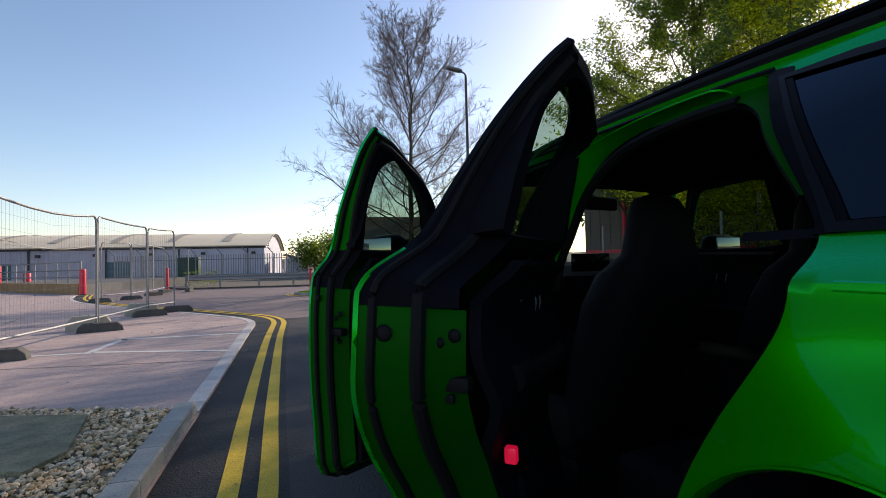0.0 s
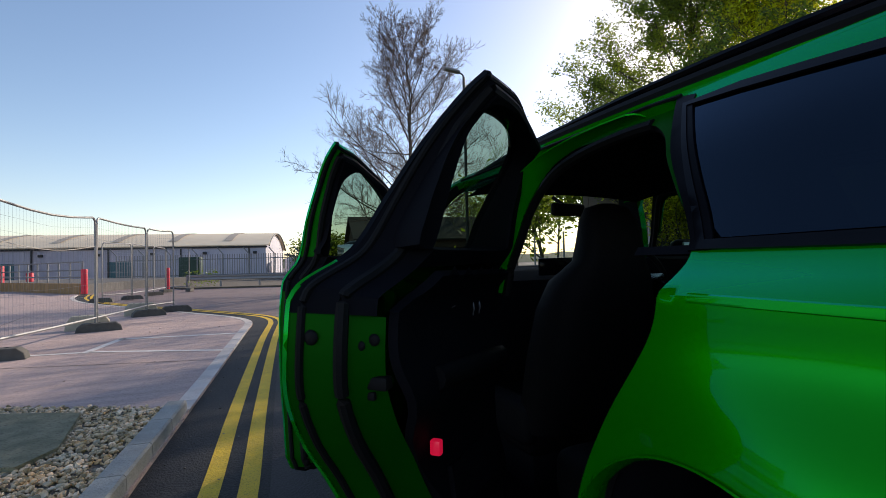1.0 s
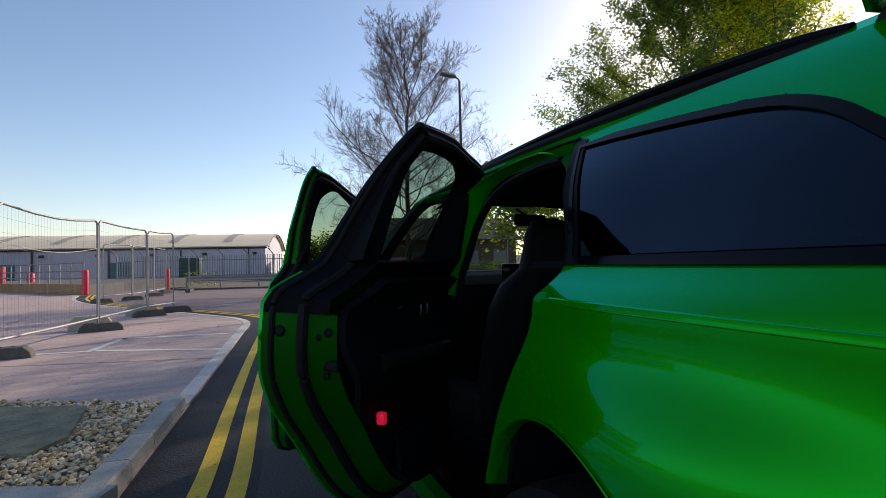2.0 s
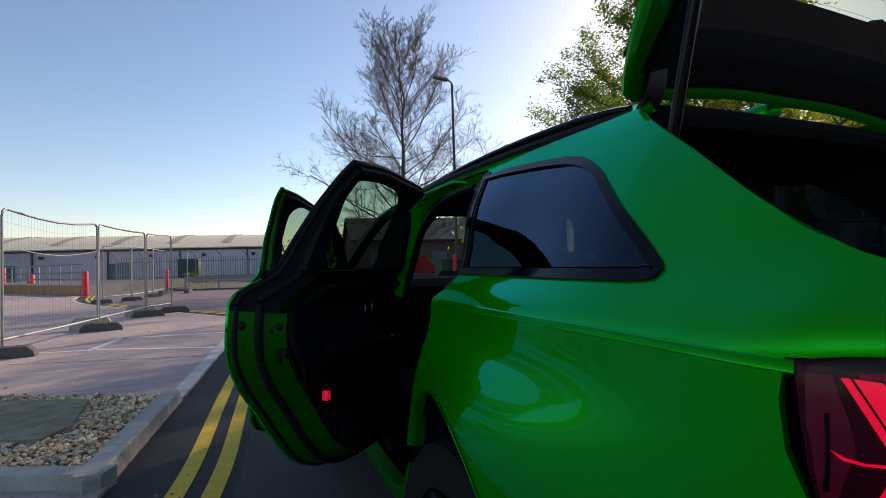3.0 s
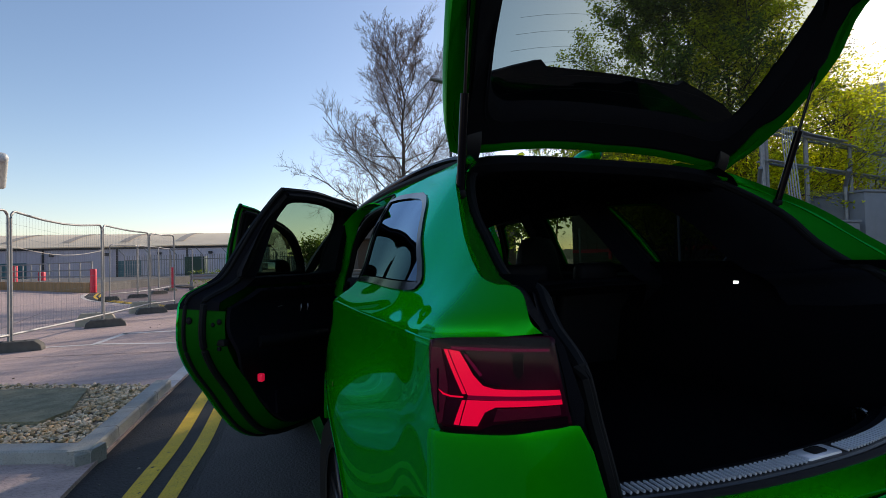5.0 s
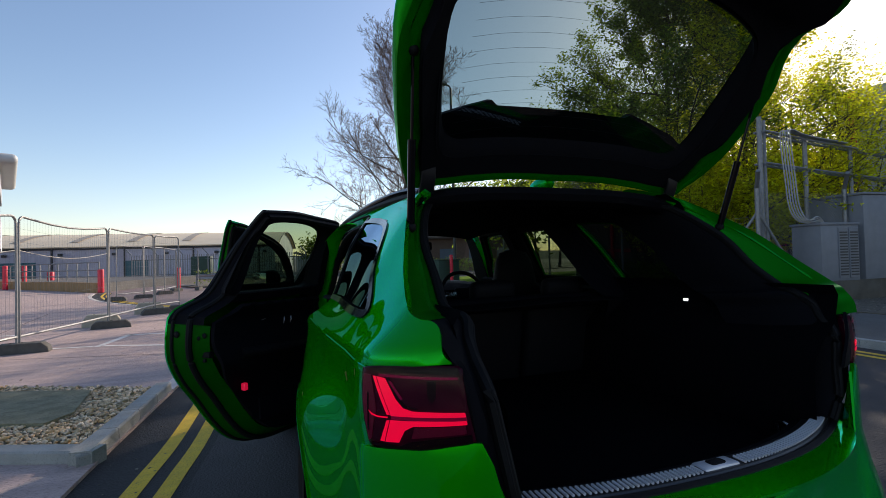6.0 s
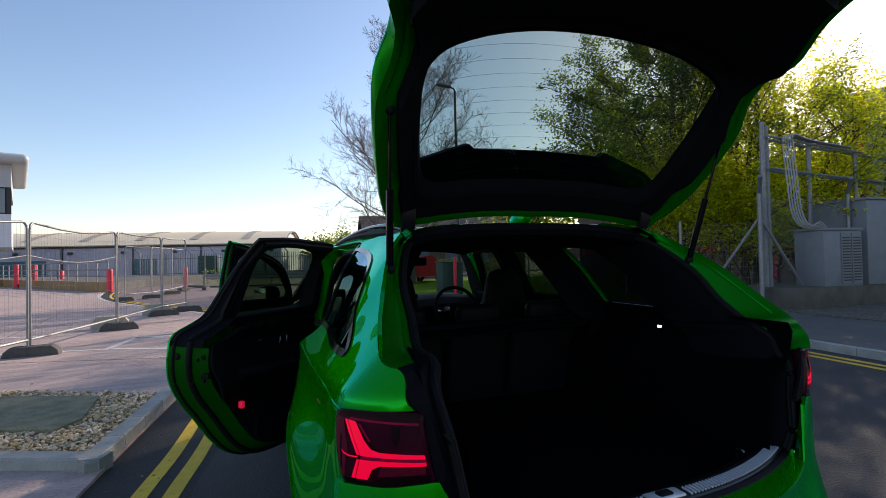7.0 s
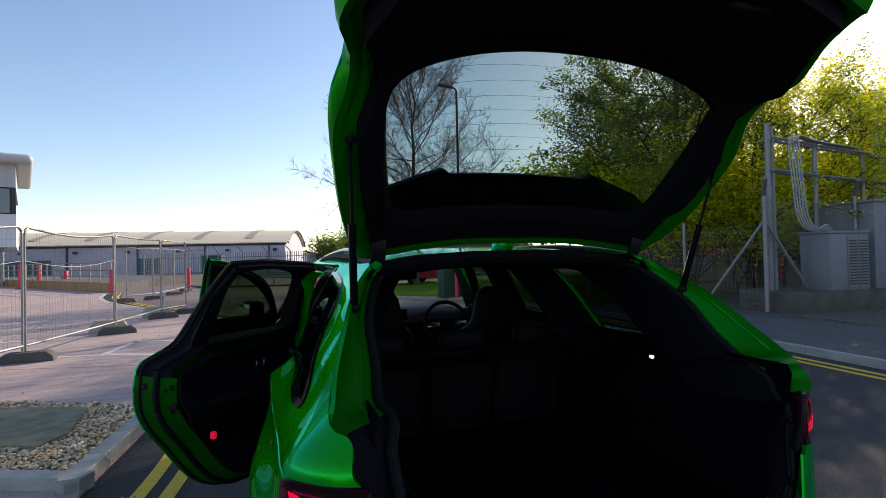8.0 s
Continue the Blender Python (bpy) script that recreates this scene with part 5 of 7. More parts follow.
spoil = [(-.565, .42), (-.54, .33), (-.47, .278), (-.36, .238), (-.285, .214), (-.262, .229), (-.13, .224), (0, .222), (.13, .224), (.262, .229), (.285, .214), (.36, .238), (.47, .278), (.54, .33), (.565, .42), (.3, .445), (0, .455), (-.3, .445)]
part("glass_border", sheet(inset_loop(gate_hole, -.05), lambda x, z: (x, back(x, z) - .004, z), 0.06, [inset_loop(gate_hole, .006)]), BLACK_GLOSS, gate, "black window border", solid=0.003)
part("roof_spoiler", sheet(spoil, lambda x, y: (x, y, 1.518 + (y - .2) * .19 - .04 * (abs(x) / .5) ** 3), 0.05), PLASTIC, gate, "black roof spoiler", solid=0.03)
part("gate_handle", rounded(-.10, .10, back(0, .87) + .03, back(0, .87) + .07, .86, .90, .01, 2), RUBBER, gate)
part("plate_recess", rounded(-.28, .28, back(0, .97) - .006, back(0, .97) + .01, .90, 1.03, .006, 2), BLACK_GLOSS, gate)
for hand in (-1, 1):
    part("gate_lamp", sheet([(hand * .33, 1.005), (hand * .33, 1.075), (hand * .62, 1.085), (hand * .60, .985)], lambda x, z: (x, back(x, z) - .006, z), 0.04), RED_LENS, gate, "dark red inner rear lamp", solid=0.012)
gate.matrix_world = SWING
for hand in (-1, 1):
    a = smooth_line([(.53, 1.488), (.485, 1.500), (.452, 1.530), (.432, 1.572), (.428, 1.62)], 5)
    bar = []
    for x, out in ((-.024, 0), (-.024, .014), (.024, .014), (.024, 0)):
        bar.append([(hand * .495 + x, float(q[0]) - out, float(q[1]) - out * .4) for q in a])
    hinge = part("tailgate_hinge", strips(bar, closed_u=True), BLACK_HINGE, car, "black hinge arm", bevel=.003)
    part("hinge_bolt", lathe([(.001, .0), (.010, .0), (.010, .006), (.001, .008)], 12, "z", (hand * .495, .435, 1.600)), RUBBER, hinge)
    low, high = Vector((hand * .593, .305, 1.398)), Vector((hand * .618, .168, 1.839))
    mid = low.lerp(high, .52)
    strut = part("gas_strut", tube([low, mid], .011, 10), BLACK_GLOSS, car, "black gas strut")
    part("rod", tube([mid, high], .0045, 8), BLACK_GLOSS, strut, "dark strut rod")
    for p in (low, high):
        bm = bmesh.new()
        bmesh.ops.create_uvsphere(bm, u_segments=10, v_segments=6, radius=.016, matrix=Matrix.Translation(p))
        part("ball_joint", bm, RUBBER, strut)


# ---- wheels ----
def wheel(x, y, hand):
    t = part("wheel", lathe([(.27, -.10), (.36, -.115), (.392, -.09), (.40, -.04), (.40, .04), (.392, .09), (.36, .115), (.27, .10)], 48), TYRE, car, "low black tyre on a dark alloy wheel")
    part("rim", lathe([(.275, -.10), (.285, -.105), (.29, -.095), (.265, -.06), (.26, .06), (.29, .095), (.285, .105), (.275, .10)], 48), ALLOY, t)
    for k in range(10):
        a = 2 * math.pi * k / 10
        m = Matrix.Rotation(a, 4, 'X')
        part("spoke", rounded(-.012, .016, -.018, .018, .04, .27, .006, 1, m @ Matrix.Translation((hand * .075, 0, 0))), ALLOY, t)
    part("hub", lathe([(.065, .06), (.062, .085), (.03, .095), (.001, .096)] if hand > 0 else [(.065, -.06), (.062, -.085), (.03, -.095), (.001, -.096)], 24), ALLOY, t)
    part("brake_disc", lathe([(.05, -.01), (.19, -.01), (.19, .01), (.05, .01)], 32), CHROME, t)
    t.matrix_world = Matrix.Translation((x, y, .365)) @ Matrix.Diagonal((1, .9125, .9125, 1))


for hand in (-1, 1):
    for y in (AXLE_R, AXLE_F):
        wheel(hand * .735, y, hand)

# ---- front of the car ----
fender = [(2.53, .40), (2.53, 1.10), (2.62, 1.125), (2.9, 1.08), (3.3, 1.03), (3.62, .95), (3.72, .88), (3.72, .55)] + arc(AXLE_F, .513, ARCH, 0, 170, 24)
for place, flip, hand in ((on_left, True, -1), (on_right, False, 1)):
    part("front_wing", sheet(fender, place(), 0.06, (), flip), GREEN, car, solid=0.012)
    part("headlamp", sheet([(3.60, .86), (3.60, .93), (3.86, .87), (3.90, .82), (3.72, .82)], place(-.004), 0.05, (), flip), GLASS_CLEAR, car, "clear headlamp", solid=0.02)
bonnet = [(-.70, 2.72), (-.62, 3.5), (-.50, 3.80), (0, 3.92), (.50, 3.80), (.62, 3.5), (.70, 2.72), (.4, 2.84), (0, 2.88), (-.4, 2.84)]
BON = curve_of([(2.6, 1.145), (3.0, 1.11), (3.4, 1.04), (3.7, .96), (3.95, .84)])
part("bonnet", sheet(bonnet, lambda x, y: (x, y, BON(y) - .05 * (abs(x) / .7) ** 3), 0.1), GREEN, car, solid=0.015)
nose = smooth_line([(-.80, 3.55), (-.74, 3.76), (-.58, 3.92), (-.3, 4.0), (0, 4.02), (.3, 4.0), (.58, 3.92), (.74, 3.76), (.80, 3.55)], 5)
part("front_bumper", strips([[(p[0] * s, p[1] - d, z) for p in nose] for s, d, z in ((1, .10, .86), (1, .02, .80), (1.01, 0, .6), (1.01, .0, .45), (.99, .03, .28))], flip=False), GREEN, car, solid=0.015)
part("grille", strips([[(p[0] * .55, p[1] + .022 - d, z) for p in nose] for d, z in ((.03, .78), (.005, .6), (.005, .42))]), BLACK_GLOSS, car, "black mesh grille", solid=0.01)
ws = [(-.56, 0), (-.48, 1), (-.3, 1.04), (0, 1.05), (.3, 1.04), (.48, 1), (.56, 0), (.3, -.05), (0, -.07), (-.3, -.05)]
part("windscreen", sheet(ws, lambda x, v: (x * 1.02, 2.80 - .42 * v - .10 * (abs(x) / .6) ** 2, 1.135 + .375 * v), 0.12), GLASS_CLEAR, car, "clear windscreen")
part("scuttle", rounded(-.60, .60, 2.62, 2.86, 1.08, 1.125, .015, 2), RUBBER, car)

# ---- cabin ----
DASH = strips([[(x, y, z + .02 * math.exp(-((x - .36) / .16) ** 2)) for x in np.linspace(-.66, .66, 15)] for y, z in ((2.75, 1.10), (2.55, 1.12), (2.40, 1.105), (2.33, 1.06), (2.34, .96), (2.40, .80), (2.5, .6))])
part("dashboard", DASH, PLASTIC, car, "black dashboard", solid=0.02)
part("bulkhead", strips([[(x, y, z) for x in (-.74, -.3, .3, .74)] for y, z in ((2.60, 1.10), (2.72, .90), (2.74, .55), (2.60, .31))]), PLASTIC, car, "black footwell bulkhead", solid=0.02)
part("screen", rounded(-.10, .12, 2.33, 2.345, 1.08, 1.165, .006, 2), BLACK_GLOSS, car, "black display screen")
part("centre_console", rounded(-.11, .11, 1.45, 2.42, .55, .82, .03, 3), PLASTIC, car, "black centre console")
part("gear_lever", rounded(-.025, .025, 2.02, 2.08, .82, .92, .015, 3), CHROME, car)
sw = bmesh.new()
ring = [(.16 * math.cos(a), 0, .16 * math.sin(a)) for a in np.linspace(0, 2 * math.pi, 41)]
tube(ring, .014, 10, sw, caps=False)
steer = part("steering_wheel", sw, LEATHER, car, "black leather steering wheel")
part("wheel_boss", rounded(-.06, .06, -.02, .03, -.05, .045, .02, 3), PLASTIC, steer)
for sx in (-1, 1):
    part("wheel_spoke", rounded(sx * .10 - .05, sx * .10 + .05, -.012, .012, -.02, .015, .008, 2), CHROME, steer, "metal wheel spoke")
steer.matrix_world = pose(.36, 2.16, 1.06, -22, 0, 0)
part("mirror_inside", rounded(-.11, .11, -.015, .015, -.032, .032, .014, 3, pose(.10, 2.36, 1.405, 0, 0, 8)), RUBBER, car, "black interior mirror")
part("mirror_stalk", tube([(.08, 2.37, 1.43), (.06, 2.43, 1.475)], .01, 8), RUBBER, car)


def car_seat(x, y):
    """A bucket seat with the head restraint shaped into its back."""
    backrest = []
    for z, w, d, yy in ((.52, .24, .09, 0.10), (.62, .25, .10, .05), (.80, .25, .10, .0), (.98, .235, .09, -.045), (1.08, .20, .08, -.075), (1.15, .14, .065, -.09), (1.22, .125, .06, -.095), (1.29, .11, .05, -.09), (1.335, .085, .035, -.085), (1.35, .03, .02, -.08)):
        ring = []
        for k in range(28):
            a = 2 * math.pi * k / 28
            c, s = math.cos(a), math.sin(a)
            ring.append((x + w * math.copysign(abs(c) ** .6, c), y + yy + d * math.copysign(abs(s) ** .6, s) + (.045 * (abs(c) ** 3) if .6 < z < 1.1 else 0), z))
        backrest.append(ring)
    bm = strips(backrest, closed_v=True)
    bm.verts.ensure_lookup_table()
    n = len(bm.verts)
    bm.faces.new([bm.verts[n - 28 + k] for k in range(28)])
    s = part("front_seat", bm, LEATHER, car, "black leather bucket seat")
    part("cushion", rounded(x - .25, x + .25, y + .08, y + .60, .42, .58, .05, 4), LEATHER, s)
    for sx in (-1, 1):
        part("bolster", rounded(x + sx * .22 - .045, x + sx * .22 + .045, y + .08, y + .56, .46, .63, .04, 4), LEATHER, s)
    part("seat_base", rounded(x - .22, x + .22, y + .1, y + .55, .29, .43, .02, 2), PLASTIC, s)


car_seat(-.215, 1.81)
car_seat(.45, 1.68)
part("rear_bench", rounded(-.60, .60, 1.12, 1.56, .45, .62, .05, 4), LEATHER, car, "black leather rear bench")
for x0, x1 in ((-.58, -.17), (-.16, .16), (.17, .58)):
    part("rear_backrest", rounded(x0, x1, -.055, .055, 0, .52, .04, 4, pose(0, 1.10, .60, 10, 0, 0)), LEATHER, car, "black leather rear seat back")
    xm = (x0 + x1) / 2
    part("head_restraint", rounded(xm - .11, xm + .11, -.04, .04, 0, .10, .035, 4, pose(0, 1.0, 1.105, 10, 0, 0)), LEATHER, car, "black head restraint")


# ---- trees and hedges ----
BARK = material("grey_brown_bark", (0.055, 0.045, 0.036), 0.9, second=(0.09, 0.078, 0.062), scale=6, mix=0.9, bump=0.8, bump_scale=40, stretch=(1, 1, .3))
TWIG = material("twig_bark", (0.14, 0.095, 0.08), 0.9, second=(0.19, 0.14, 0.12), scale=4, mix=0.8)
LEAF_SPRING = leaf_material("spring_leaves", (0.16, 0.22, 0.012), (0.80, 0.80, 0.03), 0.75)
LEAF_DARK = leaf_material("tree_leaves", (0.050, 0.088, 0.013), (0.29, 0.39, 0.03), 0.50)
LEAF_HEDGE = leaf_material("hedge_leaves", (0.10, 0.16, 0.015), (0.22, 0.30, 0.02), 0.35)


def limbs(rng, base, height, radius, levels, spread, lean=(0, 0), count=(5, 4, 4, 3), first=.3, droop=0.0, reach=1.0):
    """Branch lines of a tree: (points, thickness at the start and end, level); and the tips."""
    out, tips = [], []

    def grow(p, d, length, r, level):
        pts = [p.copy()]
        k = 5 if level < 2 else 3
        for i in range(k):
            d = (d + Vector((rng.gauss(0, .10), rng.gauss(0, .10), rng.gauss(.03 - droop * level * .05, .08)))).normalized()
            pts.append(pts[-1] + d * length / k)
        out.append((pts, r, r * (.45 if level < levels else .3), level))
        if level == levels - 1:
            tips.append(pts[-1])
            tips.append(pts[2])
        if level == levels:
            tips.append(pts[-1])
            tips.append(pts[-2])
            return
        n = count[min(level, len(count) - 1)]
        for j in range(n):
            f = (first if level == 0 else .25) + (1 - (first if level == 0 else .25)) * (j + rng.random()) / n
            seg = min(int(f * k), k - 1)
            q = pts[seg].lerp(pts[seg + 1], f * k - seg)
            a = rng.uniform(0, 2 * math.pi)
            side_dir = Vector((math.cos(a), math.sin(a), rng.uniform(.1, .7)))
            nd = (d * (1 - spread) + side_dir.normalized() * spread).normalized()
            grow(q, nd, length * rng.uniform(.42, .68) * (reach * (1.15 - .5 * f) if level == 0 else 1), r * (1 - .55 * f) * .5, level + 1)
    grow(Vector(base), Vector((lean[0], lean[1], 1)).normalized(), height, radius, 0)
    return out, tips


def wood(lines, min_sides=3):
    """One mesh of tapered round limbs."""
    vs, fs = [], []
    for pts, r0, r1, level in lines:
        n = (9, 6, 4, 3, 3, 3)[min(level, 5)]
        rings = []
        for i, p in enumerate(pts):
            d = (pts[min(i + 1, len(pts) - 1)] - pts[max(i - 1, 0)]).normalized()
            a = d.cross(Vector((0, 0, 1)) if abs(d.z) < .95 else Vector((1, 0, 0))).normalized()
            b = d.cross(a)
            r = r0 + (r1 - r0) * i / (len(pts) - 1)
            if level == 0 and i == 0:
                r *= 1.35
            rings.append(len(vs))
            vs += [tuple(p + a * math.cos(2 * math.pi * k / n) * r + b * math.sin(2 * math.pi * k / n) * r) for k in range(n)]
        for i in range(len(rings) - 1):
            for k in range(n):
                fs.append((rings[i] + k, rings[i] + (k + 1) % n, rings[i + 1] + (k + 1) % n, rings[i + 1] + k))
    return vs, fs


def mesh_part(name, vs, fs, mat, parent, label="", smooth=True, kind=""):
    me = bpy.data.meshes.new(name)
    me.from_pydata(vs, [], fs)
    if smooth:
        me.polygons.foreach_set("use_smooth", [True] * len(me.polygons))
    me.materials.append(mat)
    ob = new(name, me)
    ob.parent = parent
    if label:
        ob["label"] = label
    if kind:
        ob["kind"] = kind
    return ob


def leaf_cloud(rng, points, per, spread, size, flat_z=.6):
    """Many small folded leaves round points, as vertices and faces."""
    g = np.random.RandomState(rng.randint(0, 99999))
    p = np.array([tuple(q) for q in points])
    n = len(p) * per
    c = np.repeat(p, per, 0) + g.normal(0, 1, (n, 3)) * np.array((spread, spread, spread * .75))
    a = g.normal(0, 1, (n, 3))
    a[:, 2] *= flat_z
    a /= np.linalg.norm(a, axis=1)[:, None]
    b = np.cross(a, g.normal(0, 1, (n, 3)))
    b /= np.linalg.norm(b, axis=1)[:, None]
    s = size * g.uniform(.55, 1.25, (n, 1))
    tip, mid1, mid2, root = c + a * s, c + b * s * .42, c - b * s * .42, c - a * s * .9
    v = np.stack((root, mid1, tip, mid2), 1).reshape(-1, 3)
    f = np.arange(n * 4).reshape(-1, 4)
    return v.tolist(), f.tolist()


def leafy_tree(x, y, height, radius, seed, leaves, label, per=26, spread=.42, size=.06, lean=(0, 0), count=(9, 5, 4), spreadness=.62, first=.22, stems=1, reach=1.0):
    rng = random.Random(seed)
    root = thing("tree", label, "tree", Matrix.Translation((x, y, 0)), "trees by the road")
    lines, tips = [], []
    for s in range(stems):
        off = (rng.uniform(-.5, .5), rng.uniform(-.5, .5)) if stems > 1 else (0, 0)
        ln = (lean[0] + rng.uniform(-.16, .16) * (stems > 1), lean[1] + rng.uniform(-.16, .16) * (stems > 1))
        l2, t2 = limbs(rng, (off[0], off[1], .05), height * rng.uniform(.85, 1.0), radius, 3, spreadness, ln, count, first, 0.0, reach)
        lines += l2
        tips += t2
    vs, fs = wood(lines)
    trunk = mesh_part("trunk", vs, fs, BARK, root, "grey-brown trunk and limbs")
    vs, fs = leaf_cloud(rng, tips, per, spread, size)
    mesh_part("crown", vs, fs, leaves, root, "many small leaves", smooth=False)
    return root


def bare_tree(x, y, height, radius, seed, label):
    """A leafless tree: a straight leader, rising side limbs that shorten to the top, and fine twigs."""
    rng = random.Random(seed)
    root = thing("tree", label, "tree", Matrix.Translation((x, y, 0)), "trees by the road")
    lines = []

    def shoot(p, d, length, r, level):
        k = (6, 4, 3, 2)[level - 1]
        pts = [p.copy()]
        for i in range(k):
            d = (d + Vector((rng.gauss(0, .13), rng.gauss(0, .13), rng.gauss(.05, .10)))).normalized()
            pts.append(pts[-1] + d * length / k)
        lines.append((pts, r, r * .4, level))
        if level == 4:
            return
        for j in range((11, 9, 7)[level - 1]):
            f = .18 + .82 * (j + rng.random()) / (11, 9, 7)[level - 1]
            i = min(int(f * k), k - 1)
            q = pts[i].lerp(pts[i + 1], f * k - i)
            out = Vector((rng.gauss(0, 1), rng.gauss(0, 1), rng.gauss(.25, .8))).normalized()
            shoot(q, (d * .75 + out * .75).normalized(), length * rng.uniform(.30, .52) * (1.15 - .45 * f), max(.0058, r * (1 - .5 * f) * .45), level + 1)
    leader = [Vector((rng.gauss(0, .10) * k / 10, rng.gauss(0, .10) * k / 10, .05 + height * .97 * k / 10)) for k in range(11)]
    lines.append((leader, radius, .02, 0))
    turn = 0.0
    for j in range(46):
        f = .15 + .83 * (j / 45) ** .95
        turn += 2.4
        i = min(int(f * 10), 9)
        q = leader[i].lerp(leader[i + 1], f * 10 - i)
        rise = radians(rng.uniform(8, 28) + 34 * f)
        d = Vector((math.cos(turn) * math.cos(rise), math.sin(turn) * math.cos(rise), math.sin(rise)))
        reach = height * (.44 - .25 * f ** 1.8) * rng.uniform(.8, 1.15)
        shoot(q, d, reach, radius * (.30 - .19 * f), 1)
    vs, fs = wood([l for l in lines if l[3] < 2])
    mesh_part("trunk", vs, fs, BARK, root, "grey-brown trunk and limbs")
    vs, fs = wood([l for l in lines if l[3] >= 2])
    mesh_part("branchwork", vs, fs, TWIG, root, "bare reddish twigs")
    return root


bare_tree(6.40, 23.4, 12.3, .17, 11, "tall bare deciduous tree with fine reddish twigs")


def grown_tree(x, y, height, radius, seed, leaves, label, low, reach, counts, per, size, spread, stems=1):
    """A leafy tree: leaders, limbs that shorten to the top, side shoots, and leaves set along the twigs."""
    rng = random.Random(seed)
    root = thing("tree", label, "tree", Matrix.Translation((x, y, 0)), "trees by the road")
    lines, seats = [], []

    def shoot(p, d, length, r, level):
        k = (5, 4, 3)[level - 1]
        pts = [p.copy()]
        for _ in range(k):
            d = (d + Vector((rng.gauss(0, .12), rng.gauss(0, .12), rng.gauss(.05, .09)))).normalized()
            pts.append(pts[-1] + d * length / k)
        lines.append((pts, r, r * .4, level))
        if level == 3:
            seats.extend(pts[1:])
            return
        if level == 2:
            seats.append(pts[-1])
        for m in range(counts[level]):
            f = .22 + .78 * (m + rng.random()) / counts[level]
            i = min(int(f * k), k - 1)
            q = pts[i].lerp(pts[i + 1], f * k - i)
            out = Vector((rng.gauss(0, 1), rng.gauss(0, 1), rng.gauss(.1, .7))).normalized()
            shoot(q, (d * .8 + out * .75).normalized(), length * rng.uniform(.28, .46) * (1.15 - .4 * f), max(.006, r * (1 - .5 * f) * .5), level + 1)
    for st in range(stems):
        lean = Vector((rng.uniform(-.10, .10), rng.uniform(-.10, .10), 0)) * (stems > 1)
        foot = Vector((rng.uniform(-.45, .45), rng.uniform(-.45, .45), 0)) * (stems > 1)
        tall = height * (1 if st == 0 else rng.uniform(.75, .95))
        leader = [foot + lean * (tall * k / 10) + Vector((rng.gauss(0, .10) * k / 10, rng.gauss(0, .10) * k / 10, .05 + tall * .97 * k / 10)) for k in range(11)]
        lines.append((leader, radius, .02, 0))
        turn = rng.uniform(0, 6)
        for m in range(counts[0]):
            f = low + (.98 - low) * (m / (counts[0] - 1)) ** .95
            turn += 2.4
            i = min(int(f * 10), 9)
            q = leader[i].lerp(leader[i + 1], f * 10 - i)
            rise = radians(rng.uniform(2, 24) + 34 * f)
            d = Vector((math.cos(turn) * math.cos(rise), math.sin(turn) * math.cos(rise), math.sin(rise)))
            shoot(q, d, (.5 + reach * ((1 - f) / (1 - low)) ** .9) * rng.uniform(.75, 1.1), radius * (.34 - .22 * f), 1)
    vs, fs = wood(lines)
    mesh_part("trunk", vs, fs, BARK, root, "grey-brown trunk and limbs")
    vs, fs = leaf_cloud(rng, seats, per, spread, size)
    mesh_part("crown", vs, fs, leaves, root, "many small leaves", smooth=False)
    return root


grown_tree(13.2, 12.5, 14.2, .14, 21, LEAF_DARK, "broadleaf tree with green spring leaves", .16, 5.5, (52, 10, 6), 12, .066, .13)
grown_tree(13.2, 9.6, 12.6, .10, 5, LEAF_SPRING, "slender tree with sunlit yellow-green leaves", .12, 3.1, (30, 7, 5), 5, .062, .13, 3)
leafy_tree(15.6, 10.2, 6.8, .13, 8, LEAF_SPRING, "slender tree with sunlit yellow-green leaves", per=13, spread=.20, stems=2, size=.055, count=(10, 5, 4), first=.06, reach=.75)
leafy_tree(16.5, 17.5, 9.0, .16, 9, LEAF_DARK, "broadleaf tree with green spring leaves", per=16, spread=.36, stems=2, size=.09, count=(11, 5, 4), reach=.8)
leafy_tree(18.2, 9.0, 6.2, .14, 14, LEAF_SPRING, "tree with yellow-green leaves behind the compound", per=12, spread=.24, stems=2, size=.06, count=(10, 5, 4))
for k, (x, y, h) in enumerate(((7.0, 62, 3.3), (9.5, 66, 4.0), (13, 60, 3.4), (16.5, 26.5, 5.5), (19.5, 23.5, 6.0), (24, 52, 9), (30, 44, 9.5), (34, 36, 10))):
    leafy_tree(x, y, h, .14, 40 + k, LEAF_HEDGE if k < 3 else LEAF_DARK, "distant leafy tree beyond the road", per=12, spread=.9, size=.22, count=(8, 4, 3))


def hedge(x0, y0, x1, y1, wide_, high, seed, label):
    """A clipped hedge: leaves through its body."""
    rng = random.Random(seed)
    root = thing("hedge", label, "hedge")
    ln = math.hypot(x1 - x0, y1 - y0)
    dx, dy = (x1 - x0) / ln, (y1 - y0) / ln
    pts = []
    for k in range(int(ln * wide_ * high * 90)):
        s, w, z = rng.uniform(0, ln), rng.uniform(-.5, .5) * wide_, high * rng.random() ** .6
        pts.append((x0 + dx * s - dy * w, y0 + dy * s + dx * w, .1 + z))
    vs, fs = leaf_cloud(rng, pts, 3, .10, .07)
    mesh_part("foliage", vs, fs, LEAF_HEDGE, root, "dense small leaves", smooth=False)
    return root


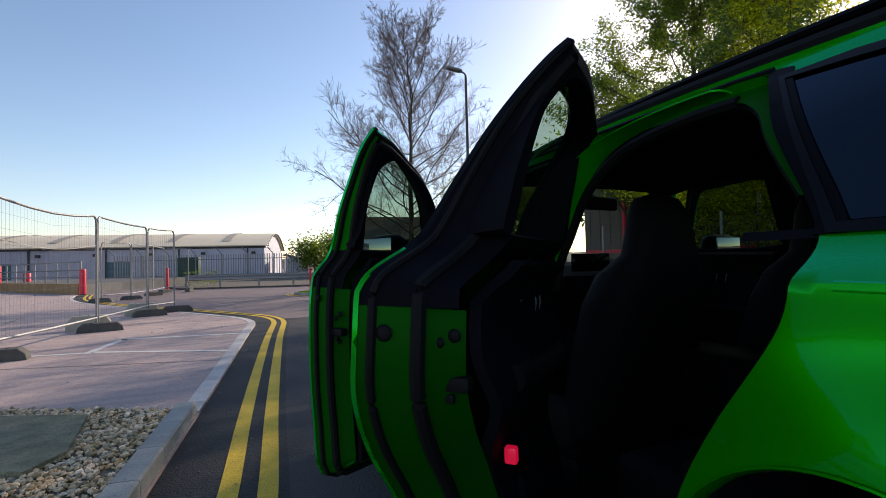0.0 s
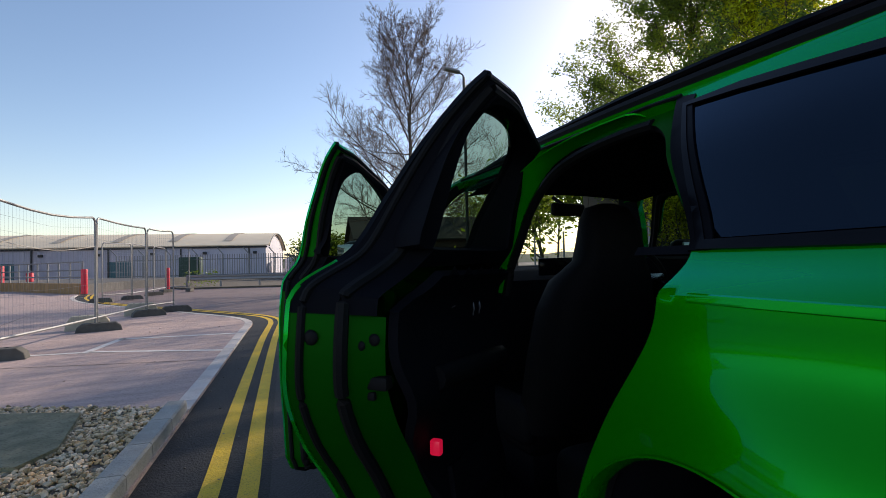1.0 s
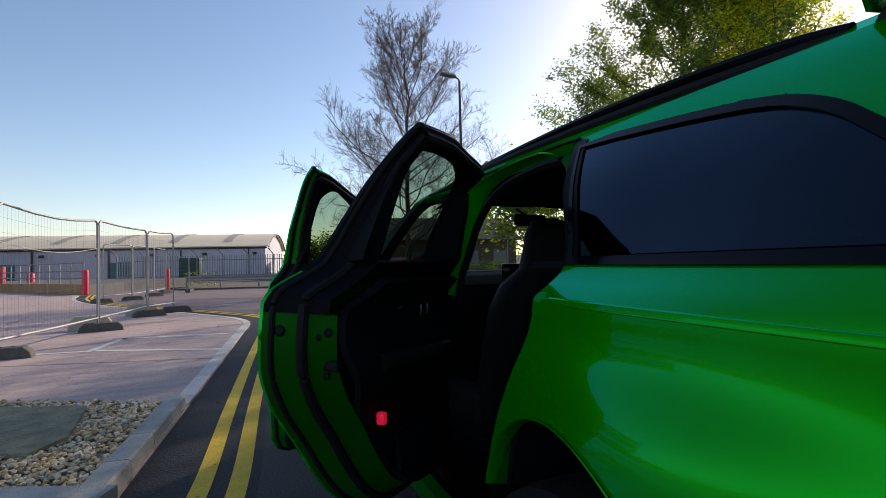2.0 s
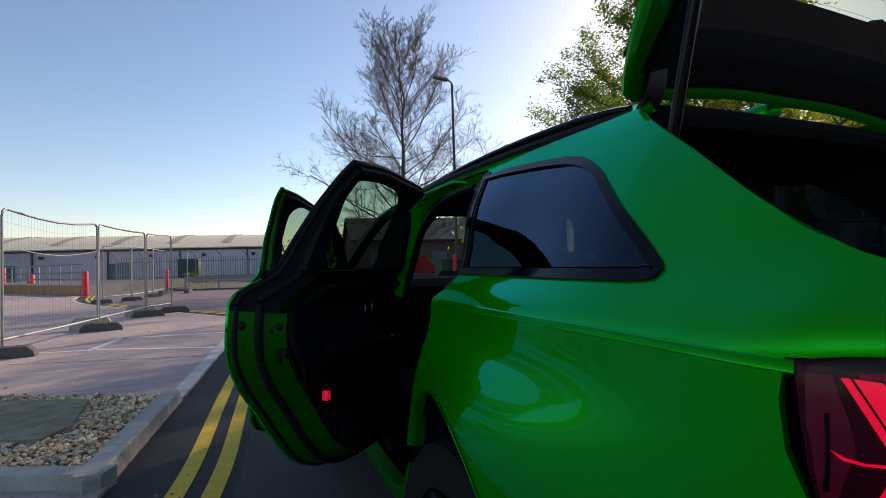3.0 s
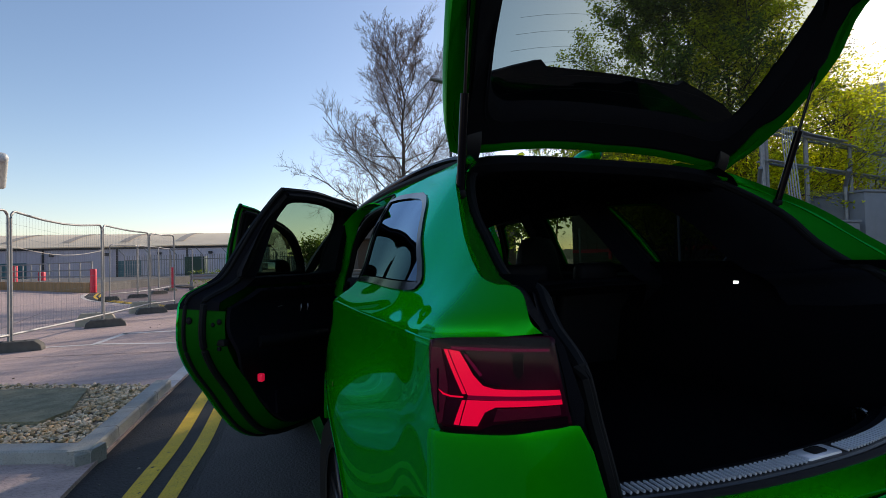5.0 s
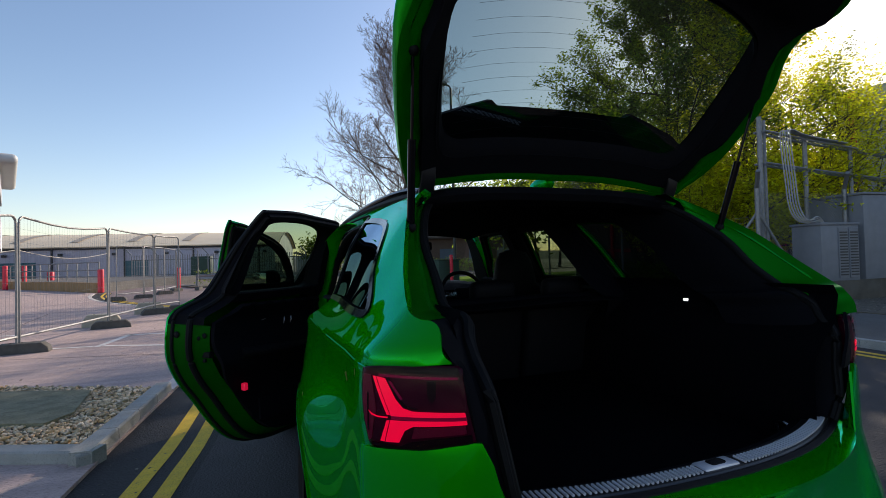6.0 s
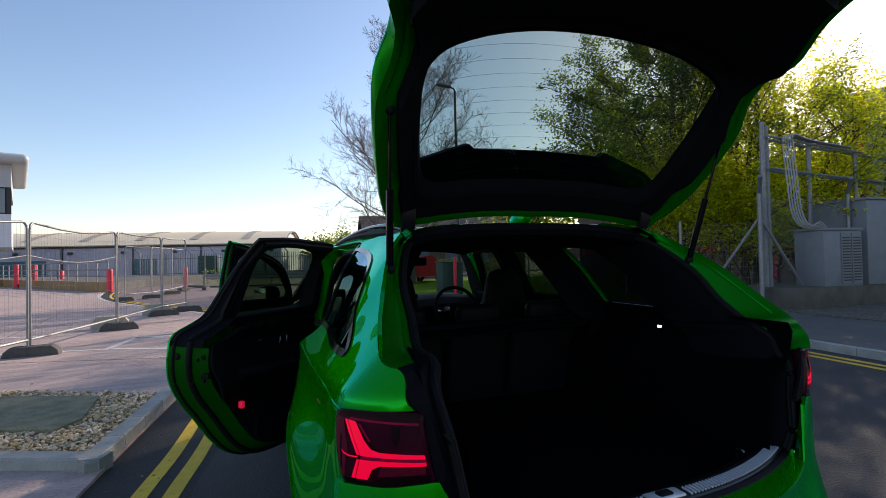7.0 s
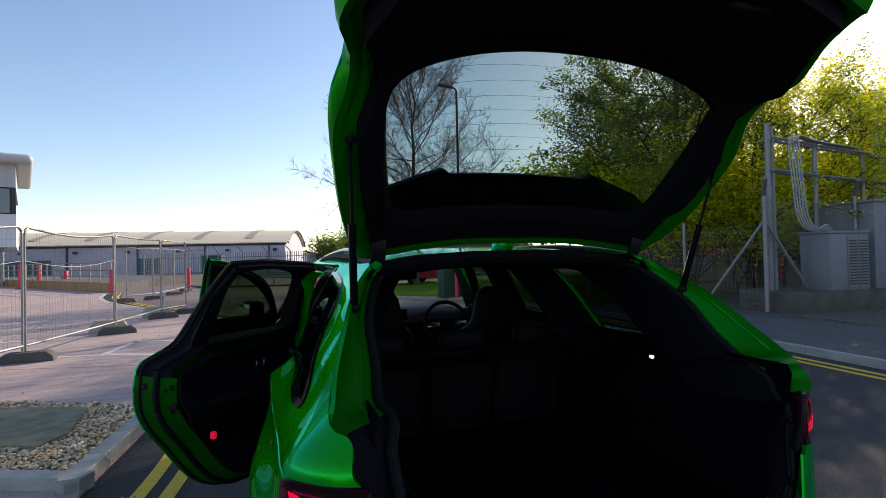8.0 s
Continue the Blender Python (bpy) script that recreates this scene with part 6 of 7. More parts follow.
for x, y, h, s in ((11.6, 10.4, 3.4, 61), (13.0, 9.8, 3.0, 62), (12.2, 11.6, 3.6, 63), (15.2, 9.4, 3.6, 64)):
    leafy_tree(x, y, h, .05, s, LEAF_SPRING, "sunlit yellow-green shrub behind the fence", per=10, spread=.22, stems=4, size=.075, count=(8, 4, 3), first=.08, reach=1.1)
hedge(8.6, 30.0, 19.0, 36.0, .9, 1.2, 3, "clipped green hedge along the far verge")
hedge(-4.6, 32.4, -2.9, 32.2, .8, .9, 4, "small yellow-green shrub by the guard rail")
hedge(10.0, 9.5, 13.0, 16.0, 1.2, .9, 6, "rough green undergrowth below the trees")

# ---- street lamp ----
GALV = material("galvanised_steel", (0.29, 0.29, 0.30), 0.55, 0.6, second=(0.21, 0.215, 0.22), scale=14, mix=0.8, rough_var=0.12)
DARK_STEEL = material("dark_painted_steel", (0.035, 0.037, 0.04), 0.5, 0.2, second=(0.05, 0.05, 0.055), scale=10)
lamp = thing("street_lamp", "tall dark steel street lamp with a single arm", "street lamp", Matrix.Translation((5.98, 15.9, 0)))
part("pole", tube([(0, 0, 0), (0, 0, 1.2), (0, 0, 7.8)], .075, 12, taper=.045), DARK_STEEL, lamp)
part("arm", tube(smooth_line([(0, 0, 7.6), (-.03, 0, 7.86), (-.22, -.03, 7.92)], 4), .03, 8), DARK_STEEL, lamp)
part("lantern", rounded(-.30, .30, -.11, .11, -.05, .06, .045, 3, pose(-.48, -.05, 7.95, 0, 6, 0)), GALV, lamp, "grey lamp head")

# ---- temporary fences on the car park ----
FEET = material("recycled_rubber_block", (0.075, 0.07, 0.065), 0.9, second=(0.12, 0.115, 0.105), scale=9, mix=0.9, bump=0.5, bump_scale=80)
CONC_BLOCK = material("concrete_block", (0.52, 0.46, 0.36), 0.95, second=(0.38, 0.34, 0.27), scale=8, mix=0.9, bump=0.5, bump_scale=90)


def fence_panel(owner, a, b, sag=0.0, wires=True, high=2.0):
    """A mesh fence panel between two feet: tube frame, wires, bottom rail."""
    a, b = Vector((*a, .16)), Vector((*b, .16))
    ln = (b - a).length
    d = (b - a) / ln
    root = new("fence_panel")
    root.parent = owner
    r = .12
    P = lambda s, z: a + d * s + Vector((0, 0, z - sag * math.sin(math.pi * min(1, max(0, s / ln))) * (z / high)))
    top = [P(0.03, 0), P(.03, high - r)] + [P(.03 + r * (1 - math.cos(t)), high - r + r * math.sin(t)) for t in (.5, 1.0, 1.4)] + [P(s * ln, high) for s in (.15, .3, .5, .7, .85)]
    top += [P(ln - .03 - r * (1 - math.cos(t)), high - r + r * math.sin(t)) for t in (1.4, 1.0, .5)] + [P(ln - .03, high - r), P(ln - .03, 0)]
    part("frame", tube(top, .019, 8), GALV, root, "galvanised tube frame")
    part("rail", tube([P(.03, .12), P(ln * .5, .12), P(ln - .03, .12)], .021, 6), GALV, root)
    if wires:
        bm = bmesh.new()
        k = int(ln / .08)
        for i in range(1, k):
            tube([P(ln * i / k, .12), P(ln * i / k, high - .02)], .0011, 3, bm, caps=False)
        for i in range(1, 9):
            tube([P(.03, .12 + i * .21), P(ln * .5, .12 + i * .21), P(ln - .03, .12 + i * .21)], .0014, 3, bm, caps=False)
        part("mesh", bm, GALV, root, "thin welded wire mesh", smooth=False)
    return root


def fence_foot(owner, x, y, turn, mat, label, high=.155):
    foot = new("fence_foot")
    foot.parent = owner
    foot["label"] = label
    foot.matrix_world = pose(x, y, .03, 0, 0, turn)
    bm = bmesh.new()
    sec = [(-.36, 0), (-.34, high * .55), (-.26, high), (.26, high), (.34, high * .55), (.36, 0)]
    rows = [[(s, w, z) for s, z in sec] for w in (-.11, .11)]
    v = [[bm.verts.new(q) for q in r_] for r_ in rows]
    for i in range(5):
        bm.faces.new((v[0][i], v[0][i + 1], v[1][i + 1], v[1][i]))
    bm.faces.new(v[0])
    bm.faces.new(v[1][::-1])
    bmesh.ops.recalc_face_normals(bm, faces=bm.faces)
    part("body", bm, mat, foot, bevel=.012)
    for s in (-.14, 0, .14):
        part("socket", lathe([(.022, high - .002), (.022, high + .004), (.018, high + .004), (.018, high - .03)], 10, "z", (s, 0, 0)), RUBBER, foot)
    return foot


temp_fence = thing("temporary_fence", "galvanised temporary mesh fence on rubber feet", "fence", None, "temporary fences")
temp_fence_2 = thing("temporary_fence", "second run of temporary mesh fence farther off", "fence", None, "temporary fences")
POSTS = [(-5.25, 5.3), (-4.46, 8.35), (-3.97, 11.2), (-3.60, 13.95), (-3.12, 14.9)]
for a, b in zip(POSTS, POSTS[1:]):
    fence_panel(temp_fence, a, b, .10 if a[1] < 11 else .03)
for k, (x, y) in enumerate(POSTS):
    fence_foot(temp_fence, x + .05, y - .02, (8, 5, 12, 20, 15)[k], FEET, "black recycled rubber fence foot")
fence_foot(temp_fence, -4.20, 11.62, 10, CONC_BLOCK, "stacked weathered concrete fence foot", .27)
fence_foot(temp_fence, -3.78, 14.32, 14, CONC_BLOCK, "stacked weathered concrete fence foot", .30)
POSTS2 = [(-6.1, 20.9), (-5.35, 21.9), (-5.0, 24.4), (-4.9, 27.0), (-3.9, 27.4)]
for a, b in zip(POSTS2, POSTS2[1:]):
    fence_panel(temp_fence_2, a, b, .02)
for k, (x, y) in enumerate(POSTS2):
    fence_foot(temp_fence_2, x, y, 20 * k, FEET, "black recycled rubber fence foot")
ROPE = material("pale_rope", (0.5, 0.47, 0.42), 0.9, second=(0.4, 0.37, 0.33), scale=30)
for a, b in zip(POSTS[:3], POSTS[1:3]):
    tagged(part("barrier_tape", tube([(a[0] + (b[0] - a[0]) * s, a[1] + (b[1] - a[1]) * s, 1.62 - .12 * math.sin(math.pi * s)) for s in np.linspace(0, 1, 9)], .006, 5), ROPE), "thin pale rope tied along the fence", "rope")

# ---- bollards, wall, railing ----
RED = material("red_plastic_sleeve", (0.72, 0.016, 0.05), 0.45, second=(0.58, 0.014, 0.04), scale=6, mix=0.7)


def bollard(x, y, r, high, label="red sleeved bollard at the car park edge"):
    b_ = thing("bollard", label, "bollard", Matrix.Translation((x, y, .03)), "red bollards")
    part("sleeve", lathe([(r, 0), (r, high - .05), (r * .9, high - .01), (.001, high)], 18, "z"), RED, b_)
    part("base_ring", lathe([(r * 1.15, 0), (r * 1.15, .03), (r * .9, .04)], 18, "z"), DARK_STEEL, b_)


for x, y, r, h in ((-8.47, 28.3, .14, 1.22), (-5.2, 30.0, .11, 1.2), (1.15, 21.3, .045, 1.05), (-16.5, 39.0, .14, 1.6), (-15.7, 39.6, .14, 1.6), (-15.2, 42.5, .22, 1.1)):
    bollard(x, y, r, h)
BOARD = material("brown_timber", (0.40, 0.24, 0.11), 0.8, second=(0.30, 0.175, 0.08), scale=5, mix=0.8, per_object=0.15)
wall = thing("retaining_wall", "low brown timber retaining wall", "wall", kind="structure")
wa, wb = np.array((-22.0, 48.0)), np.array((-8.8, 29.0))
for k in range(60):
    p, q = wa + (wb - wa) * k / 60, wa + (wb - wa) * (k + .96) / 60
    part("board", block(0, float(np.linalg.norm(q - p)), -.05, .05, 0, .55, None, pose(float(p[0]), float(p[1]), 0, 0, 0, math.degrees(math.atan2(q[1] - p[1], q[0] - p[0])))), BOARD, wall, smooth=False)
flat("bank", [(-22, 48), (-8.8, 29), (-8.0, 34), (-4.0, 44), (-30, 60)], .5, PATHWAY, .5, "raised asphalt yard behind the wall", "yard")
rail = thing("railing", "galvanised tubular railing above the wall", "railing")
n_post = 16
for k in range(n_post + 1):
    p = wa + (wb - wa) * k / n_post
    part("post", tube([(p[0], p[1] + .3, .45), (p[0], p[1] + .3, 1.65)], .04, 8), GALV, rail)
for z in (1.62, 1.2, .85):
    part("bar", tube([(wa[0], wa[1] + .3, z), (wb[0], wb[1] + .3, z)], .032, 8), GALV, rail)
guard = thing("guard_rail", "galvanised steel guard rail beside the road", "guard rail")
gp = [(-4.4, 31.2), (-1.2, 30.2), (1.9, 29.4), (5.5, 29.9), (8.5, 31.8)]
gl = smooth_line([(x, y, .62) for x, y in gp], 5)
rows = []
for off, z in ((0, -.15), (.03, -.12), (.03, -.05), (0, 0), (.03, .05), (.03, .12), (0, .15)):
    rows.append([(q[0], q[1] - off, q[2] + z) for q in gl])
part("beam", strips(rows), GALV, guard, solid=.006, crisp=False)
for q in gl[::3]:
    part("post", block(q[0] - .05, q[0] + .05, q[1] + .02, q[1] + .12, 0, .75), GALV, guard, smooth=False)

# ---- palisade fence in front of the warehouse ----
pal = thing("palisade_fence", "grey steel palisade fence with angled tops", "fence")
pa, pb = np.array((-11.0, 47.0)), np.array((3.0, 43.5))
for k in range(75):
    p = pa + (pb - pa) * k / 74
    part("pale", block(p[0] - .03, p[0] + .03, p[1], p[1] + .02, .1, 2.3), GALV, pal, smooth=False)
for z in (.6, 1.9):
    part("rail", tube([(*pa, z), (*pb, z)], .03, 4), GALV, pal)
for k in range(8):
    p = pa + (pb - pa) * k / 7
    part("post", tube([(p[0], p[1] - .08, .1), (p[0], p[1] - .08, 2.3), (p[0] - .45, p[1] - .08, 2.85)], .05, 6), GALV, pal)
GATE_GREEN = material("green_painted_gate", (0.018, 0.050, 0.035), 0.6, second=(0.025, 0.065, 0.045), scale=5)
gate_box = thing("green_container", "dark green steel cabinet behind the fence", "container", pose(-5.6, 45.6, 0, 0, 0, -10))
part("body", rounded(-.8, .8, 0, 1.2, .1, 2.1, .03, 2), GATE_GREEN, gate_box)
part("door", rounded(-.6, .6, -.03, .0, .3, 1.9, .01, 1), GATE_GREEN, gate_box)

# ---- warehouse ----
CLAD = material("pale_grey_cladding", (0.55, 0.54, 0.63), 0.55, 0.0, second=(0.47, 0.46, 0.55), scale=.5, mix=0.7)
ROOFING = material("cream_roof_sheet", (0.90, 0.74, 0.52), 0.6, second=(0.80, 0.65, 0.45), scale=.7, mix=0.8)
ROOF_DARK = material("weathered_rooflight", (0.50, 0.42, 0.32), 0.6, second=(0.40, 0.33, 0.25), scale=1.5)
TEAL = material("blue_green_shutter", (0.04, 0.14, 0.17), 0.6, second=(0.05, 0.17, 0.2), scale=4)
ware = thing("warehouse", "long pale grey warehouse with a cream barrel roof", "warehouse", pose(1.05, 62.0, 0, 0, 0, 170.6))
L_, W_, E_, A_ = 75.0, 21.0, 3.68, 2.0        # length to -x of the corner; depth; eaves; rise
part("wall", block(0, L_, -W_, 0, 0, E_), CLAD, ware, smooth=False)
arc_pts = [(-W_ * k / 16, E_ + A_ * math.sin(math.pi * k / 16) ** .8) for k in range(17)]
part("roof", strips([[(x, y + (.3 if i == 0 else -.3 if i == 16 else 0), z) for i, (y, z) in enumerate(arc_pts)] for x in np.linspace(-.4, L_, 40)]), ROOFING, ware, "cream sheet roof", solid=.12)
gb = bmesh.new()
gv = [gb.verts.new((-.02, y, z)) for y, z in arc_pts] + [gb.verts.new((-.02, -W_, E_ - .1)), gb.verts.new((-.02, 0, E_ - .1))]
gb.faces.new(gv)
part("gable", gb, CLAD, ware, smooth=False)
part("gable_trim", tube([(-.42, y, z + .02) for y, z in arc_pts], .10, 6), DARK_STEEL, ware, "dark verge trim")
part("gutter", rounded(-.2, L_, .02, .18, E_ - .22, E_ - .02, .04, 2), DARK_STEEL, ware, "dark gutter")
for k in range(12):
    x = 4.0 + k * 6.0
    part("rooflight", strips([[(x + s, y + .02, z + .17) for y, z in arc_pts[1:10]] for s in (0, .9)]), ROOF_DARK, ware)
for k in range(10):
    part("downpipe", block(1.8 + k * 7.4, 1.95 + k * 7.4, .02, .14, 0, E_ - .1), DARK_STEEL, ware, smooth=False)
for k in range(150):
    part("rib", block(.25 + k * .5, .33 + k * .5, .0, .035, .05, E_ - .22), CLAD, ware, smooth=False)
for k in range(12):
    x = 1.2 + k * 5.5
    part("floodlight", rounded(x - .22, x + .22, .02, .30, 2.75, 3.05, .04, 2), DARK_STEEL, ware, "dark wall light")
for x in (15.5, 27.0, 29.5):
    part("shutter", block(x - 1.3, x + 1.3, .0, .05, .2, 2.1), TEAL, ware, "blue-green roller shutter", smooth=False)
shed = thing("low_shed", "low grey shed beside the warehouse", "shed", pose(6.4, 64, 0, 0, 0, 0))
part("wall", block(-2.6, 0, 0, 5, 0, 2.2), CLAD, shed, smooth=False)
part("roof", strips([[(-2.8, -.2, 2.65), (.2, -.2, 1.75)], [(-2.8, 5, 2.65), (.2, 5, 1.75)]]), DARK_STEEL, shed, solid=.1)

# ---- office building ----
WHITE = material("white_panel", (0.72, 0.73, 0.75), 0.5, second=(0.64, 0.65, 0.67), scale=.8, mix=0.7)
CANOPY_GREY = material("pale_roof_edge", (0.50, 0.52, 0.53), 0.45, second=(0.44, 0.46, 0.47), scale=.8, mix=0.7)
RIBBED = material("light_grey_ribbed_cladding", (0.50, 0.51, 0.53), 0.5, second=(0.43, 0.44, 0.46), scale=1.2, mix=0.7)
PANE = material("office_window_glass", (0.10, 0.13, 0.17), 0.08, second=(0.14, 0.17, 0.21), scale=.7, mix=0.8, spec=0.9)
office = thing("office_building", "pale two-storey office with white canopy and windows", "office", pose(-18.55, 43.6, 0, 0, 0, 201))
part("upper_wall", block(0, 26, -14, 0, 7.4, 9.15), RIBBED, office, smooth=False)
for k in range(60):
    part("rib", block(.1 + k * .42, .2 + k * .42, 0, .05, 7.4, 9.15), RIBBED, office, smooth=False)
part("band", block(0, 26, -14, .02, 2.95, 5.4), WHITE, office, "smooth white wall band", smooth=False)
part("window_wall", block(.25, 26, -13.9, -.15, 5.4, 7.4), DARK_STEEL, office, smooth=False)
for k in range(14):
    wn_ = part("window", block(.35 + k * 1.8, 2.0 + k * 1.8, -.14, -.08, 5.5, 7.3), PANE, office, "large window pane", smooth=False)
    part("mullion", block(1.1 + k * 1.8, 1.2 + k * 1.8, -.08, -.03, 5.5, 7.3), GALV, wn_, smooth=False)
part("corner_post", block(.0, .25, -.2, .01, 5.4, 7.4), DARK_STEEL, office, "dark corner post", smooth=False)
part("shop_glass", block(1.2, 26, -13, -1.6, 0, 2.95), PANE, office, "dark ground-floor glazing", smooth=False)
for k in range(8):
    part("column", tube([(.8 + k * 3.2, -.6, 0), (.8 + k * 3.2, -.6, 2.95)], .12, 10), GALV, office)
part("canopy", rounded(-1.0, 26, -15, 1.0, 9.12, 9.85, .34, 5), CANOPY_GREY, office, "rounded pale grey roof edge")

# ---- brown building beyond the bare tree ----
BRICK = material("brown_brick", (0.12, 0.075, 0.055), 0.9, second=(0.09, 0.055, 0.042), scale=3, mix=0.8, bump=0.4, bump_scale=30)
TILES = material("dark_roof_tiles", (0.06, 0.05, 0.045), 0.85, second=(0.085, 0.07, 0.06), scale=4, mix=0.8, bump=0.5, bump_scale=12)
house = thing("brick_building", "low brown brick building with a dark pitched roof", "building", pose(8.2, 44.0, 0, 0, 0, -6))
part("wall", block(0, 16, 0, 9, 0, 3.4), BRICK, house, smooth=False)
part("roof", strips([[(-.4, -.5, 3.3), (-.4, 4.5, 5.8), (-.4, 9.5, 3.3)], [(16.4, -.5, 3.3), (16.4, 4.5, 5.8), (16.4, 9.5, 3.3)]], flip=True), TILES, house, "dark tiled roof", solid=.15)
gb = bmesh.new()
gb.faces.new([gb.verts.new(q) for q in ((0, 0, 3.4), (0, 9, 3.4), (0, 4.5, 5.6))])
part("gable", gb, BRICK, house, smooth=False)
for k in range(5):
    w_ = part("window", block(1.5 + k * 3, 2.9 + k * 3, -.04, .02, 1.0, 2.3), PANE, house, smooth=False)
    part("sill", block(1.4 + k * 3, 3.0 + k * 3, -.12, .0, .9, 1.0), KERB, w_, smooth=False)

# ---- red vehicle, post and cabinet across the road ----
red_car = thing("parked_car", "small red car parked beyond the verge", "car", pose(6.9, 24.6, .1, 0, 0, 30))
RED_PAINT = material("red_car_paint", (0.45, 0.012, 0.02), 0.3, second=(0.38, 0.01, 0.018), scale=3, coat=0.8)
side_line = [(-1.9, .35), (-1.95, .75), (-1.7, .95), (-1.1, 1.0), (-.6, 1.42), (.6, 1.45), (1.2, 1.02), (1.8, .85), (1.95, .6), (1.9, .3)]
rc = strips([[(s, w * (.92 if z > 1.1 else 1), z) for s, z in side_line] for w in (-.82, -.78, .78, .82)])
part("body", rc, RED_PAINT, red_car, solid=.02)
for w in (-.80, .80):
    sb = bmesh.new()
    sb.faces.new([sb.verts.new((s, w * (.92 if z > 1.1 else 1), z)) for s, z in side_line])
    part("side", sb, RED_PAINT, red_car, smooth=False, solid=.02)
    part("side_window", block(-.55, .75, w * .95 - .01, w * .95 + .01, 1.03, 1.36), PANE, red_car, smooth=False)
    for s in (-1.2, 1.2):
        part("wheel", lathe([(.18, -.09), (.30, -.09), (.31, 0), (.30, .09), (.18, .09)], 20), TYRE, red_car).matrix_local = pose(s, w * .95, .30, 0, 0, 90)
red_post = thing("sign_post", "red steel post on the verge", "post", Matrix.Translation((5.28, 14.55, .1)))
part("pole", tube([(0, 0, 0), (0, 0, 1.3)], .06, 10), RED, red_post)
part("cap", lathe([(.065, 1.3), (.06, 1.34), (.001, 1.36)], 12, "z"), RED, red_post)
util = thing("utility_cabinet", "green roadside utility cabinet", "cabinet", pose(5.25, 15.0, .1, 0, 0, 15))
part("body", rounded(-.45, .45, -.2, .2, 0, 1.15, .02, 2), GATE_GREEN, util)
part("lid", rounded(-.48, .48, -.23, .23, 1.15, 1.2, .015, 2), GATE_GREEN, util)

# ---- compound on the far footpath: plinth, cabinet, chain-link fence, cable trays ----
PLINTH = material("stained_plinth_concrete", (0.12, 0.108, 0.09), 0.9, second=(0.07, 0.062, 0.05), scale=3, mix=0.9, bump=0.5, bump_scale=70)
BOXGREY = material("grey_equipment_paint", (0.20, 0.21, 0.235), 0.5, second=(0.15, 0.16, 0.18), scale=4, mix=0.7)
plinth = thing("plinth", "low stained concrete plinth", "plinth", kind="structure")
part("upstand", rounded(9.95, 19.0, 6.05, 7.6, .08, .58, .02, 2), PLINTH, plinth)
cab = thing("equipment_cabinet", "grey steel equipment cabinet with louvred doors", "cabinet", pose(10.95, 6.15, .575, 0, 0, -6))
part("body", rounded(0, 1.15, 0, .7, 0, 1.28, .015, 2), BOXGREY, cab)
part("lid", rounded(-.03, 1.18, -.03, .73, 1.28, 1.34, .012, 2), BOXGREY, cab)
for x0 in (.50, .82):
    d_ = part("door", rounded(x0, x0 + .29, -.02, .0, .06, 1.22, .006, 1), BOXGREY, cab)
    for k in range(16):
        part("louvre", block(x0 + .03, x0 + .26, -.03, -.02, .12 + k * .065, .15 + k * .065), DARK_STEEL, d_, smooth=False)
big = thing("equipment_housing", "large pale grey equipment housing", "housing", pose(12.35, 6.05, .575, 0, 0, -6))
part("body", rounded(0, 3.4, 0, 1.3, 0, 2.0, .02, 2), BOXGREY, big)
part("roof_cap", rounded(-.04, 3.44, -.04, 1.34, 2.0, 2.06, .015, 2), BOXGREY, big)
link = thing("chain_link_fence", "galvanised chain-link fence with braced posts", "fence")
fp0, fp1 = np.array((9.75, 6.75)), np.array((20.0, 5.4))
for k in range(5):
    p = fp0 + (fp1 - fp0) * k / 4
    part("post", tube([(p[0], p[1], .1), (p[0], p[1], 2.75), (p[0] - .28, p[1] - .25, 3.1)], .05, 10), GALV, link)
part("brace", tube([(fp0[0], fp0[1], 2.2), (fp0[0] + 1.35, fp0[1] - .18, .3)], .032, 8), GALV, link)
part("brace", tube([(fp0[0], fp0[1], 2.2), (fp0[0] - .55, fp0[1] + 1.2, .2)], .032, 8), GALV, link)
bm = bmesh.new()
fl = float(np.linalg.norm(fp1 - fp0))
fd = (fp1 - fp0) / fl
gap = .075
for k in range(int((fl + 2.5) / gap)):
    for sgn in (1, -1):
        s0 = k * gap - (2.5 if sgn > 0 else 0)
        z0, z1 = .15, 2.65
        a_, b_ = s0, s0 + sgn * (z1 - z0)
        lo_, hi_ = max(0, min(a_, b_)), min(fl, max(a_, b_))
        if hi_ - lo_ < .05:
            continue
        zs = [z0 + abs(q - a_) for q in (lo_, hi_)]
        pts = [(fp0[0] + fd[0] * q, fp0[1] + fd[1] * q, z) for q, z in zip((lo_, hi_), zs)]
        tube(pts, .0022, 3, bm, caps=False)
part("mesh", bm, GALV, link, "diamond wire mesh", smooth=False)
side_mesh = bmesh.new()
sp0, sp1 = fp0, np.array((11.2, 22.0))
sl = float(np.linalg.norm(sp1 - sp0))
sd = (sp1 - sp0) / sl
for k in range(6):
    p = sp0 + sd * (k + 1) * 2.5
    part("post", tube([(p[0], p[1], .1), (p[0], p[1], 2.3)], .04, 8), GALV, link)
for k in range(int(sl / .12)):
    tube([(sp0[0] + sd[0] * k * .12, sp0[1] + sd[1] * k * .12, .15), (sp0[0] + sd[0] * k * .12, sp0[1] + sd[1] * k * .12, 2.1)], .0022, 3, side_mesh, caps=False)
for k in range(16):
    tube([(*sp0, .15 + k * .13), (*sp1, .15 + k * .13)], .0022, 3, side_mesh, caps=False)
part("mesh", side_mesh, GALV, link, "wire mesh", smooth=False)
trays = thing("cable_tray_frame", "galvanised frame carrying cable trays and looped cables", "cable tray")
tp = [(10.05, 6.85), (12.2, 7.2), (14.6, 7.5), (17.5, 7.9)]
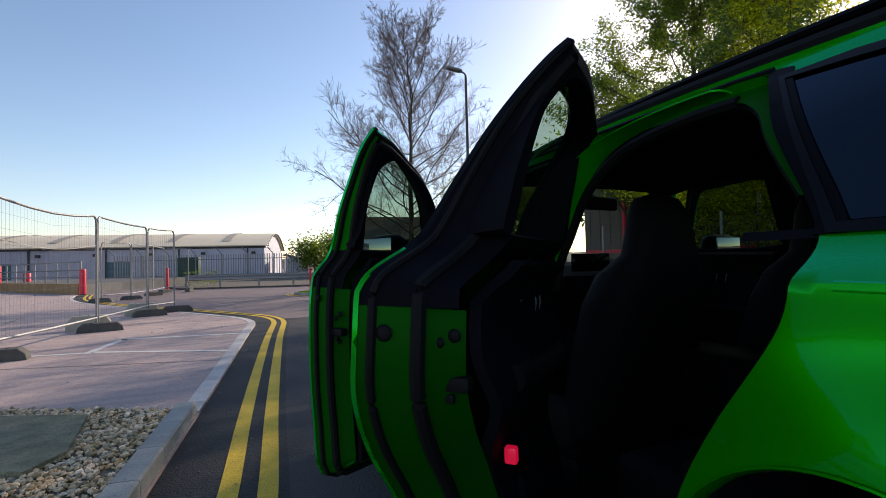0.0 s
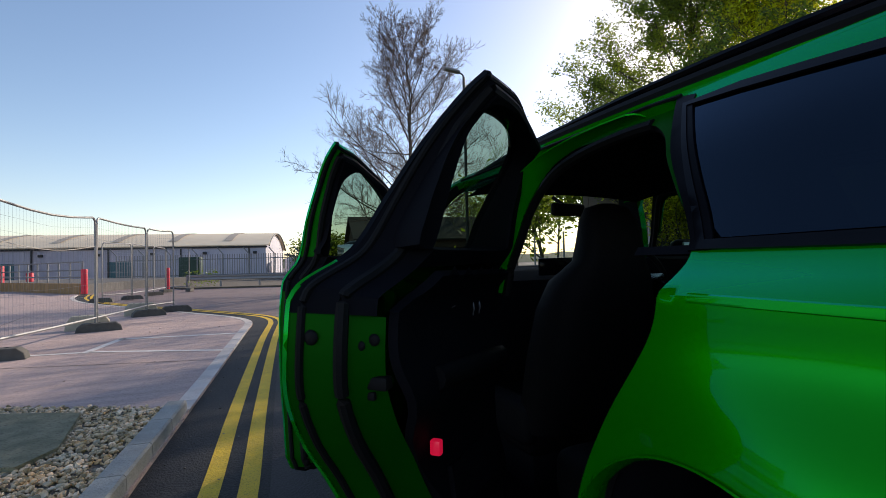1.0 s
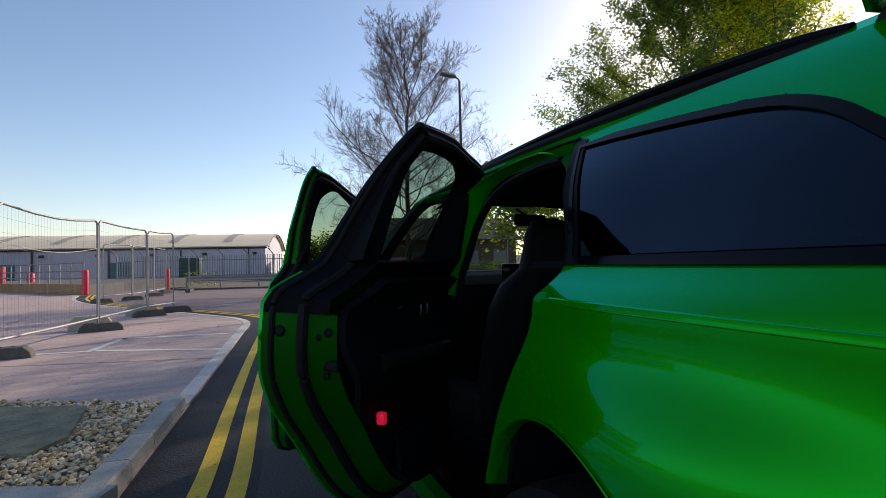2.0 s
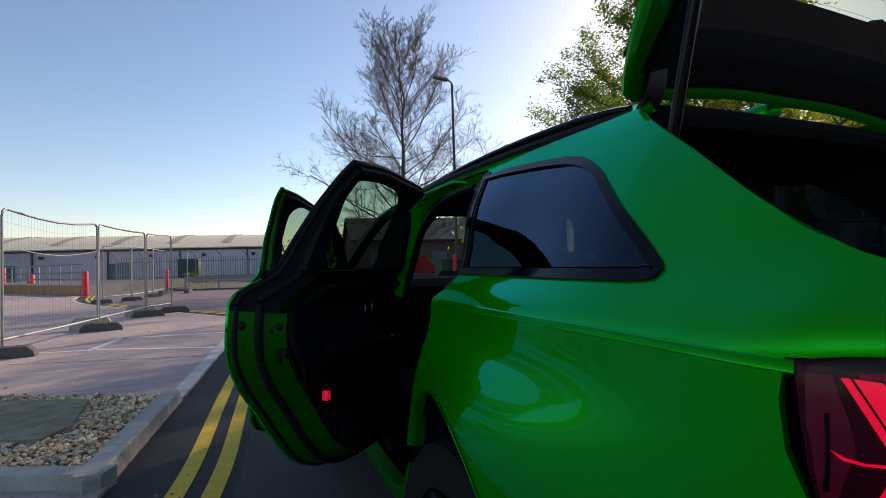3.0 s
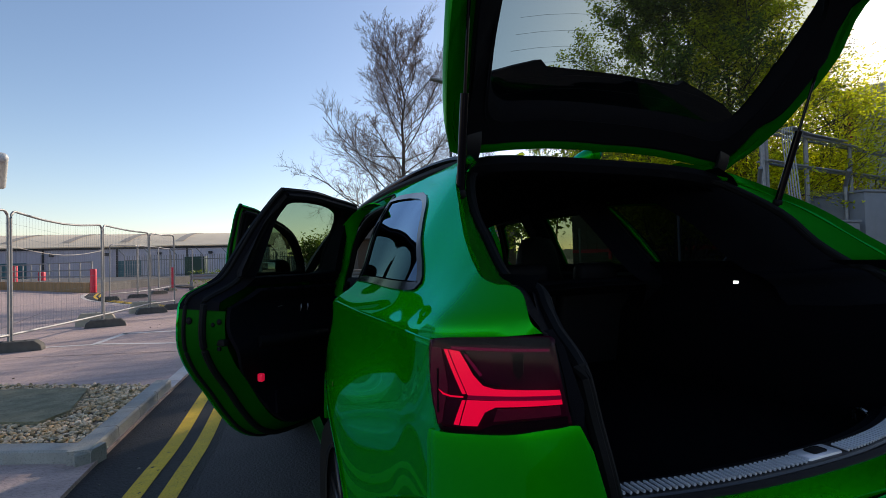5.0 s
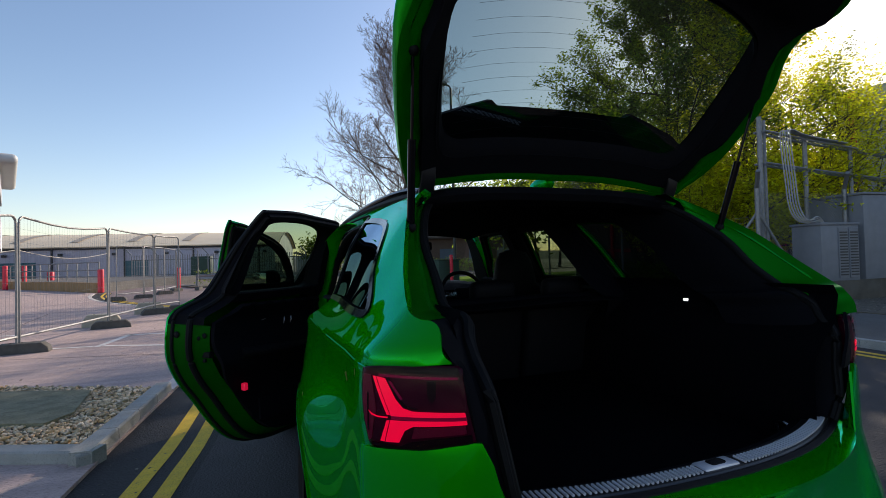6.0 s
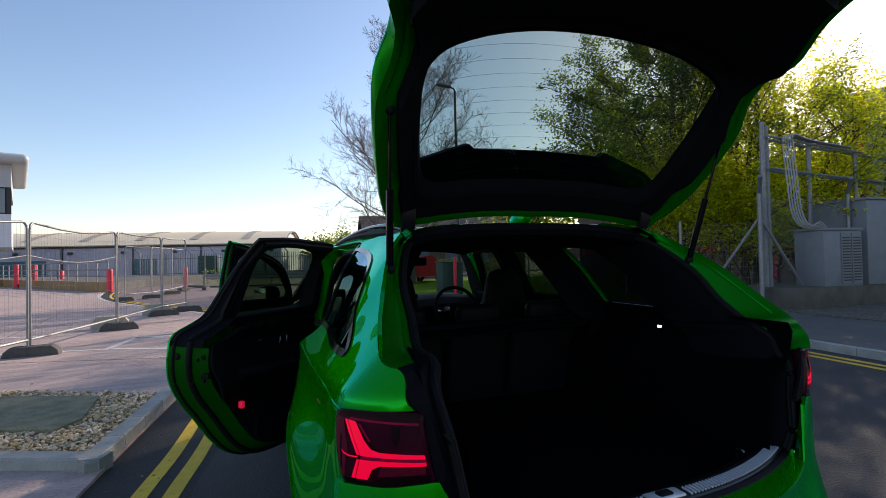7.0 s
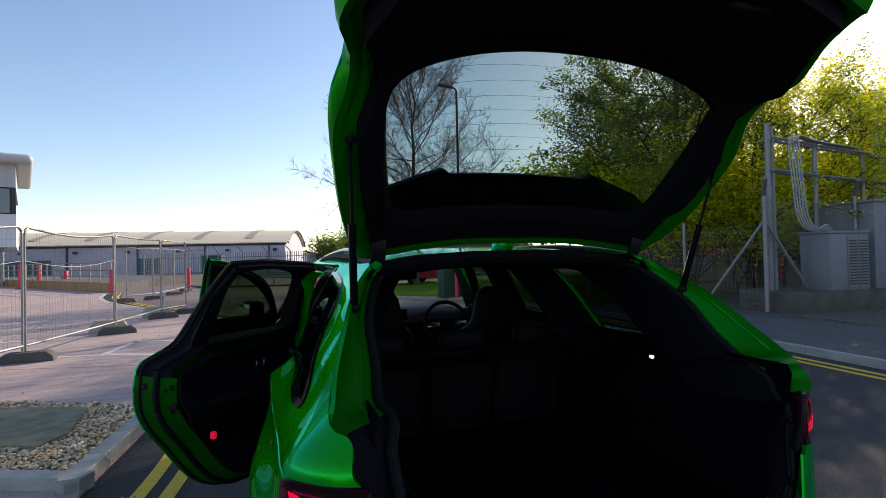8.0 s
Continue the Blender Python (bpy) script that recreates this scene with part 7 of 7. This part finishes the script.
for k, (x, y) in enumerate(tp):
    part("post", tube([(x, y, .1), (x, y, 4.45 if k == 0 else 4.2)], .055, 8), GALV, trays)
part("post", tube([(10.28, 6.9, .1), (10.28, 6.9, 4.4)], .035, 8), GALV, trays)
for z in (4.1, 3.35):
    for dy in (-.12, .12):
        part("rail", tube([(x, y + dy, z) for x, y in tp], .028, 6), GALV, trays)
    for k in range(40):
        f = k / 39 * 3
        i = min(int(f), 2)
        x = tp[i][0] + (tp[i + 1][0] - tp[i][0]) * (f - i)
        y = tp[i][1] + (tp[i + 1][1] - tp[i][1]) * (f - i)
        part("rung", tube([(x, y - .12, z), (x, y + .12, z)], .012, 5), GALV, trays, smooth=False)
CABLE = material("pale_grey_cable", (0.42, 0.42, 0.42), 0.6, second=(0.3, 0.3, 0.3), scale=20)
for k in range(5):
    o = k * .035
    pts = smooth_line([(14.0, 7.35 - o, 4.17), (12.0, 7.1 - o, 4.17), (10.75 + o * .5, 6.75 - o, 4.15), (10.42 + o, 6.62 - o, 3.9), (10.42 + o, 6.55 - o, 3.0), (10.45 + o, 6.5 - o, 2.3), (10.6 + o, 6.42 - o, 1.98), (11.0, 6.38 - o, 1.92 + o), (11.5, 6.4, 1.93)], 6)
    part("cable", tube(pts, .014, 6), CABLE, trays, "pale grey looped cable")

# ---- works building behind the trees ----
WORKS = material("brown_grey_wall_sheet", (0.17, 0.14, 0.12), 0.8, second=(0.13, 0.105, 0.09), scale=1, mix=0.8, bump=0.3, bump_scale=20)
works = thing("works_building", "dull brown works building with red trim", "building", pose(15.2, 21.0, 0, 0, 0, -55))
part("wall", block(0, 24, 0, 10, 0, 5.2), WORKS, works, smooth=False)
part("red_band", block(0, 24, -.05, .0, 1.42, 1.60), RED, works, "red horizontal band", smooth=False)
part("parapet", block(-.1, 24.1, -.12, .3, 5.2, 5.45), GALV, works, smooth=False)
for k in range(4):
    part("downpipe", tube([(2.0 + k * 6.8, -.1, 0), (2.0 + k * 6.8, -.1, 5.2)], .09, 8), RED, works, "red downpipe")
for k in range(48):
    part("sheet_rib", block(.2 + k * .5, .28 + k * .5, -.04, .0, .1, 5.2), WORKS, works, smooth=False)
tall = thing("tall_works_building", "tall grey clad building with a red downpipe", "building", pose(21.0, 11.4, 0, 0, 0, -70))
part("wall", block(0, 16, 0, 12, 0, 7.6), RIBBED, tall, smooth=False)
part("downpipe", tube([(.5, -.12, 0), (.5, -.12, 7.5)], .12, 8), RED, tall, "red downpipe")
for k in range(30):
    part("sheet_rib", block(.2 + k * .5, .3 + k * .5, -.05, .0, .1, 7.6), RIBBED, tall, smooth=False)

# ---- wooded hill on the horizon ----
HILL = material("distant_wooded_hill", (0.05, 0.065, 0.04), 0.95, second=(0.08, 0.09, 0.055), scale=.04, mix=0.9)
hv, hf = [], []
for k in range(121):
    a = radians(-60 + k * 1.5)
    for j, (d, h) in enumerate(((260, 0), (300, 5 + 3.5 * noise.noise(Vector((k * .13, 0, 0))) + 1.2 * noise.noise(Vector((k * .9, 3, 0)))), (420, 0))):
        hv.append((math.sin(a) * d, math.cos(a) * d, max(0, h) if j == 1 else -1))
for k in range(120):
    for j in range(2):
        hf.append((k * 3 + j, k * 3 + j + 1, k * 3 + 4 + j, k * 3 + 3 + j))
hill = mesh_part("hill", hv, hf, HILL, None)
tagged(hill, "low wooded hill on the horizon", "hill", "", "structure")


# ---- litter ----
LITTER = material("dark_litter", (0.07, 0.055, 0.04), 0.95, second=(0.16, 0.135, 0.10), scale=30, mix=1.0, per_island=0.4)
RUBBLE = material("grey_rubble", (0.20, 0.18, 0.15), 0.95, second=(0.09, 0.08, 0.06), scale=20, mix=1.0, per_island=0.5)


def scatter(name, label, seed, n, x0, x1, y0, y1, z, r0, r1, mat, keep=lambda x, y: True):
    """Small loose lumps on the ground, as one object."""
    g = np.random.RandomState(seed)
    vs, fs, k = [], [], 0
    for _ in range(n):
        x, y, r = g.uniform(x0, x1), g.uniform(y0, y1), g.uniform(r0, r1)
        if not keep(x, y):
            continue
        a = g.uniform(0, 6.3)
        turn = np.array(((math.cos(a), -math.sin(a), 0), (math.sin(a), math.cos(a), 0), (0, 0, 1)))
        lump = (base_v * g.uniform(.75, 1.2, (len(base_v), 1)) * np.array((r * 1.5, r, r * .6))) @ turn.T + np.array((x, y, z + r * .35))
        vs.append(lump)
        fs.append(base_f + k * len(base_v))
        k += 1
    ob = mesh_part(name, np.concatenate(vs).tolist(), np.concatenate(fs).tolist(), mat, None, smooth=False)
    tagged(ob, label, "litter", "", "stuff")


scatter("ground_litter", "scattered dark leaf litter and clods on the concrete", 3, 55, -9.0, -1.7, 5.6, 15.5, .03, .004, .014, LITTER, lambda x, y: x < -1.75 - (8 - y) * .1 and not inside((x, y), bed))
scatter("verge_rubble", "loose grey rubble and litter on the verge", 5, 2600, 9.3, 15.5, 4.6, 6.1, .11, .006, .022, RUBBLE)
scatter("gutter_grit", "dark grit along the kerb", 6, 220, -2.0, -1.35, -1.0, 9.0, .004, .003, .009, RUBBLE, lambda x, y: -1.95 + .09 * (y - 3) < x < -1.55 + .09 * (y - 3))
